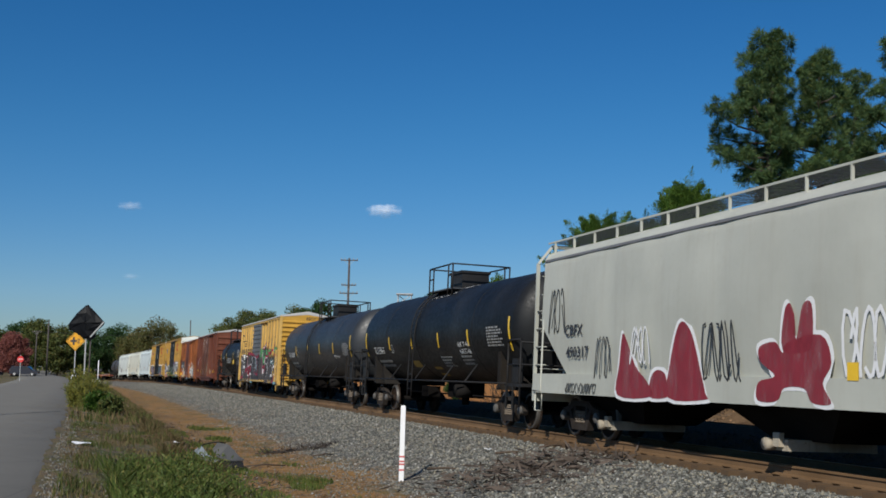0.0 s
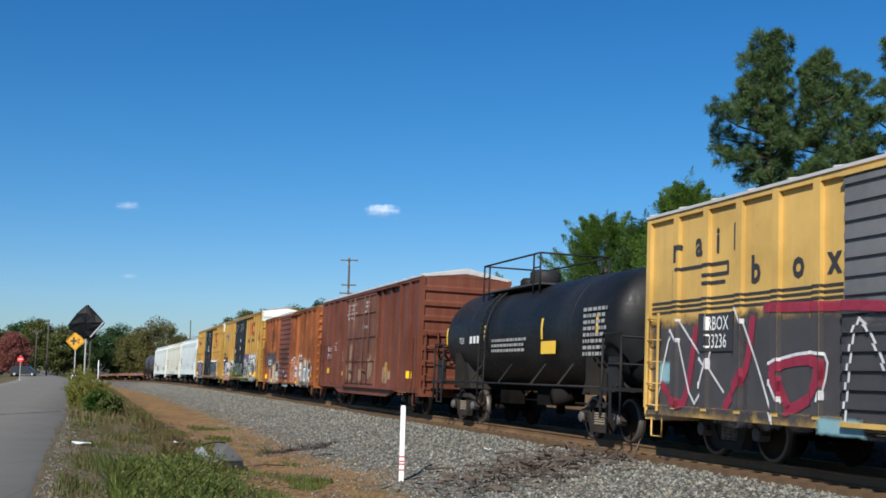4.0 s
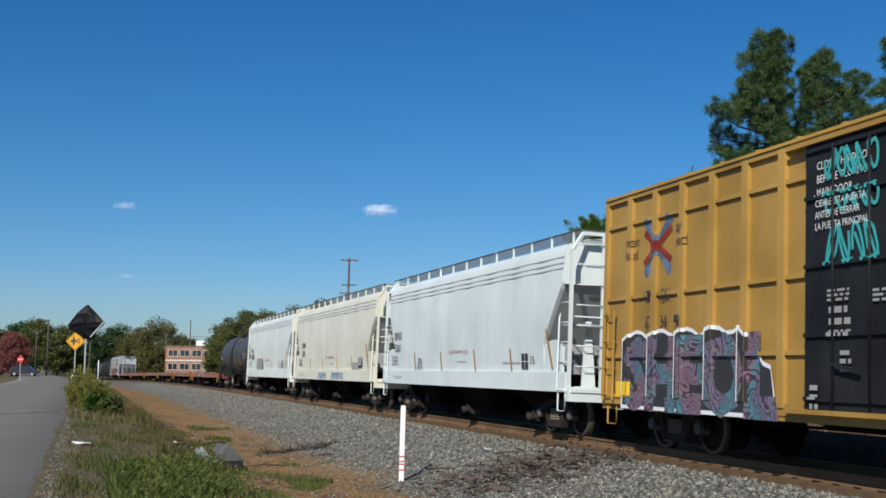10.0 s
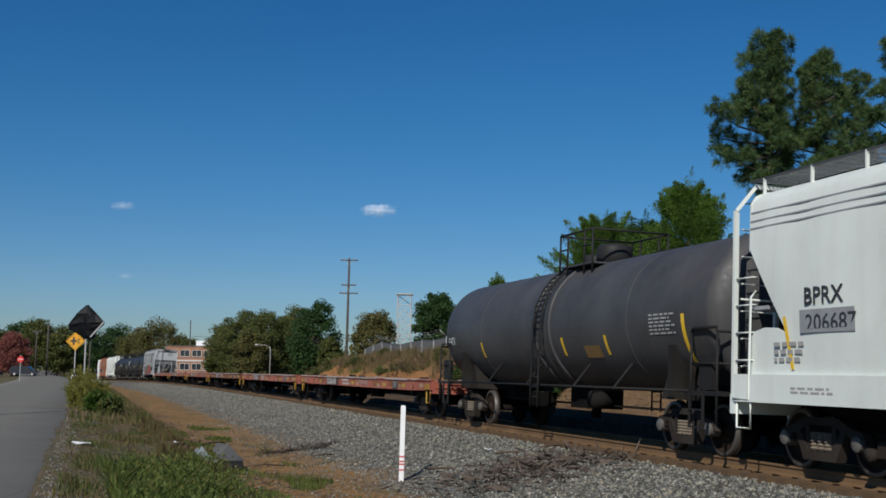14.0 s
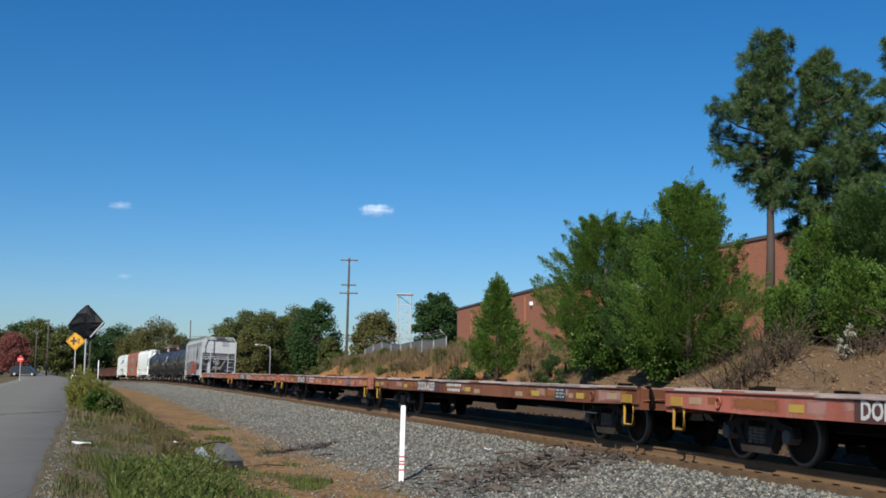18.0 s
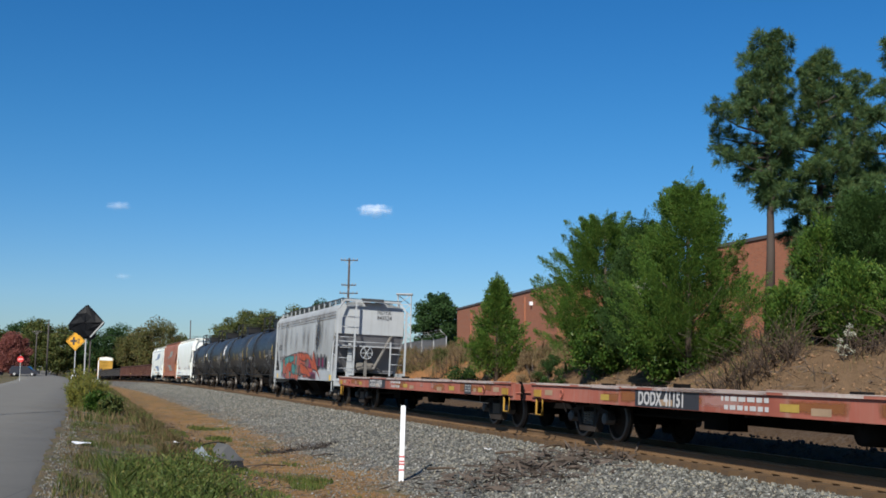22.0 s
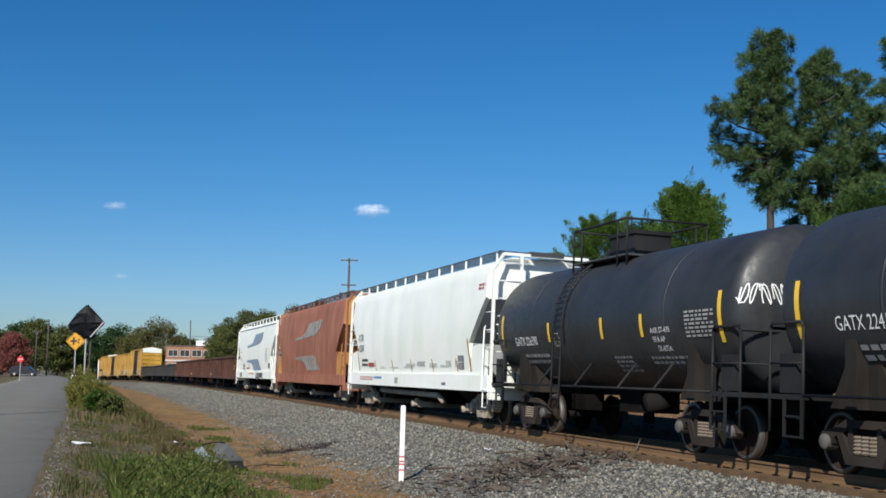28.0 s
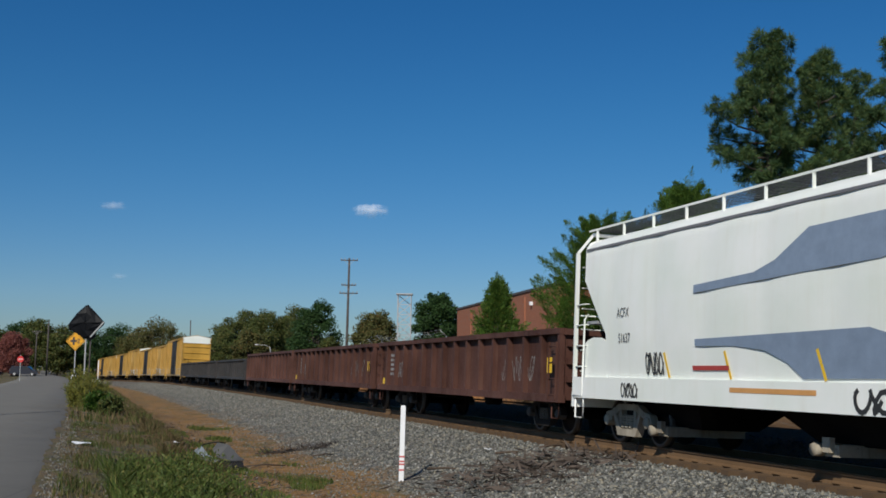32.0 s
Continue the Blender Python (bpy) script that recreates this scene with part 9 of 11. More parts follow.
for i, (x, y, w, h, lf) in enumerate([(9.86, 35.6, 2.6, 1.3, M_TANLEAF), (10.6, 36.6, 1.8, 1.9, M_MIDLEAF), (12.6, 33.2, 1.8, 0.9, None), (14.6, 33.4, 2.0, 1.4, M_TANLEAF), (9.4, 36.6, 1.8, 1.2, M_MIDLEAF), (3.3, 49.2, 2.4, 2.0, M_TANLEAF), (-0.6, 66.0, 4.0, 1.3, M_TANLEAF), (-2.6, 75.0, 4.0, 1.3, M_MIDLEAF)]):
    bramble(x, y, w, h, 50 + i, "tangle of bare brown brush on the clay bank", lf, 90, 420)
for i, (x, y, h, w) in enumerate([(11.7, 38.4, 1.7, 1.4), (13.4, 37.0, 2.6, 2.2), (14.9, 36.0, 2.4, 2.4), (13.2, 39.5, 4.2, 2.2)]):
    cedar(x, y, h, w, 140 + i, "low evergreen boughs on the bank", M_CEDAR, 18000, 0.12, 0.0, 0.5)

rs = random.Random(17)
for i in range(16):
    s_, o_ = -104 + i * 3.8 + rs.uniform(-0.8, 0.8), rs.uniform(-10.8, -8.0)
    x, y = at_so(s_, o_)
    if i % 3 == 0:
        bramble(x, y, 2.2, rs.uniform(0.5, 0.8), 300 + i, "dry brown brush on the clay bank", M_TANLEAF, 40, 420)
    else:
        broadleaf(x, y, rs.uniform(0.5, 1.0), rs.uniform(0.9, 1.6), 330 + i, "scrubby bush among dry grass on the bank", [M_TANLEAF, M_MIDLEAF, M_FALL][i % 3 - 0 if i % 4 else 1], 6500, 0.045, 0.04, 30, 0.0, "scrub_bush")

# trees beyond, towards the far end of the line
for i, (x, y, top, w, ml, lab) in enumerate([
        (-0.45, 112, 9.6, 4.9, M_DKLEAF, "dark rounded evergreen behind the fence"),
        (-6.9, 118, 8.0, 5.0, M_FALL, "small tree with thinning tan leaves"),
        (-14.6, 132, 9.7, 6.6, M_DKLEAF, "large dark rounded evergreen"),
        (-12.4, 128, 5.4, 3.0, M_MIDLEAF, "pale green bush below the dark evergreen"),
        (-22.5, 148, 9.6, 7.0, M_MIDLEAF, "broad tree in late summer leaf"),
        (-27.2, 156, 10.0, 7.6, M_MIDLEAF, "broad tree in late summer leaf"),
        (-20.6, 160, 10.9, 8.0, M_MIDLEAF, "broad tree with some yellowing leaves"),
        (-31.6, 166, 8.6, 6.4, M_MIDLEAF, "broad tree in late summer leaf"),
        (-24.0, 143, 6.6, 5.0, M_FALL, "smaller tree with turning leaves"),
        (-40.5, 225, 9.6, 9.0, M_MIDLEAF, "distant green tree behind the office"),
        (-64.5, 262, 13.3, 12.0, M_FALL, "large tree turning orange and brown"),
        (-72.0, 270, 11.5, 11.0, M_FALL, "tree turning yellow and brown"),
        (-59.0, 262, 9.6, 8.0, M_MIDLEAF, "green tree beside the turning ones"),
        (-78.0, 275, 12.2, 12.0, M_DKLEAF, "dark green tree in the distance"),
        (-84.0, 268, 11.6, 11.0, M_DKLEAF, "dark green tree in the distance"),
        (-88.0, 262, 11.0, 9.0, M_MIDLEAF, "green rounded distant roadside tree"),
        (-93.0, 262, 12.6, 10.0, M_MIDLEAF, "tall green tree in the distance"),
        (-98.5, 268, 12.2, 11.0, M_DKLEAF, "tall dark tree in the distance"),
        (-105.0, 262, 11.0, 12.0, M_MIDLEAF, "green rounded distant roadside tree"),
        (-73.5, 196, 7.2, 6.4, M_REDLEAF, "maple in full red autumn colour"),
        (-78.5, 200, 6.6, 6.4, M_REDLEAF, "maple in full red autumn colour"),
        (-52.0, 300, 10.0, 12.0, M_MIDLEAF, "distant green tree behind the office"),
        (-43.0, 300, 9.0, 12.0, M_DKLEAF, "distant dark green tree at the horizon")]):
    broadleaf(x, y, top - gz(x, y), w, 60 + i, lab, ml, 26000 if y < 200 else 14000, 0.22 if y < 200 else 0.38, 0.3, 120, 0.02)

# a low far wood closes the view
def far_wood():
    rng = np.random.default_rng(77)
    parts = []
    for k in range(420):
        a = math.radians(rng.uniform(-34, 32))
        d = rng.uniform(330, 420)
        c = np.array([math.sin(a) * d, math.cos(a) * d, 0.0])
        h = rng.uniform(5.0, 9.5)
        m = 60
        q = rng.normal(size=(m, 3)) * np.array([2.6, 2.6, h * 0.26])
        q[:, 2] += h * 0.45
        parts.append(leaf_cards(c + q, 1.7, 1.2, rng))
    co, fa = join_cards(parts)
    tagged(put("far_wood", raw_mesh("far_wood", co, fa, M_MIDLEAF)), "low distant line of woodland", "woods", kind="stuff")


far_wood()


# ---------------------------------------------------------------- grass, weeds and stones
def blades(name, spots, height, width, material, label, seed, lean=0.35):
    """spots: rows of s, o, scale."""
    rng = np.random.default_rng(seed)
    n = len(spots)
    base = np.empty((n, 3))
    for i, (s, o, k) in enumerate(spots):
        x, y = at_so(s, o)
        base[i] = (x, y, ground_so(s, o) - 0.02)
    k = np.array([r[2] for r in spots])
    h = height * k * rng.uniform(0.5, 1.3, n)
    a = rng.uniform(0, 2 * np.pi, n)
    tip = base + np.stack([np.cos(a) * h * lean * rng.random(n), np.sin(a) * h * lean * rng.random(n), h], 1)
    b = rng.uniform(0, np.pi, n)
    w = np.stack([np.cos(b), np.sin(b), 0 * b], 1) * (width * rng.uniform(0.6, 1.4, n))[:, None]
    mid = base * 0.45 + tip * 0.55 - np.stack([np.cos(a), np.sin(a), 0 * a], 1) * (h * 0.08)[:, None]
    co = np.stack([base - w, base + w, mid + w * 0.7, tip, mid - w * 0.7], 1).reshape(-1, 3)
    fa = np.arange(n * 5).reshape(n, 5)
    return tagged(put(name, raw_mesh(name, co, fa, material)), label, "grass", kind="stuff")


def verge_spots(rng, n, s0, s1, o0, o1, keep):
    out = []
    while len(out) < n:
        s, o = rng.uniform(s0, s1), rng.uniform(o0, o1)
        d = noise.noise(Vector((s * 0.45, o * 0.9, 2.0))) * 0.5 + 0.5
        if rng.random() < keep(s, o, d):
            out.append((s, o, 0.5 + d))
    return out


def grow():
    rng = np.random.default_rng(91)
    blades("verge_grass", verge_spots(rng, 6500, -30, 3, 9.0, 12.0, lambda s, o, d: 1.0 if d + 0.35 * noise.noise(Vector((s * 1.6, o * 1.6, 7.0))) > 0.58 else 0.02), 0.12, 0.008, M_GRASS, "patchy green grass on the road verge", 1)
    blades("dry_verge_grass", verge_spots(rng, 7000, -45, 3, 8.7, 12.15, lambda s, o, d: 0.8 if noise.noise(Vector((s * 1.2, o * 1.2, 5.0))) > 0.05 else 0.04), 0.085, 0.006, M_STRAW, "short dry straw-coloured grass on the verge", 2)
    blades("dead_weeds", verge_spots(rng, 3200, -46, 2, 8.9, 10.8, lambda s, o, d: 1.0 if noise.noise(Vector((s * 0.9, o * 1.2, 11.0))) > 0.12 else 0.03), 0.12, 0.009, M_DEADW, "dead brown weeds along the crest of the ditch", 12, 0.9)
    crest = verge_spots(rng, 5200, -44, -6, 8.9, 10.1, lambda s, o, d: 1.0 if abs(o - 9.45 - 0.25 * math.sin(s * 0.7)) < 0.28 and noise.noise(Vector((s * 1.1, o * 0.8, 21.0))) > -0.05 else 0.015)
    blades("crest_weeds", crest, 0.24, 0.005, M_DEADW, "dead brown stalks along the crest of the ditch", 13, 1.1)
    blades("crest_green", crest[::4], 0.26, 0.008, M_GRASS, "olive weeds among the dead stalks", 14, 1.0)
    blades("long_grass", verge_spots(rng, 1900, -9.5, 1, 9.6, 11.2, lambda s, o, d: 1.0 if noise.noise(Vector((s * 1.3, o * 1.3, 31.0))) > 0.12 else 0.02), 0.36, 0.005, M_LUSH, "long arching grass beside the road", 15, 1.6)
    blades("verge_straw", verge_spots(rng, 3200, -26, 0, 9.6, 12.0, lambda s, o, d: 1.0 if noise.noise(Vector((s * 0.9, o * 1.4, 41.0))) > 0.1 else 0.04), 0.11, 0.005, M_DEADW, "brown matted straw on the verge", 16, 2.4)
    blades("far_verge_grass", verge_spots(rng, 6000, -140, -28, 8.7, 12.2, lambda s, o, d: 0.8), 0.22, 0.018, M_STRAW, "dry grass along the verge further off", 3)
    blades("far_green_grass", verge_spots(rng, 5000, -140, -28, 8.9, 12.1, lambda s, o, d: 0.9 if d > 0.5 else 0.1), 0.25, 0.018, M_GRASS, "green grass along the verge further off", 4)
    blades("tall_weeds", verge_spots(rng, 2600, -10, 3.5, 9.5, 11.2, lambda s, o, d: 1.0 if d > 0.5 else 0.04), 0.28, 0.013, M_LUSH, "tall green weeds at the edge of the road", 5, 0.9)
    blades("dirt_tufts", verge_spots(rng, 6500, -36, 0, 6.0, 8.9, lambda s, o, d: 1.0 if d > 0.62 else 0.01), 0.11, 0.009, M_LUSH, "small green tufts on the bare dirt", 6)
    blades("bank_grass", verge_spots(rng, 30000, -105, -28, -12.5, -7.6, lambda s, o, d: (1.0 if d > 0.38 else 0.1) if o < -8.9 + 1.6 * noise.noise(Vector((s * 0.33, 0.0, 3.0))) else 0.01), 0.62, 0.008, M_STRAW, "dry grass on the clay bank", 7)
    blades("near_bank_grass", verge_spots(rng, 1200, -30, 2, -12.5, -8.0, lambda s, o, d: 1.0 if d > 0.5 else 0.08), 0.32, 0.010, M_STRAW, "dry grass and weeds on the bank", 8)
    blades("bank_weeds", verge_spots(rng, 5000, -105, -20, -12.5, -8.2, lambda s, o, d: 1.0 if d > 0.58 else 0.02), 0.42, 0.018, M_GRASS, "green weeds on the bank", 9)


grow()


def weed_leaves():
    """Broad leaves and a few orange-red blossoms among the tall weeds by the road."""
    rng = np.random.default_rng(33)
    spots = verge_spots(rng, 300, -11, 3, 9.1, 11.0, lambda s, o, d: 1.0 if d > 0.45 else 0.05)
    parts, heads = [], []
    for s, o, k in spots:
        x, y = at_so(s, o)
        z = ground_so(s, o)
        c = np.array([x, y, z + 0.16 * k])
        q = c + rng.normal(size=(40, 3)) * np.array([0.14, 0.14, 0.10])
        parts.append(leaf_cards(q, 0.07, 0.026, rng, (0, 0, 0.6)))
        if rng.random() < 0.008:
            heads.append(c + np.array([0, 0, 0.16]) + rng.normal(size=(5, 3)) * 0.035)
    co, fa = join_cards(parts)
    tagged(put("weed_leaf_mat", raw_mesh("weed_leaf_mat", co, fa, M_LUSH)), "broad green weed leaves beside the road", "weeds", kind="stuff")
    co, fa = leaf_cards(np.concatenate(heads), 0.07, 0.06, rng, (0, 0, 0.5))
    tagged(put("weed_blossom", raw_mesh("weed_blossom", co, fa, plain("orange_red_petals", (0.55, 0.09, 0.02), 0.6))), "scattered orange-red blossoms in the weeds", "flowers", kind="stuff")


weed_leaves()


def rubble(name, n, s0, s1, o0, o1, size, material, label, seed, dens=None):
    """Loose angular stones: eight-faced lumps."""
    rng = np.random.default_rng(seed)
    base = np.array([(1, 0, 0), (-1, 0, 0), (0, 1, 0), (0, -1, 0), (0, 0, 1), (0, 0, -1)], float)
    tri = np.array([(0, 2, 4), (2, 1, 4), (1, 3, 4), (3, 0, 4), (2, 0, 5), (1, 2, 5), (3, 1, 5), (0, 3, 5)])
    pos = []
    while len(pos) < n:
        s = s1 - (s1 - s0) * rng.random() ** 1.9
        o = rng.uniform(o0, o1)
        if dens and rng.random() > dens(s, o):
            continue
        x, y = at_so(s, o)
        pos.append((x, y, ground_so(s, o)))
    pos = np.array(pos)
    sc = size * rng.uniform(0.45, 1.25, (n, 1)) * rng.uniform(0.7, 1.3, (n, 3))
    v = base[None] * sc[:, None] * rng.uniform(0.7, 1.3, (n, 6, 1))
    q = unit(rng.normal(size=(n, 4)))
    w, x, y, z = q.T
    R = np.stack([1 - 2 * (y * y + z * z), 2 * (x * y - z * w), 2 * (x * z + y * w), 2 * (x * y + z * w), 1 - 2 * (x * x + z * z), 2 * (y * z - x * w), 2 * (x * z - y * w), 2 * (y * z + x * w), 1 - 2 * (x * x + y * y)], 1).reshape(n, 3, 3)
    v = np.einsum("nij,nkj->nki", R, v)
    v[:, :, 2] *= 0.8
    v += (pos + np.array([0, 0, size * 0.25]))[:, None]
    fa = (tri[None] + (np.arange(n) * 6)[:, None, None]).reshape(-1, 3)
    return tagged(put(name, raw_mesh(name, v.reshape(-1, 3), fa, material)), label, "gravel", kind="stuff")


def stone_material():
    m, nt, b = mat("crushed_granite")
    g = nt.nodes.new("ShaderNodeNewGeometry")
    c = ramp(nt, g.outputs["Random Per Island"], [(0.0, (0.04, 0.04, 0.035)), (0.35, (0.12, 0.12, 0.104)), (0.7, (0.21, 0.208, 0.184)), (0.93, (0.26, 0.23, 0.165)), (1.0, (0.40, 0.39, 0.36))])
    nt.links.new(c, b.inputs["Base Color"])
    b.inputs["Roughness"].default_value = 0.9
    bump(nt, b, noisen(nt, coords(nt), 60, 3), 0.4, 0.01)
    return m


M_STONE = stone_material()
rubble("ballast_stones", 60000, -165, 3.5, 1.15, 5.6, 0.036, M_STONE, "crushed grey granite ballast", 7, lambda s, o: 1.0 if o < 4.6 else 0.4)
rubble("spilled_stones", 6000, -40, 2, 5.2, 9.0, 0.026, M_STONE, "loose stones on the bare dirt", 8, lambda s, o: max(0.22, 1 - (o - 5.2) / 2.6))
rubble("road_edge_grit", 3500, -42, 3, 11.2, 12.2, 0.022, M_STONE, "grit and small stones along the crumbling road edge", 18, lambda s, o: 1.0 if o > 11.8 else 0.35)
M_CLOD = plain("dry_dirt_clod", (0.22, 0.13, 0.067), 0.95, 0, 0.6)
rubble("bank_rubble", 2600, -34, 3, -9.6, -5.2, 0.06, M_CLOD, "lumps of earth and stone fallen down the bank", 29)
rubble("dirt_clods", 3500, -42, 2, 5.8, 9.6, 0.03, M_CLOD, "dry clods of brown dirt on the bare ground", 19)
# far-side stones coloured near black for the shade the train casts there
M_SHADESTONE = plain("shade_darkened_stone", (0.035, 0.029, 0.024), 0.85, 0, 0.5, 12.0)
rubble("far_side_ballast", 5000, -70, 0, -2.4, -1.1, 0.04, M_SHADESTONE, "ballast beyond the track, its colour darkened for the train's shade", 9)


def bark_debris():
    """The heap of rotten bark and splinters beside the ballast."""
    rng = np.random.default_rng(15)
    n = 900
    pos = []
    while len(pos) < n:
        x, y = rng.normal(1.85, 0.95), rng.normal(22.8, 1.0)
        pos.append((x, y, gz(x, y) + 0.02 + rng.random() ** 2 * 0.12))
    pos = np.array(pos)
    d = rng.normal(size=(n, 3)) * np.array([1, 1, 0.25])
    co, fa = leaf_cards(pos, 0.30, 0.05, rng, dirs=d * 2)
    return tagged(put("bark_debris", raw_mesh("bark_debris", co, fa, plain("rotten_bark", (0.085, 0.064, 0.05), 0.95, 0, 0.6))), "low heap of dark rotten bark and splinters", "debris", kind="stuff")


bark_debris()


def twig_litter():
    """Dark twigs and dead stalks along the lip of the ditch, and one dark line of them across the dirt."""
    rng = np.random.default_rng(27)
    pos = []
    while len(pos) < 900:
        s, o = rng.uniform(-38, 0), rng.normal(8.5, 0.6)
        if noise.noise(Vector((s * 0.8, o * 1.1, 3.0))) > 0.02:
            x, y = at_so(s, o)
            pos.append((x, y, ground_so(s, o) + 0.02))
    for k in range(420):
        f = rng.random()
        x, y = -5.0 + 1.8 * f + rng.normal() * 0.12, 32.4 + 2.35 * f + rng.normal() * 0.12
        pos.append((x, y, gz(x, y) + 0.02))
    pos = np.array(pos)
    d = rng.normal(size=(len(pos), 3)) * np.array([1, 1, 0.3]) + np.array([0, 0, 0.25])
    co, fa = leaf_cards(pos, 0.26, 0.022, rng, dirs=d * 2)
    return tagged(put("twig_litter", raw_mesh("twig_litter", co, fa, plain("dead_twigs", (0.055, 0.042, 0.034), 0.95, 0, 0.5))), "dark dead twigs strewn along the ditch", "debris", kind="stuff")


twig_litter()


def bank_litter():
    """Dead branches and bark lying down the bare bank."""
    rng = np.random.default_rng(63)
    pos = []
    while len(pos) < 1500:
        s, o = rng.uniform(-34, 2), rng.uniform(-9.8, -5.6)
        if noise.noise(Vector((s * 0.5, o * 0.7, 13.0))) > -0.05:
            x, y = at_so(s, o)
            pos.append((x, y, ground_so(s, o) + 0.03))
    d = rng.normal(size=(len(pos), 3)) * np.array([1, 1, 0.35]) + np.array([0, 0, 0.2])
    co, fa = leaf_cards(np.array(pos), 0.55, 0.03, rng, dirs=d * 2)
    return tagged(put("bank_litter", raw_mesh("bank_litter", co, fa, plain("dead_branches", (0.10, 0.075, 0.055), 0.95, 0, 0.5))), "dead twigs and roots strewn on the bare bank", "debris", kind="stuff")


bank_litter()


def weed_bush(x, y, w, h, seed):
    """Upright feathery stems that fan out from one root, with narrow leaves and flowering tips."""
    rng = np.random.default_rng(seed)
    t = tree_base("weed_bush", x, y, "yellow-green flowering weed bush at the roadside", "bush")
    sh = Sh()
    cards = []
    for k in range(70):
        a, r = rng.uniform(0, 6.283), rng.random() ** 0.6
        hh = h * rng.uniform(0.45, 1.0) * (1.05 - 0.35 * r)
        bx, by = math.cos(a) * r * w * 0.3, math.sin(a) * r * w * 0.3
        tx, ty = math.cos(a) * r * w * 0.56, math.sin(a) * r * w * 0.56
        pts = [np.array((bx, by, -0.15)), np.array(((bx + tx) * 0.42, (by + ty) * 0.42, hh * 0.55)), np.array((tx, ty, hh))]
        sh.tube([tuple(p) for p in pts], [0.012, 0.008, 0.003], 4)
        m = 110
        u = rng.random(m)[:, None] ** 0.7
        q = pts[0] * (1 - u) ** 2 + pts[1] * 2 * u * (1 - u) + pts[2] * u * u + rng.normal(size=(m, 3)) * 0.05
        cards.append(leaf_cards(q, 0.15, 0.028, rng, bias=(0, 0, 0.9)))
    part("stem_tangle", sh, M_TWIG, t)["kind"] = "stuff"
    put_crown(t, cards, M_WEED)
    return t


weed_bush(-15.9, 50.5, 1.4, 2.0, 201)
weed_bush(-15.1, 49.6, 1.4, 1.8, 202)
weed_bush(-16.4, 52.5, 1.1, 1.8, 203)
broadleaf(-14.2, 47.6, 1.0, 1.3, 205, "low green bush at the roadside", M_IVY, 4000, 0.11, 0.03, 40, 0.0, "leafy_bush")
broadleaf(-13.3, 46.2, 0.8, 1.2, 204, "low green bush at the roadside", M_MIDLEAF, 2500, 0.1, 0.03, 30, 0.0, "leafy_bush")

# ---------------------------------------------------------------- posts, signs, poles
M_GALV = plain("galvanised_post", (0.42, 0.42, 0.41), 0.5, 0.4)
M_POLE = paint("weathered_pole_timber", (0.085, 0.072, 0.065), 0.9, (0.045, 0.038, 0.034), 0.4, 0.5)
M_SIGNY = plain("yellow_sign_sheeting", (0.70, 0.33, 0.008), 0.4, 0, 0.08)
M_TARP = plain("black_plastic_wrap", (0.003, 0.0035, 0.005), 0.5, 0, 0.4)
M_TARP.node_tree.nodes["Principled BSDF"].inputs["Specular IOR Level"].default_value = 0.15
M_WPOST = plain("white_marker_plastic", (0.82, 0.82, 0.82), 0.4, 0, 0.06)


def stand(name, x, y, label, category, z=None):
    e = new(name)
    e.empty_display_size = 0.3
    e.location = (x, y, gz(x, y) if z is None else z)
    return tagged(e, label, category)


def marker_post():
    x, y = -0.82, 24.6
    e = stand("marker_post", x, y, "white plastic marker post with red bands near its foot", "post")
    H = 1.60
    sh = Sh()
    prof = [(-0.055, 0.0), (-0.05, -0.018), (0.05, -0.018), (0.055, 0.0), (0.05, 0.018), (-0.05, 0.018)]
    n = 6
    for z in (-0.3, 0.1, H - 0.04, H):
        k = 0.8 if z == H else 1
        sh.v += [(a * k + 0.012 * z, b * k, z) for a, b in prof]
    for i in range(3):
        for j in range(n):
            sh.f.append((i * n + j, i * n + (j + 1) % n, (i + 1) * n + (j + 1) % n, (i + 1) * n + j))
            sh.s.append(False)
    sh.f.append(tuple(range(18, 24)))
    sh.s.append(False)
    part("post", sh, M_WPOST, e)
    red = plain("faded_red_tape", (0.55, 0.13, 0.11), 0.5)
    for z in (0.50, 0.40, 0.34, 0.22):
        part("band", Sh().box(-0.058 + 0.012 * z, 0.058 + 0.012 * z, -0.021, 0.021, z, z + 0.035), red, e, "faded red band")
    part("side_tab", Sh().box(0.05, 0.1, -0.01, 0.01, 0.68, 0.74), M_GALV, e)


marker_post()


def diamond(parent, name, half, thick, material, z, label="", y=0.0, wob=0.0):
    rnd = random.Random(3)
    sh = Sh()
    pts = []
    for k in range(16):
        a = 2 * math.pi * k / 16
        r = half / (abs(math.cos(a)) + abs(math.sin(a)))
        r *= 1 + rnd.uniform(-wob, wob)
        pts.append((r * math.cos(a), z + r * math.sin(a)))
    sh.prism(pts, y - thick, y + thick)
    return part(name, sh, material, parent, label)


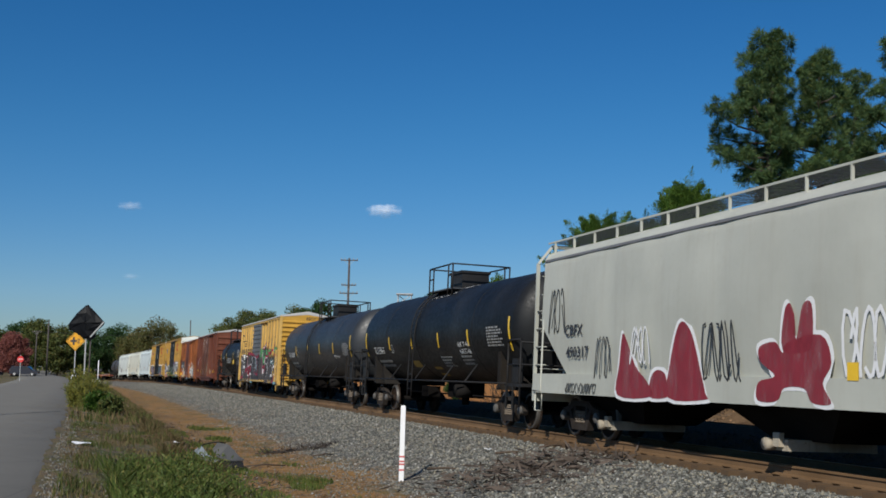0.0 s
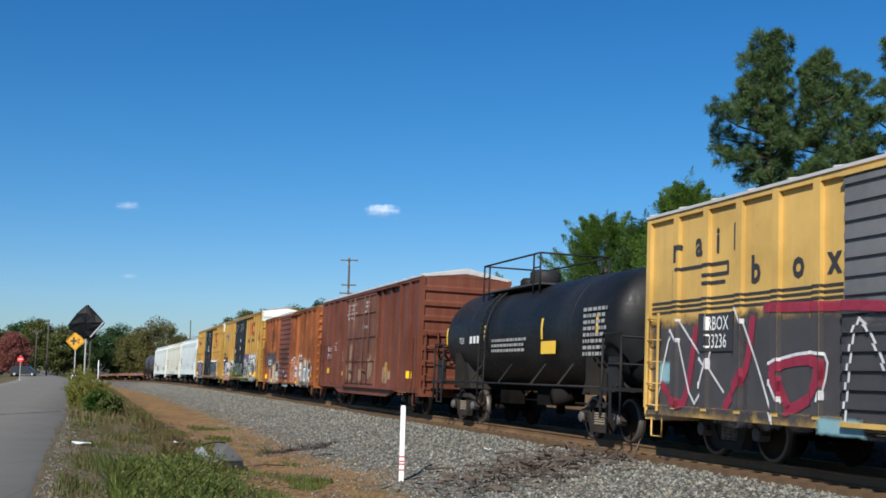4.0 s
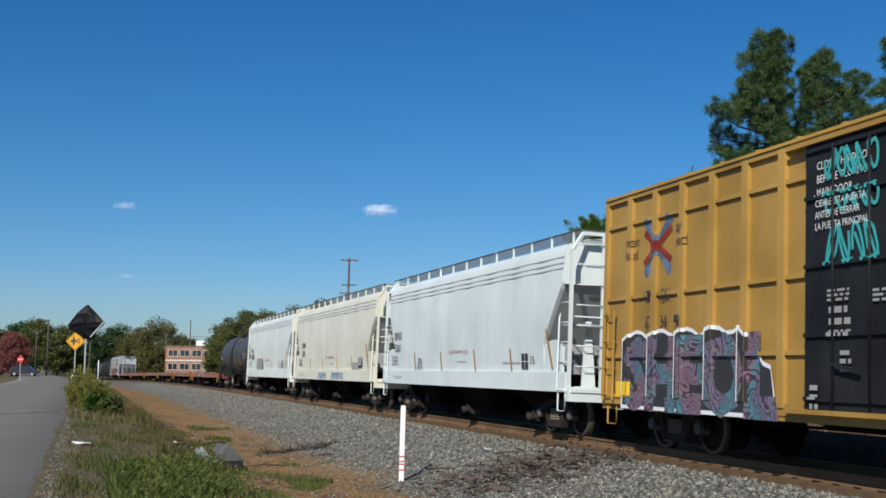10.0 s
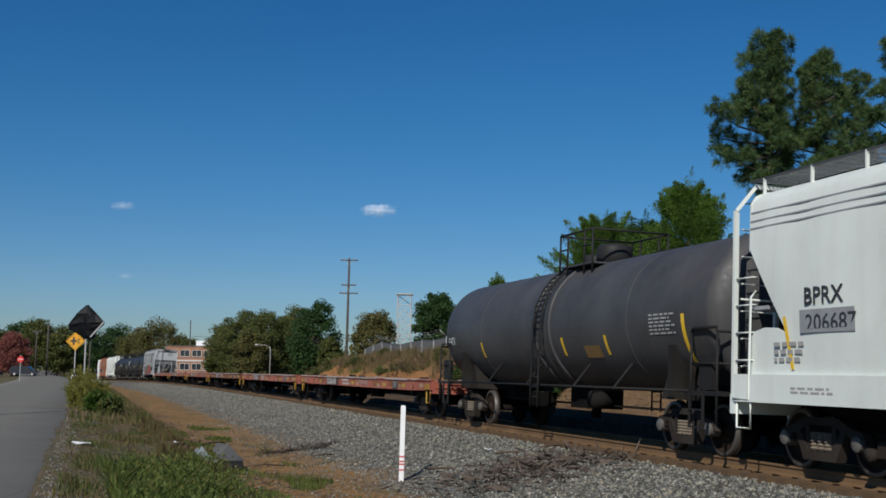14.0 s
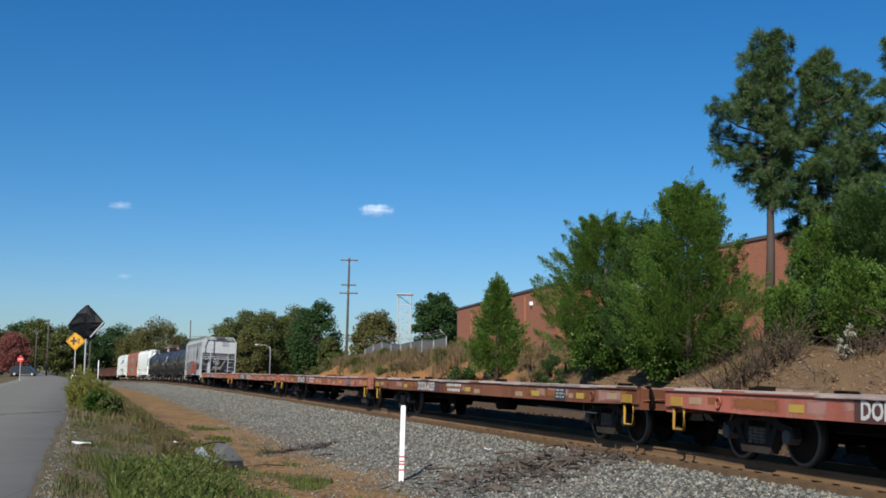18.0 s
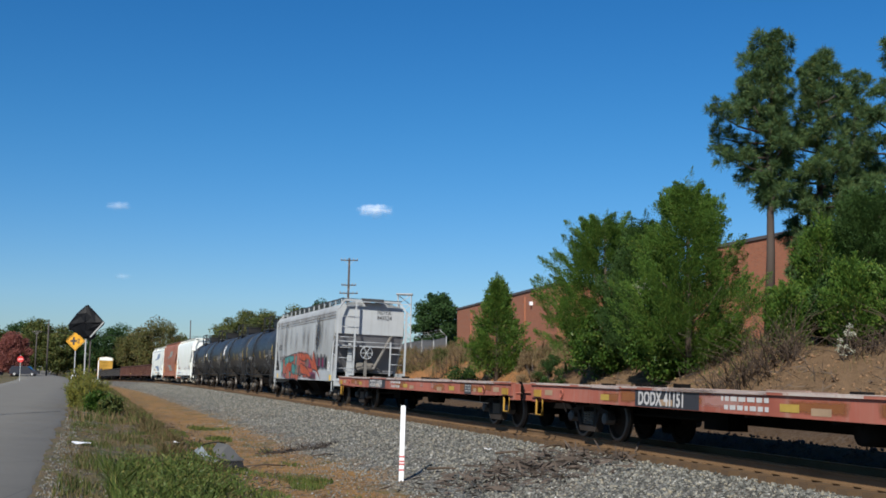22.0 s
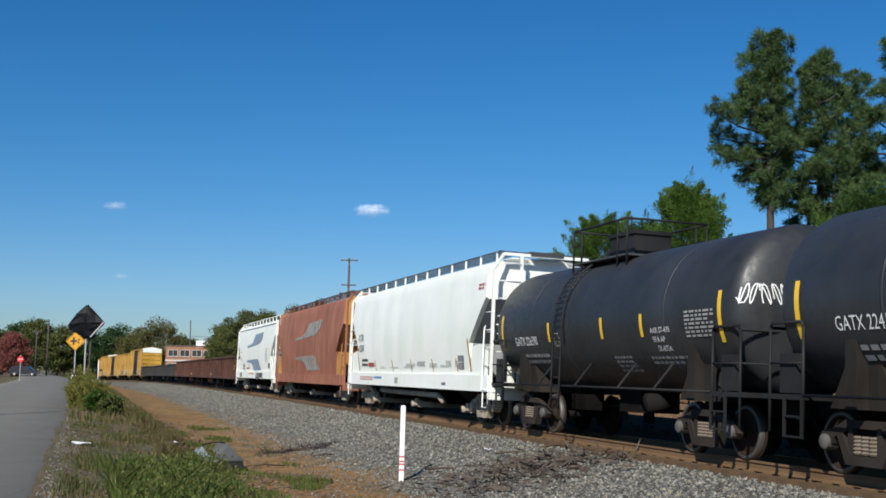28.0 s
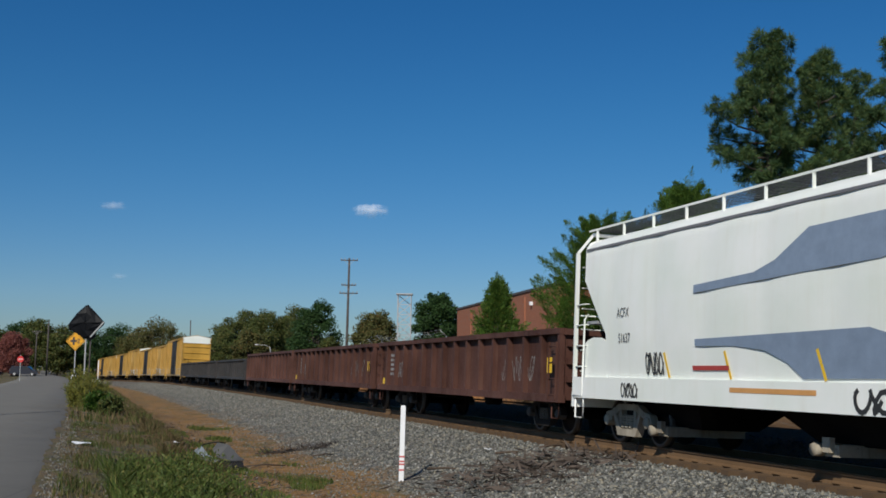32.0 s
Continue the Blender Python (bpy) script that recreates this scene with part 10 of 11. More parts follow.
def wrapped_sign():
    x, y = -16.1, 51.5
    e = stand("wrapped_road_sign", x, y, "diamond road sign wrapped in black plastic on a steel post", "road sign")
    part("post", Sh().bar((0.02, 0.06, -0.3), (0.0, 0.06, 4.3), 0.06, 0.05), M_GALV, e)
    z = 3.44 - e.location.z
    rng = np.random.default_rng(4)
    sh = Sh()
    # a crumpled sack: outline runs wider and lower at one side
    ring = [(-0.80, -0.10), (-0.42, 0.42), (-0.05, 0.76), (0.06, 0.80), (0.45, 0.42), (0.84, 0.0), (0.80, -0.12), (0.45, -0.45), (0.12, -0.70), (-0.05, -0.74), (-0.4, -0.5), (-0.76, -0.34)]
    n = len(ring)
    for y0, k in ((-0.05, 0.9), (-0.10, 0.55), (-0.13, 0.0)):
        sh.v += [(a * k + rng.normal() * 0.015, y0 + rng.normal() * 0.02, z + b * k + rng.normal() * 0.015) for a, b in ring]
    sh.v += [(a, 0.0, z + b) for a, b in ring]
    sh.v += [(a * 0.7, 0.05, z + b * 0.7) for a, b in ring]
    for i, j in ((3, 0), (0, 1), (1, 2), (3, 4)):
        for k in range(n):
            sh.f.append((i * n + k, i * n + (k + 1) % n, j * n + (k + 1) % n, j * n + k))
            sh.s.append(False)
    sh.f.append(tuple(4 * n + k for k in range(n)))
    sh.s.append(False)
    part("plastic_wrap", sh, M_TARP, e, "creased black plastic sheet")
    part("tape", Sh().bar((0.25, -0.1, z - 0.66), (0.82, -0.08, z + 0.02), 0.02, 0.05), M_GALV, e, "pale tape along the lower edge")
    part("loose_flap", Sh().add([(0.05, -0.06, z - 0.72), (0.42, -0.1, z - 0.46), (0.5, -0.02, z - 0.62), (0.2, -0.02, z - 0.86)], [(0, 1, 2, 3)]), M_TARP, e)


wrapped_sign()


def yellow_sign():
    x, y = -21.03, 65.5
    e = stand("warning_sign", x, y, "yellow diamond warning sign with a black crossing symbol", "road sign")
    part("post", Sh().bar((0.0, 0.05, -0.3), (0.0, 0.05, 3.6), 0.06, 0.05), M_GALV, e)
    z = 2.9 - e.location.z
    diamond(e, "panel", 0.56, 0.006, M_SIGNY, z)
    k = M_LETTER_K
    part("symbol", Sh().box(-0.30, 0.08, -0.014, -0.009, z - 0.055, z + 0.06), k, e, "black crossroads bar")
    part("symbol", Sh().box(-0.16, -0.045, -0.0145, -0.0095, z - 0.22, z + 0.23), k, e, "black crossroads bar")
    part("symbol", Sh().box(0.13, 0.155, -0.014, -0.009, z - 0.17, z + 0.17).box(0.2, 0.225, -0.014, -0.009, z - 0.17, z + 0.17).box(0.1, 0.26, -0.0145, -0.0095, z + 0.08, z + 0.1).box(0.1, 0.26, -0.0145, -0.0095, z - 0.1, z - 0.08), k, e, "black railway track symbol")
    part("border", Sh().bar((-0.5, -0.009, z), (0, -0.009, z + 0.5), 0.02, 0.004, (0, 1, 0)).bar((0, -0.009, z + 0.5), (0.5, -0.009, z), 0.02, 0.004, (0, 1, 0)).bar((0.5, -0.009, z), (0, -0.009, z - 0.5), 0.02, 0.004, (0, 1, 0)).bar((0, -0.009, z - 0.5), (-0.5, -0.009, z), 0.02, 0.004, (0, 1, 0)), k, e)


yellow_sign()


def stop_sign():
    e = stand("stop_sign", -46.8, 127.0, "red octagonal stop sign on a thin post", "road sign")
    part("post", Sh().bar((0, 0.04, -0.3), (0, 0.04, 2.9), 0.06), M_GALV, e)
    pts = [(0.38 * math.cos(math.pi / 8 + math.pi / 4 * k), 2.45 + 0.38 * math.sin(math.pi / 8 + math.pi / 4 * k)) for k in range(8)]
    part("panel", Sh().prism(pts, -0.006, 0.006), plain("red_sign_sheeting", (0.6, 0.03, 0.03), 0.4), e)
    words("sign_word", "STOP", 0.3, M_LETTER_W, e, 0, -0.011, 2.35, align="CENTER", stretch=0.8)


stop_sign()


def utility_pole(x, y, top, arms, label, r=0.16, lean=0.0):
    z = gz(x, y)
    e = stand("utility_pole", x, y, label, "utility pole", z)
    h = top - z
    part("pole", tapered([(0, 0, -0.5), (lean * 0.5, 0, h * 0.5), (lean, 0, h)], r, r * 0.65, 10), M_POLE, e)
    for dz, w in arms:
        arm = part("crossarm", Sh().box(lean - w, lean + w, -0.12, -0.02, h - dz - 0.06, h - dz + 0.06), M_POLE, e)
        for k in (-0.92, -0.5, 0.5, 0.92):
            part("insulator", Sh().lathe([(0.0, -0.0), (0.05, 0.0), (0.035, 0.06), (0.055, 0.08), (0.03, 0.16), (0.0, 0.17)], 8, Matrix.Translation((lean + k * w, -0.07, h - dz + 0.06)) @ Matrix.Rotation(radians(90), 4, "X")), M_GALV, arm)
        part("arm_brace", Sh().bar((lean - w * 0.6, -0.13, h - dz), (lean, -0.13, h - dz - 0.55), 0.03).bar((lean + w * 0.6, -0.13, h - dz), (lean, -0.13, h - dz - 0.55), 0.03), M_GALV, arm)
    return e, h


pole_main, _h = utility_pole(-10.45, 125.0, 13.8, [(0.25, 0.95), (3.0, 0.8), (3.9, 1.0)], "tall timber utility pole with three crossarms", 0.17, 0.12)
utility_pole(-56.3, 255.0, 12.2, [], "bare distant timber pole", 0.16)
utility_pole(-70.1, 203.0, 9.5, [], "pale distant timber pole", 0.16)
utility_pole(-86.0, 242.0, 9.0, [(0.3, 1.0)], "distant timber pole with one crossarm", 0.16)
utility_pole(-36.5, 118.5, 4.1, [], "short grey pole with a meter box", 0.09)


def cable(name, pts, r, label):
    sh = Sh().tube(pts, r, 4)
    return tagged(put(name, sh.mesh(name, plain("dark_cable", (0.03, 0.03, 0.03), 0.6))), label, "cable")


def sag(a, b, drop, n=24):
    a, b = Vector(a), Vector(b)
    return [a.lerp(b, i / n) - Vector((0, 0, drop * 4 * (i / n) * (1 - i / n))) for i in range(n + 1)]


cable("overhead_cable", sag((-86.0, 242.0, 8.8), (-57.0, 255.0, 8.6), 0.4), 0.03, "dark low cable between distant poles")
cable("overhead_cable", sag((-57.0, 255.0, 8.6), (-30.0, 262.0, 9.6), 0.4), 0.03, "dark low cable between distant poles")


def street_lamp():
    x, y = -21.0, 140.0
    z = gz(x, y)
    e = stand("street_lamp", x, y, "grey street lamp with a curved arm", "street lamp", z)
    h = 4.2 - z
    part("pole", tapered([(0, 0, -0.2), (0, 0, h - 0.4), (-0.1, 0, h)], 0.075, 0.05, 8), M_GALV, e)
    part("arm", Sh().tube([(-0.1, 0, h), (-0.7, 0, h + 0.2), (-1.5, 0, h + 0.22)], 0.04, 6), M_GALV, e)
    part("lamp_head", Sh().lathe([(0.0, -0.28), (0.09, -0.22), (0.12, 0.0), (0.09, 0.2), (0.0, 0.26)], 10, Matrix.Translation((-1.7, 0, h + 0.22)) @ Matrix.Rotation(radians(90), 4, "Z")), M_GALV, e)


street_lamp()


def crossing_signal():
    e = stand("crossing_signal", -45.0, 150.0, "slim white railway crossing mast with dark lamps", "signal")
    part("mast", Sh().tube([(0, 0, -0.3), (0, 0, 3.2)], 0.06, 8), M_WPOST, e)
    part("lamp_pair", Sh().lathe([(0.0, -0.12), (0.16, -0.1), (0.18, 0.05)], 12, Matrix.Translation((-0.35, -0.05, 1.9))).lathe([(0.0, -0.12), (0.16, -0.1), (0.18, 0.05)], 12, Matrix.Translation((0.35, -0.05, 1.9))), M_LETTER_K, e)
    part("relay_box", Sh().box(-0.6, 0.3, -0.3, 0.3, -0.1, 0.6), M_WPOST, e)


crossing_signal()

# ---------------------------------------------------------------- fence, tower, buildings
def fence():
    e = new("security_fence")
    tagged(e, "grey mesh fence topped with angled barbed-wire arms", "fence")
    mesh_m, nt, b = mat("weathered_mesh_panel")
    b.inputs["Base Color"].default_value = (0.30, 0.30, 0.29, 1)
    b.inputs["Roughness"].default_value = 0.8
    c = mixc(nt, noisen(nt, coords(nt), 2.0, 4), (0.085, 0.085, 0.085), (0.14, 0.14, 0.14))
    nt.links.new(c, b.inputs["Base Color"])
    ss = np.arange(-84, -58, 2.9)
    prev = None
    for s in ss:
        x, y = at_so(s, -11.4)
        z = gz(x, y)
        part("post", Sh().tube([(x, y, z - 0.2), (x, y, z + 1.15)], 0.03, 6).tube([(x, y, z + 1.15), (x + NX * 0.45, y + NY * 0.45, z + 1.55)], 0.02, 5), M_GALV, e)
        if prev:
            part("mesh_panel", Sh().add([(prev[0], prev[1], prev[2]), (x, y, z), (x, y, z + 1.1), (prev[0], prev[1], prev[2] + 1.1)], [(0, 1, 2, 3)]), mesh_m, e)
            for k in (0.15, 0.3, 0.45):
                part("barbed_wire", Sh().tube([(prev[0] + NX * k, prev[1] + NY * k, prev[2] + 1.15 + k), (x + NX * k, y + NY * k, z + 1.15 + k)], 0.008, 4), M_GALV, e)
        prev = (x, y, z)


fence()


def lattice_tower():
    x, y = -3.45, 104.0
    z = gz(x, y)
    e = stand("lattice_tower", x, y, "pale steel lattice frame tower", "tower", z)
    h = 8.4 - z
    wt_ = plain("pale_steel_paint", (0.40, 0.41, 0.42), 0.5)
    for i, (a, b) in enumerate(((-0.6, -0.6), (0.6, -0.6), (0.6, 0.6), (-0.6, 0.6))):
        part("leg", Sh().bar((a, b, -0.2), (a, b, h), 0.07), wt_, e)
    for k in range(7):
        z0, z1 = h * k / 7, h * (k + 1) / 7
        part("bracing", Sh().bar((-0.6, -0.6, z0), (0.6, -0.6, z1), 0.06).bar((-0.6, 0.6, z1), (0.6, 0.6, z0), 0.06).bar((-0.6, -0.6, z1), (0.6, -0.6, z1), 0.06).bar((0.6, -0.6, z0), (0.6, 0.6, z1), 0.06).bar((-0.6, 0.6, z0), (-0.6, -0.6, z1), 0.06), wt_, e)
    part("head_frame", Sh().box(-0.75, 0.75, -0.75, 0.75, h, h + 0.1), wt_, e)


lattice_tower()


def brick_material(scale=1.0):
    m, nt, b = mat("red_brick_wall")
    v = coords(nt)
    br = N(nt, "ShaderNodeTexBrick", Scale=1.0)
    br.inputs["Brick Width"].default_value, br.inputs["Row Height"].default_value, br.inputs["Mortar Size"].default_value = 0.22, 0.075, 0.011
    br.inputs["Color1"].default_value, br.inputs["Color2"].default_value, br.inputs["Mortar"].default_value = (0.37, 0.105, 0.044, 1), (0.26, 0.072, 0.034, 1), (0.25, 0.15, 0.10, 1)
    sep = nt.nodes.new("ShaderNodeSeparateXYZ")
    nt.links.new(v, sep.inputs[0])
    cmb = nt.nodes.new("ShaderNodeCombineXYZ")
    nt.links.new(mathn(nt, "ADD", sep.outputs[0], sep.outputs[1]), cmb.inputs[0])
    nt.links.new(sep.outputs[2], cmb.inputs[1])
    nt.links.new(cmb.outputs[0], br.inputs["Vector"])
    c = mixc(nt, mathn(nt, "MULTIPLY", noisen(nt, v, 0.6, 5), 0.5), br.outputs["Color"], (0.31, 0.13, 0.07))
    nt.links.new(c, b.inputs["Base Color"])
    b.inputs["Roughness"].default_value = 0.9
    bump(nt, b, br.outputs["Fac"], -0.4, 0.01)
    return m


M_BRICK = brick_material()
M_COPING = plain("dark_metal_coping", (0.09, 0.075, 0.07), 0.6)
M_GLASSD = plain("dark_window_glass", (0.03, 0.035, 0.04), 0.08, 0, 0.2)
M_FRAME = plain("pale_window_frame", (0.55, 0.55, 0.53), 0.5)


def long_building(name, a, b, depth, z0, z1, label, lamps=()):
    """A flat-roofed brick shed; its front runs from a to b."""
    e = new(name)
    ang = math.atan2(b[1] - a[1], b[0] - a[0])
    e.location, e.rotation_euler = (a[0], a[1], 0), (0, 0, ang)
    L = math.hypot(b[0] - a[0], b[1] - a[1])
    tagged(e, label, "building")
    part("wall", Sh().box(0, L, 0, 0.3, z0, z1), M_BRICK, e)
    part("wall", Sh().box(0, L, depth - 0.3, depth, z0, z1), M_BRICK, e)
    part("wall", Sh().box(0, 0.3, 0.3, depth - 0.3, z0, z1), M_BRICK, e)
    part("wall", Sh().box(L - 0.3, L, 0.3, depth - 0.3, z0, z1), M_BRICK, e)
    part("roof", Sh().box(0.05, L - 0.05, 0.05, depth - 0.05, z1 - 0.5, z1 - 0.35), M_COPING, e)
    part("coping", Sh().box(-0.08, L + 0.08, -0.08, 0.35, z1, z1 + 0.16), M_COPING, e)
    part("coping", Sh().box(-0.08, 0.35, 0.35, depth, z1, z1 + 0.16).box(L - 0.35, L + 0.08, 0.35, depth, z1, z1 + 0.16), M_COPING, e)
    for x, z in lamps:
        part("wall_lamp", Sh().box(x - 0.12, x + 0.12, -0.2, 0.0, z - 0.1, z + 0.15), M_WPOST, e)
    for k in range(1, int(L / 6)):
        part("pilaster", Sh().box(k * 6 - 0.2, k * 6 + 0.2, -0.1, 0.0, z0, z1 - 0.3), M_BRICK, e)
    return e


long_building("brick_shed", (14.0, 60.4), (22.6, 31.5), 18.0, 1.5, 8.1, "long flat-roofed red brick industrial building")
long_building("brick_workshop", (1.4, 104.0), (7.35, 72.5), 14.0, 1.5, 7.1, "long red brick workshop with wall lamps", [(12.5, 5.6), (16.5, 5.2), (26, 6.2)])


def office():
    """The distant two-storey brick block."""
    e = new("brick_office_building")
    e.location = (-58.0, 240.0, 0.0)
    tagged(e, "distant two-storey brick office with wide windows", "building")
    L, D, z0, z1 = 10.4, 9.0, -3.0, 6.0
    part("wall", Sh().box(0, L, 0.0, 0.3, z0, z1), M_OFFB, e)
    part("wall", Sh().box(0, 0.3, 0.3, D, z0, z1), M_OFFB, e)
    part("wall", Sh().box(L - 0.3, L, 0.3, D, z0, z1), M_OFFB, e)
    part("wall", Sh().box(0.3, L - 0.3, D - 0.3, D, z0, z1), M_OFFB, e)
    part("roof", Sh().box(-0.1, L + 0.1, -0.1, D + 0.1, z1, z1 + 0.2), M_COPING, e)
    for k in range(4):
        x = 0.6 + k * 2.5
        for z in (4.0, 1.2):
            w = part("window", Sh().box(x, x + 1.9, -0.06, -0.01, z, z + 1.2), M_GLASSD, e)
            part("window_frame", Sh().box(x - 0.08, x, -0.1, 0.0, z - 0.08, z + 1.28).box(x + 1.9, x + 1.98, -0.1, 0.0, z - 0.08, z + 1.28).box(x, x + 1.9, -0.1, 0.0, z + 1.2, z + 1.28).box(x + 0.92, x + 0.98, -0.1, -0.06, z, z + 1.2), M_FRAME, w)
            part("window_sill", Sh().box(x - 0.1, x + 2.0, -0.16, 0.0, z - 0.18, z - 0.08), M_FRAME, w)
    part("string_course", Sh().box(0, L, -0.05, 0.0, 2.9, 3.2), M_FRAME, e)
    part("roof_plant", Sh().box(6.0, 10.0, 1.5, 5.0, z1 + 0.2, z1 + 1.3), M_WPOST, e, "white roof plant box")


M_OFFB = paint("orange_brick_far", (0.34, 0.17, 0.10), 0.9, (0.25, 0.14, 0.09), 0.2, 0.1)
office()


def vehicle(name, x, y, turn, length, body_m, label, bed=False):
    e = new(name)
    e.location, e.rotation_euler = (x, y, gz(x, y)), (0, 0, radians(turn))
    tagged(e, label, "vehicle")
    h = length / 2
    if bed:
        prof = [(-h, 0.45), (-h, 1.05), (-0.1 * h, 1.05), (-0.08 * h, 1.75), (0.34 * h, 1.75), (0.52 * h, 1.15), (h, 1.02), (h, 0.45)]
    else:
        prof = [(-h, 0.4), (-h, 1.0), (-0.85 * h, 1.7), (0.25 * h, 1.7), (0.52 * h, 1.08), (h, 0.92), (h, 0.4)]
    part("body", Sh().prism(prof, -0.9, 0.9), body_m, e)
    part("windscreen", Sh().add([(0.36 * h, -0.78, 1.66), (0.36 * h, 0.78, 1.66), (0.52 * h, 0.78, 1.2), (0.52 * h, -0.78, 1.2)], [(0, 1, 2, 3)]), M_GLASSD, e)
    for s in (-0.905, 0.905):
        part("side_window", Sh().box(-0.05 * h, 0.32 * h, s - 0.005, s + 0.005, 1.18, 1.6), M_GLASSD, e)
    for a in (-0.62, 0.62):
        for s in (-1, 1):
            w = part("wheel", Sh().lathe([(0.2, -0.1), (0.34, -0.1), (0.36, 0.0), (0.34, 0.1), (0.2, 0.1)], 16, Matrix.Translation((a * h, s * 0.82, 0.36))), M_LETTER_K, e)
            part("rim", Sh().lathe([(0.0, -0.11), (0.2, -0.105), (0.2, 0.105), (0.0, 0.11)], 12, Matrix.Translation((a * h, s * 0.82, 0.36))), M_GALV, w)
    return e


M_CARW = plain("white_vehicle_paint", (0.75, 0.75, 0.75), 0.3, 0, 0.05)
M_CARD = plain("dark_vehicle_paint", (0.03, 0.03, 0.04), 0.25, 0, 0.1)
vehicle("pickup_truck", -46.0, 219.0, 5, 5.4, M_CARW, "white pickup truck parked in front of the brick office", True)
vehicle("parked_car", -64.0, 205.0, 12, 4.6, M_CARW, "white car parked beyond the crossing")
vehicle("parked_car", -73.5, 185.0, 4, 4.6, M_CARD, "dark car parked under the red maple")
vehicle("parked_car", -68.5, 188.0, 8, 4.5, M_CARD, "dark car parked under the red maple")
vehicle("parked_car", -41.0, 222.0, 0, 4.6, M_CARD, "dark car parked beside the brick office")


# ---------------------------------------------------------------- litter on the verge
def bent_sheet(name, pts, faces, material, parent, thick=0.02):
    """A folded sheet with a little thickness."""
    k = len(pts)
    sh = Sh()
    sh.v = list(pts) + [(a, b + thick, c - thick * 0.5) for a, b, c in pts]
    edges = {}
    for f in faces:
        sh.f += [tuple(f), tuple(q + k for q in reversed(f))]
        for q in range(len(f)):
            e = (f[q], f[(q + 1) % len(f)])
            edges[e] = edges.get(e, 0) + 1
    sh.f += [(a, b, b + k, a + k) for a, b in edges if (b, a) not in edges]
    sh.s = [False] * len(sh.f)
    part(name, sh, material, parent)


def culvert():
    x, y = -5.25, 27.4
    z = gz(x, y)
    e = stand("bent_metal_sheet", x, y, "bent grey sheet of metal lying on the dirt", "debris", z)
    bent_sheet("sheet", [(-0.62, 0.1, 0.36), (-0.46, 0.16, 0.46), (-0.25, -0.06, 0.27), (-0.4, -0.14, 0.16), (0.06, -0.3, 0.16), (-0.08, -0.4, 0.0)], [(0, 1, 2, 3), (3, 2, 4, 5)], plain("grey_sheet_metal", (0.17, 0.20, 0.22), 0.5), e)
    e2 = stand("bent_bumper_panel", x, y, "bent black plastic panel lying on the dirt", "debris", z)
    bent_sheet("panel", [(-0.22, 0.2, 0.36), (-0.1, 0.24, 0.54), (0.18, 0.22, 0.5), (0.48, 0.0, 0.24), (0.62, -0.1, 0.16), (0.3, -0.02, 0.12), (-0.06, 0.12, 0.2)], [(0, 1, 2, 6), (6, 2, 3, 5), (5, 3, 4)], plain("scuffed_grey_black_plastic", (0.018, 0.02, 0.023), 0.6), e2)
    bent_sheet("tray", [(0.04, -0.36, 0.0), (0.06, -0.3, 0.17), (0.6, -0.2, 0.14), (0.64, -0.26, 0.0)], [(0, 1, 2, 3)], M_TARP, e2)
    bent_sheet("flange", [(-0.62, 0.05, 0.0), (-0.6, 0.1, 0.14), (-0.2, -0.1, 0.1), (-0.14, -0.2, 0.0)], [(0, 1, 2, 3)], M_TARP, e2)
    part("rim", Sh().tube([(-0.5, 0.25, 0.4), (-0.42, 0.25, 0.5), (-0.1, 0.26, 0.55), (0.1, 0.25, 0.53)], 0.014, 5), M_TARP, e2)


culvert()


def litter(x, y, w, h, turn, label):
    z = gz(x, y)
    sh = Sh()
    rnd = random.Random(int(x * 10))
    n = 5
    for i in range(n):
        for j in range(3):
            sh.v.append((w * (i / (n - 1) - 0.5), h * (j / 2 - 0.5), 0.05 + rnd.uniform(0, 0.05)))
    for i in range(n - 1):
        for j in range(2):
            sh.f.append((i * 3 + j, i * 3 + j + 1, (i + 1) * 3 + j + 1, (i + 1) * 3 + j))
            sh.s.append(False)
    ob = put("paper_scrap", sh.mesh("paper_scrap", M_WPOST), None, pose(x, y, z, 4, 3, turn))
    tagged(ob, label, "litter")


litter(-8.42, 27.0, 0.42, 0.22, 10, "crumpled white paper scrap in the grass")
litter(-3.1, 20.0, 0.14, 0.12, 40, "small white paper scrap on the dirt")
litter(1.1, 26.6, 0.18, 0.12, 20, "white scrap among the bark")
litter(-7.0, 30.5, 0.16, 0.14, 70, "small pale paper scrap in the grass")


def sticks():
    rnd = random.Random(8)
    for x, y, l, a in ((-9.6, 38.0, 1.6, 12), (-4.3, 28.6, 1.1, 25), (-3.2, 31.5, 0.9, 60), (-8.2, 33.5, 1.2, 30), (1.6, 25.5, 0.8, 15), (0.2, 25.0, 1.0, -20), (2.6, 26.0, 0.9, 35)):
        z = gz(x, y)
        sh = tapered([(-l / 2, 0, 0.03), (0, rnd.uniform(-0.1, 0.1), 0.07), (l / 2, 0, 0.03)], 0.03, 0.015, 5)
        tagged(put("fallen_stick", sh.mesh("fallen_stick", M_TWIG), None, pose(x, y, z, 0, 0, a)), "thin bare fallen stick on the ground", "stick")


sticks()


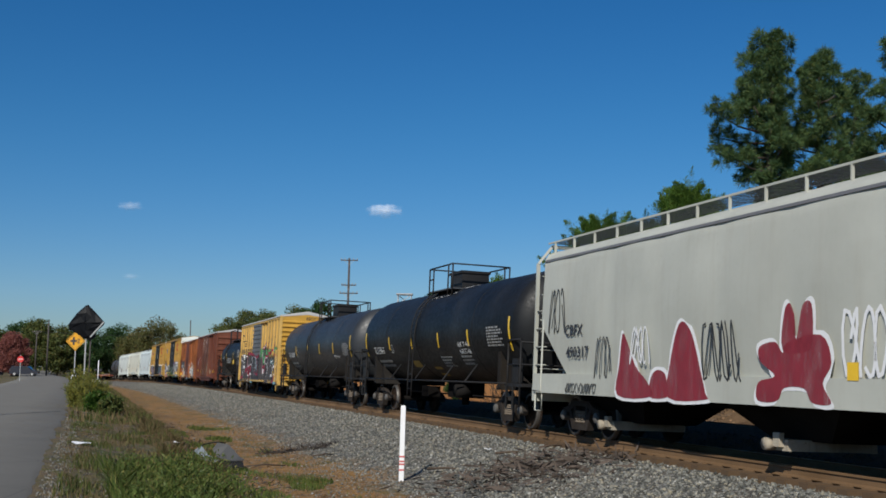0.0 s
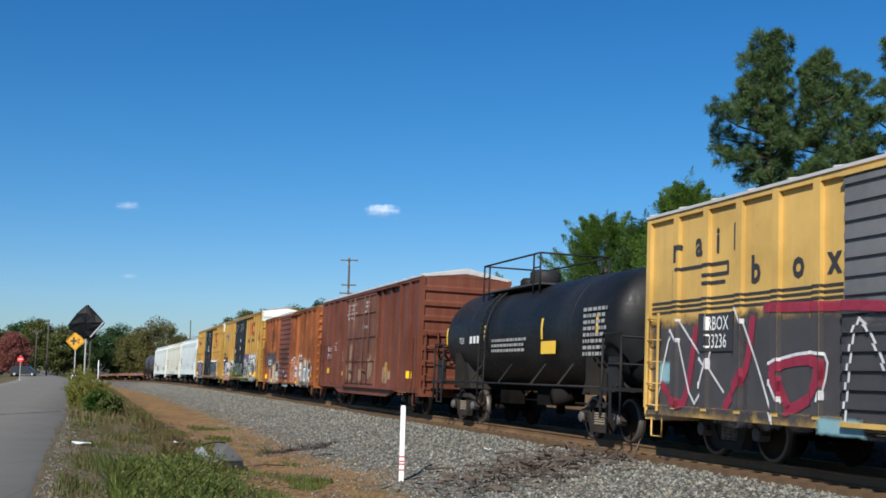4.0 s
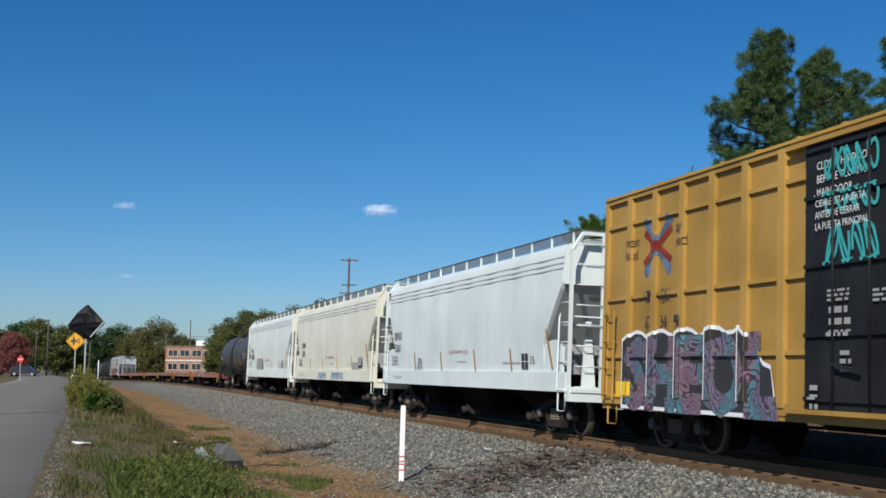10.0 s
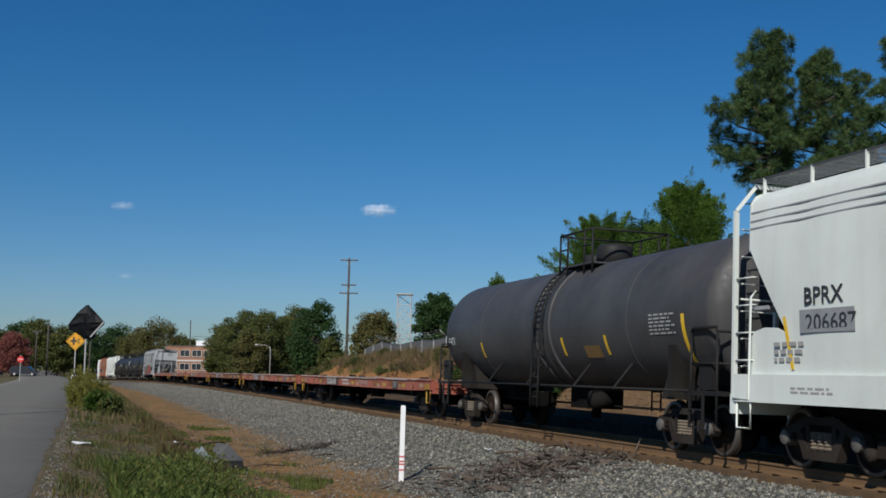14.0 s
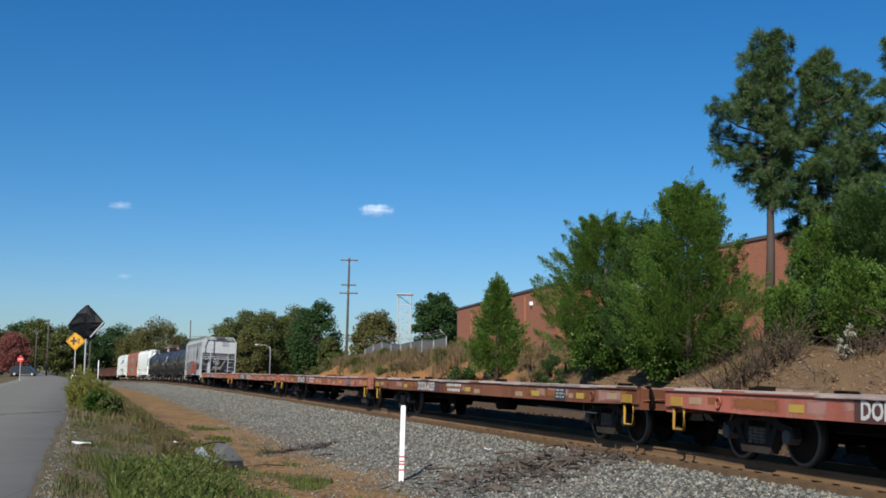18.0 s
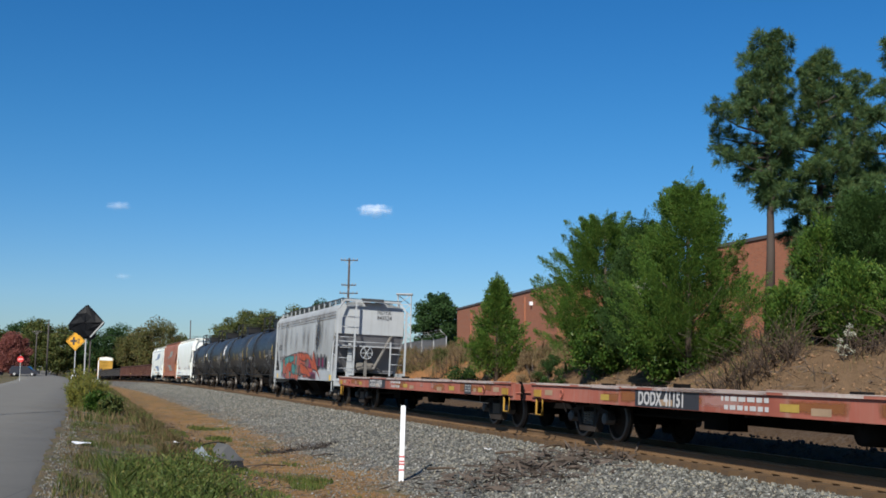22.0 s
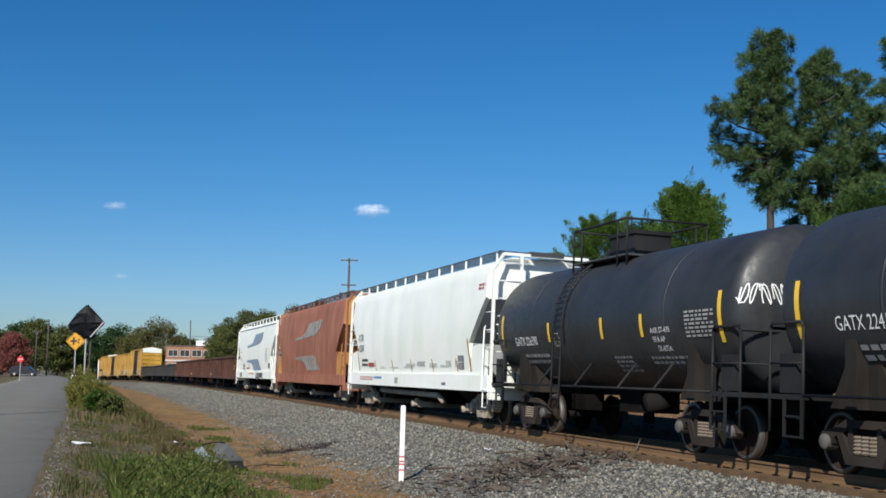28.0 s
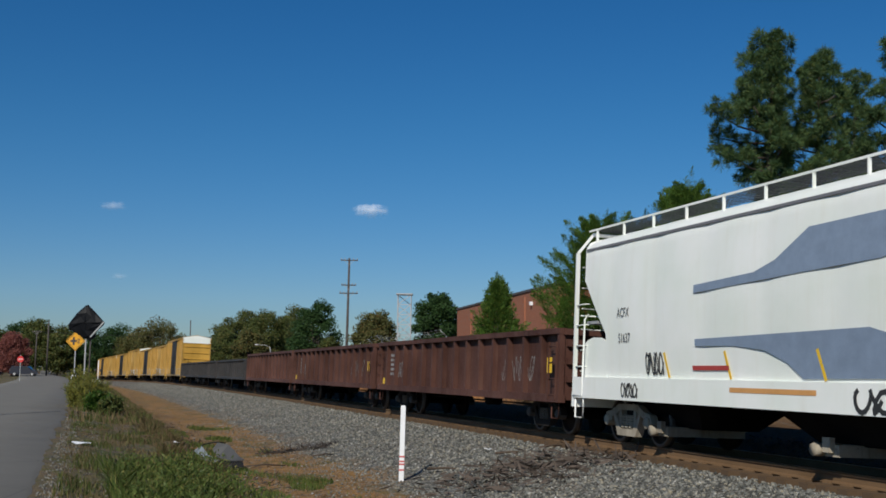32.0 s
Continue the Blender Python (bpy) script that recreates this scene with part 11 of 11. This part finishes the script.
# ---------------------------------------------------------------- clouds
def cloud(name, x, y, z, w, h, seed, label, dense=0.66):
    m, nt, b = mat("thin_cloud")
    tc = nt.nodes.new("ShaderNodeTexCoord")
    mp = nt.nodes.new("ShaderNodeMapping")
    mp.inputs["Scale"].default_value = (2 / w, 0, 2 / h)
    nt.links.new(tc.outputs["Object"], mp.inputs[0])
    ln = nt.nodes.new("ShaderNodeVectorMath")
    ln.operation = "LENGTH"
    nt.links.new(mp.outputs[0], ln.inputs[0])
    nz = N(nt, "ShaderNodeTexNoise", Scale=1.5 + seed % 3 * 0.3, Detail=6.0, Roughness=0.6)
    mp2 = nt.nodes.new("ShaderNodeMapping")
    mp2.inputs["Scale"].default_value = (2.6 / w, 0, 1.6 / h)
    mp2.inputs["Location"].default_value = (seed, 0, seed)
    nt.links.new(tc.outputs["Object"], mp2.inputs[0])
    nt.links.new(mp2.outputs[0], nz.inputs["Vector"])
    f = mathn(nt, "SUBTRACT", mathn(nt, "ADD", 0.62, mathn(nt, "MULTIPLY", mathn(nt, "SUBTRACT", nz.outputs["Fac"], 0.5), 1.5)), ln.outputs["Value"])
    a = mathn(nt, "MULTIPLY", mathn(nt, "MULTIPLY_ADD", f, 1.0, 0.2, True), dense)
    b.inputs["Base Color"].default_value = (0.9, 0.9, 0.92, 1)
    b.inputs["Roughness"].default_value = 1.0
    b.inputs["Specular IOR Level"].default_value = 0.0
    nt.links.new(a, b.inputs["Alpha"])
    n = 14
    sh = Sh()
    for j in range(n + 1):
        for i in range(n + 1):
            u, v = i / n * 2 - 1, j / n * 2 - 1
            sh.v.append((u * w / 2, -max(0, 1 - u * u - v * v) * w * 0.1, v * h / 2))
    for j in range(n):
        for i in range(n):
            sh.f.append((j * (n + 1) + i, j * (n + 1) + i + 1, (j + 1) * (n + 1) + i + 1, (j + 1) * (n + 1) + i))
            sh.s.append(True)
    ob = put(name, sh.mesh(name, m, False))
    tagged(ob, label, "cloud", kind="structure")
    return ob, (x, y, z)


CLOUDS = [
    (*cloud("cloud", -158.0, 3000, 425.0, 122, 46, 1, "small bright white cloud in the blue sky"), -37.0),
    (*cloud("cloud", -835.0, 3000, 428.0, 88, 30, 2, "small faint white cloud in the blue sky", 0.3), -45.0),
    (*cloud("cloud", -825.0, 3000, 240.0, 60, 22, 4, "very faint wisp of cloud", 0.15), -30.0),
]


# ---------------------------------------------------------------- sleepers, last
def sleepers():
    sh = Sh().box(-0.115, 0.115, -1.3, 1.3, -0.36, -0.176)
    me = sh.mesh("sleeper", M_TIE)
    pl = Sh().box(-0.1, 0.1, -0.14, 0.14, -0.178, -0.160).mesh("tie_plate", M_RAIL)
    e = new("sleepers")
    tagged(e, "dark creosoted timber sleepers under the rails", "railway ties", kind="structure")
    rnd = random.Random(2)
    s = 6.0
    for i in range(150):
        m = on_line(s, 1.0) @ pose(0, rnd.uniform(-0.05, 0.05), rnd.uniform(-0.01, 0.004), 0, 0, rnd.uniform(-1.5, 1.5))
        t = put("sleeper", me, e, m)
        put("tie_plate", pl, t, Matrix.Translation((0, -0.753, 0)))
        s -= 0.52
    far = Sh()
    while s > -300:
        m = on_line(s, 1.0)
        far.box(-0.115, 0.115, -1.3, 1.3, -0.36, -0.176, m)
        s -= 0.52
    o = part("far_sleepers", far, M_TIE, e)
    o["kind"] = "stuff"


sleepers()


motions()
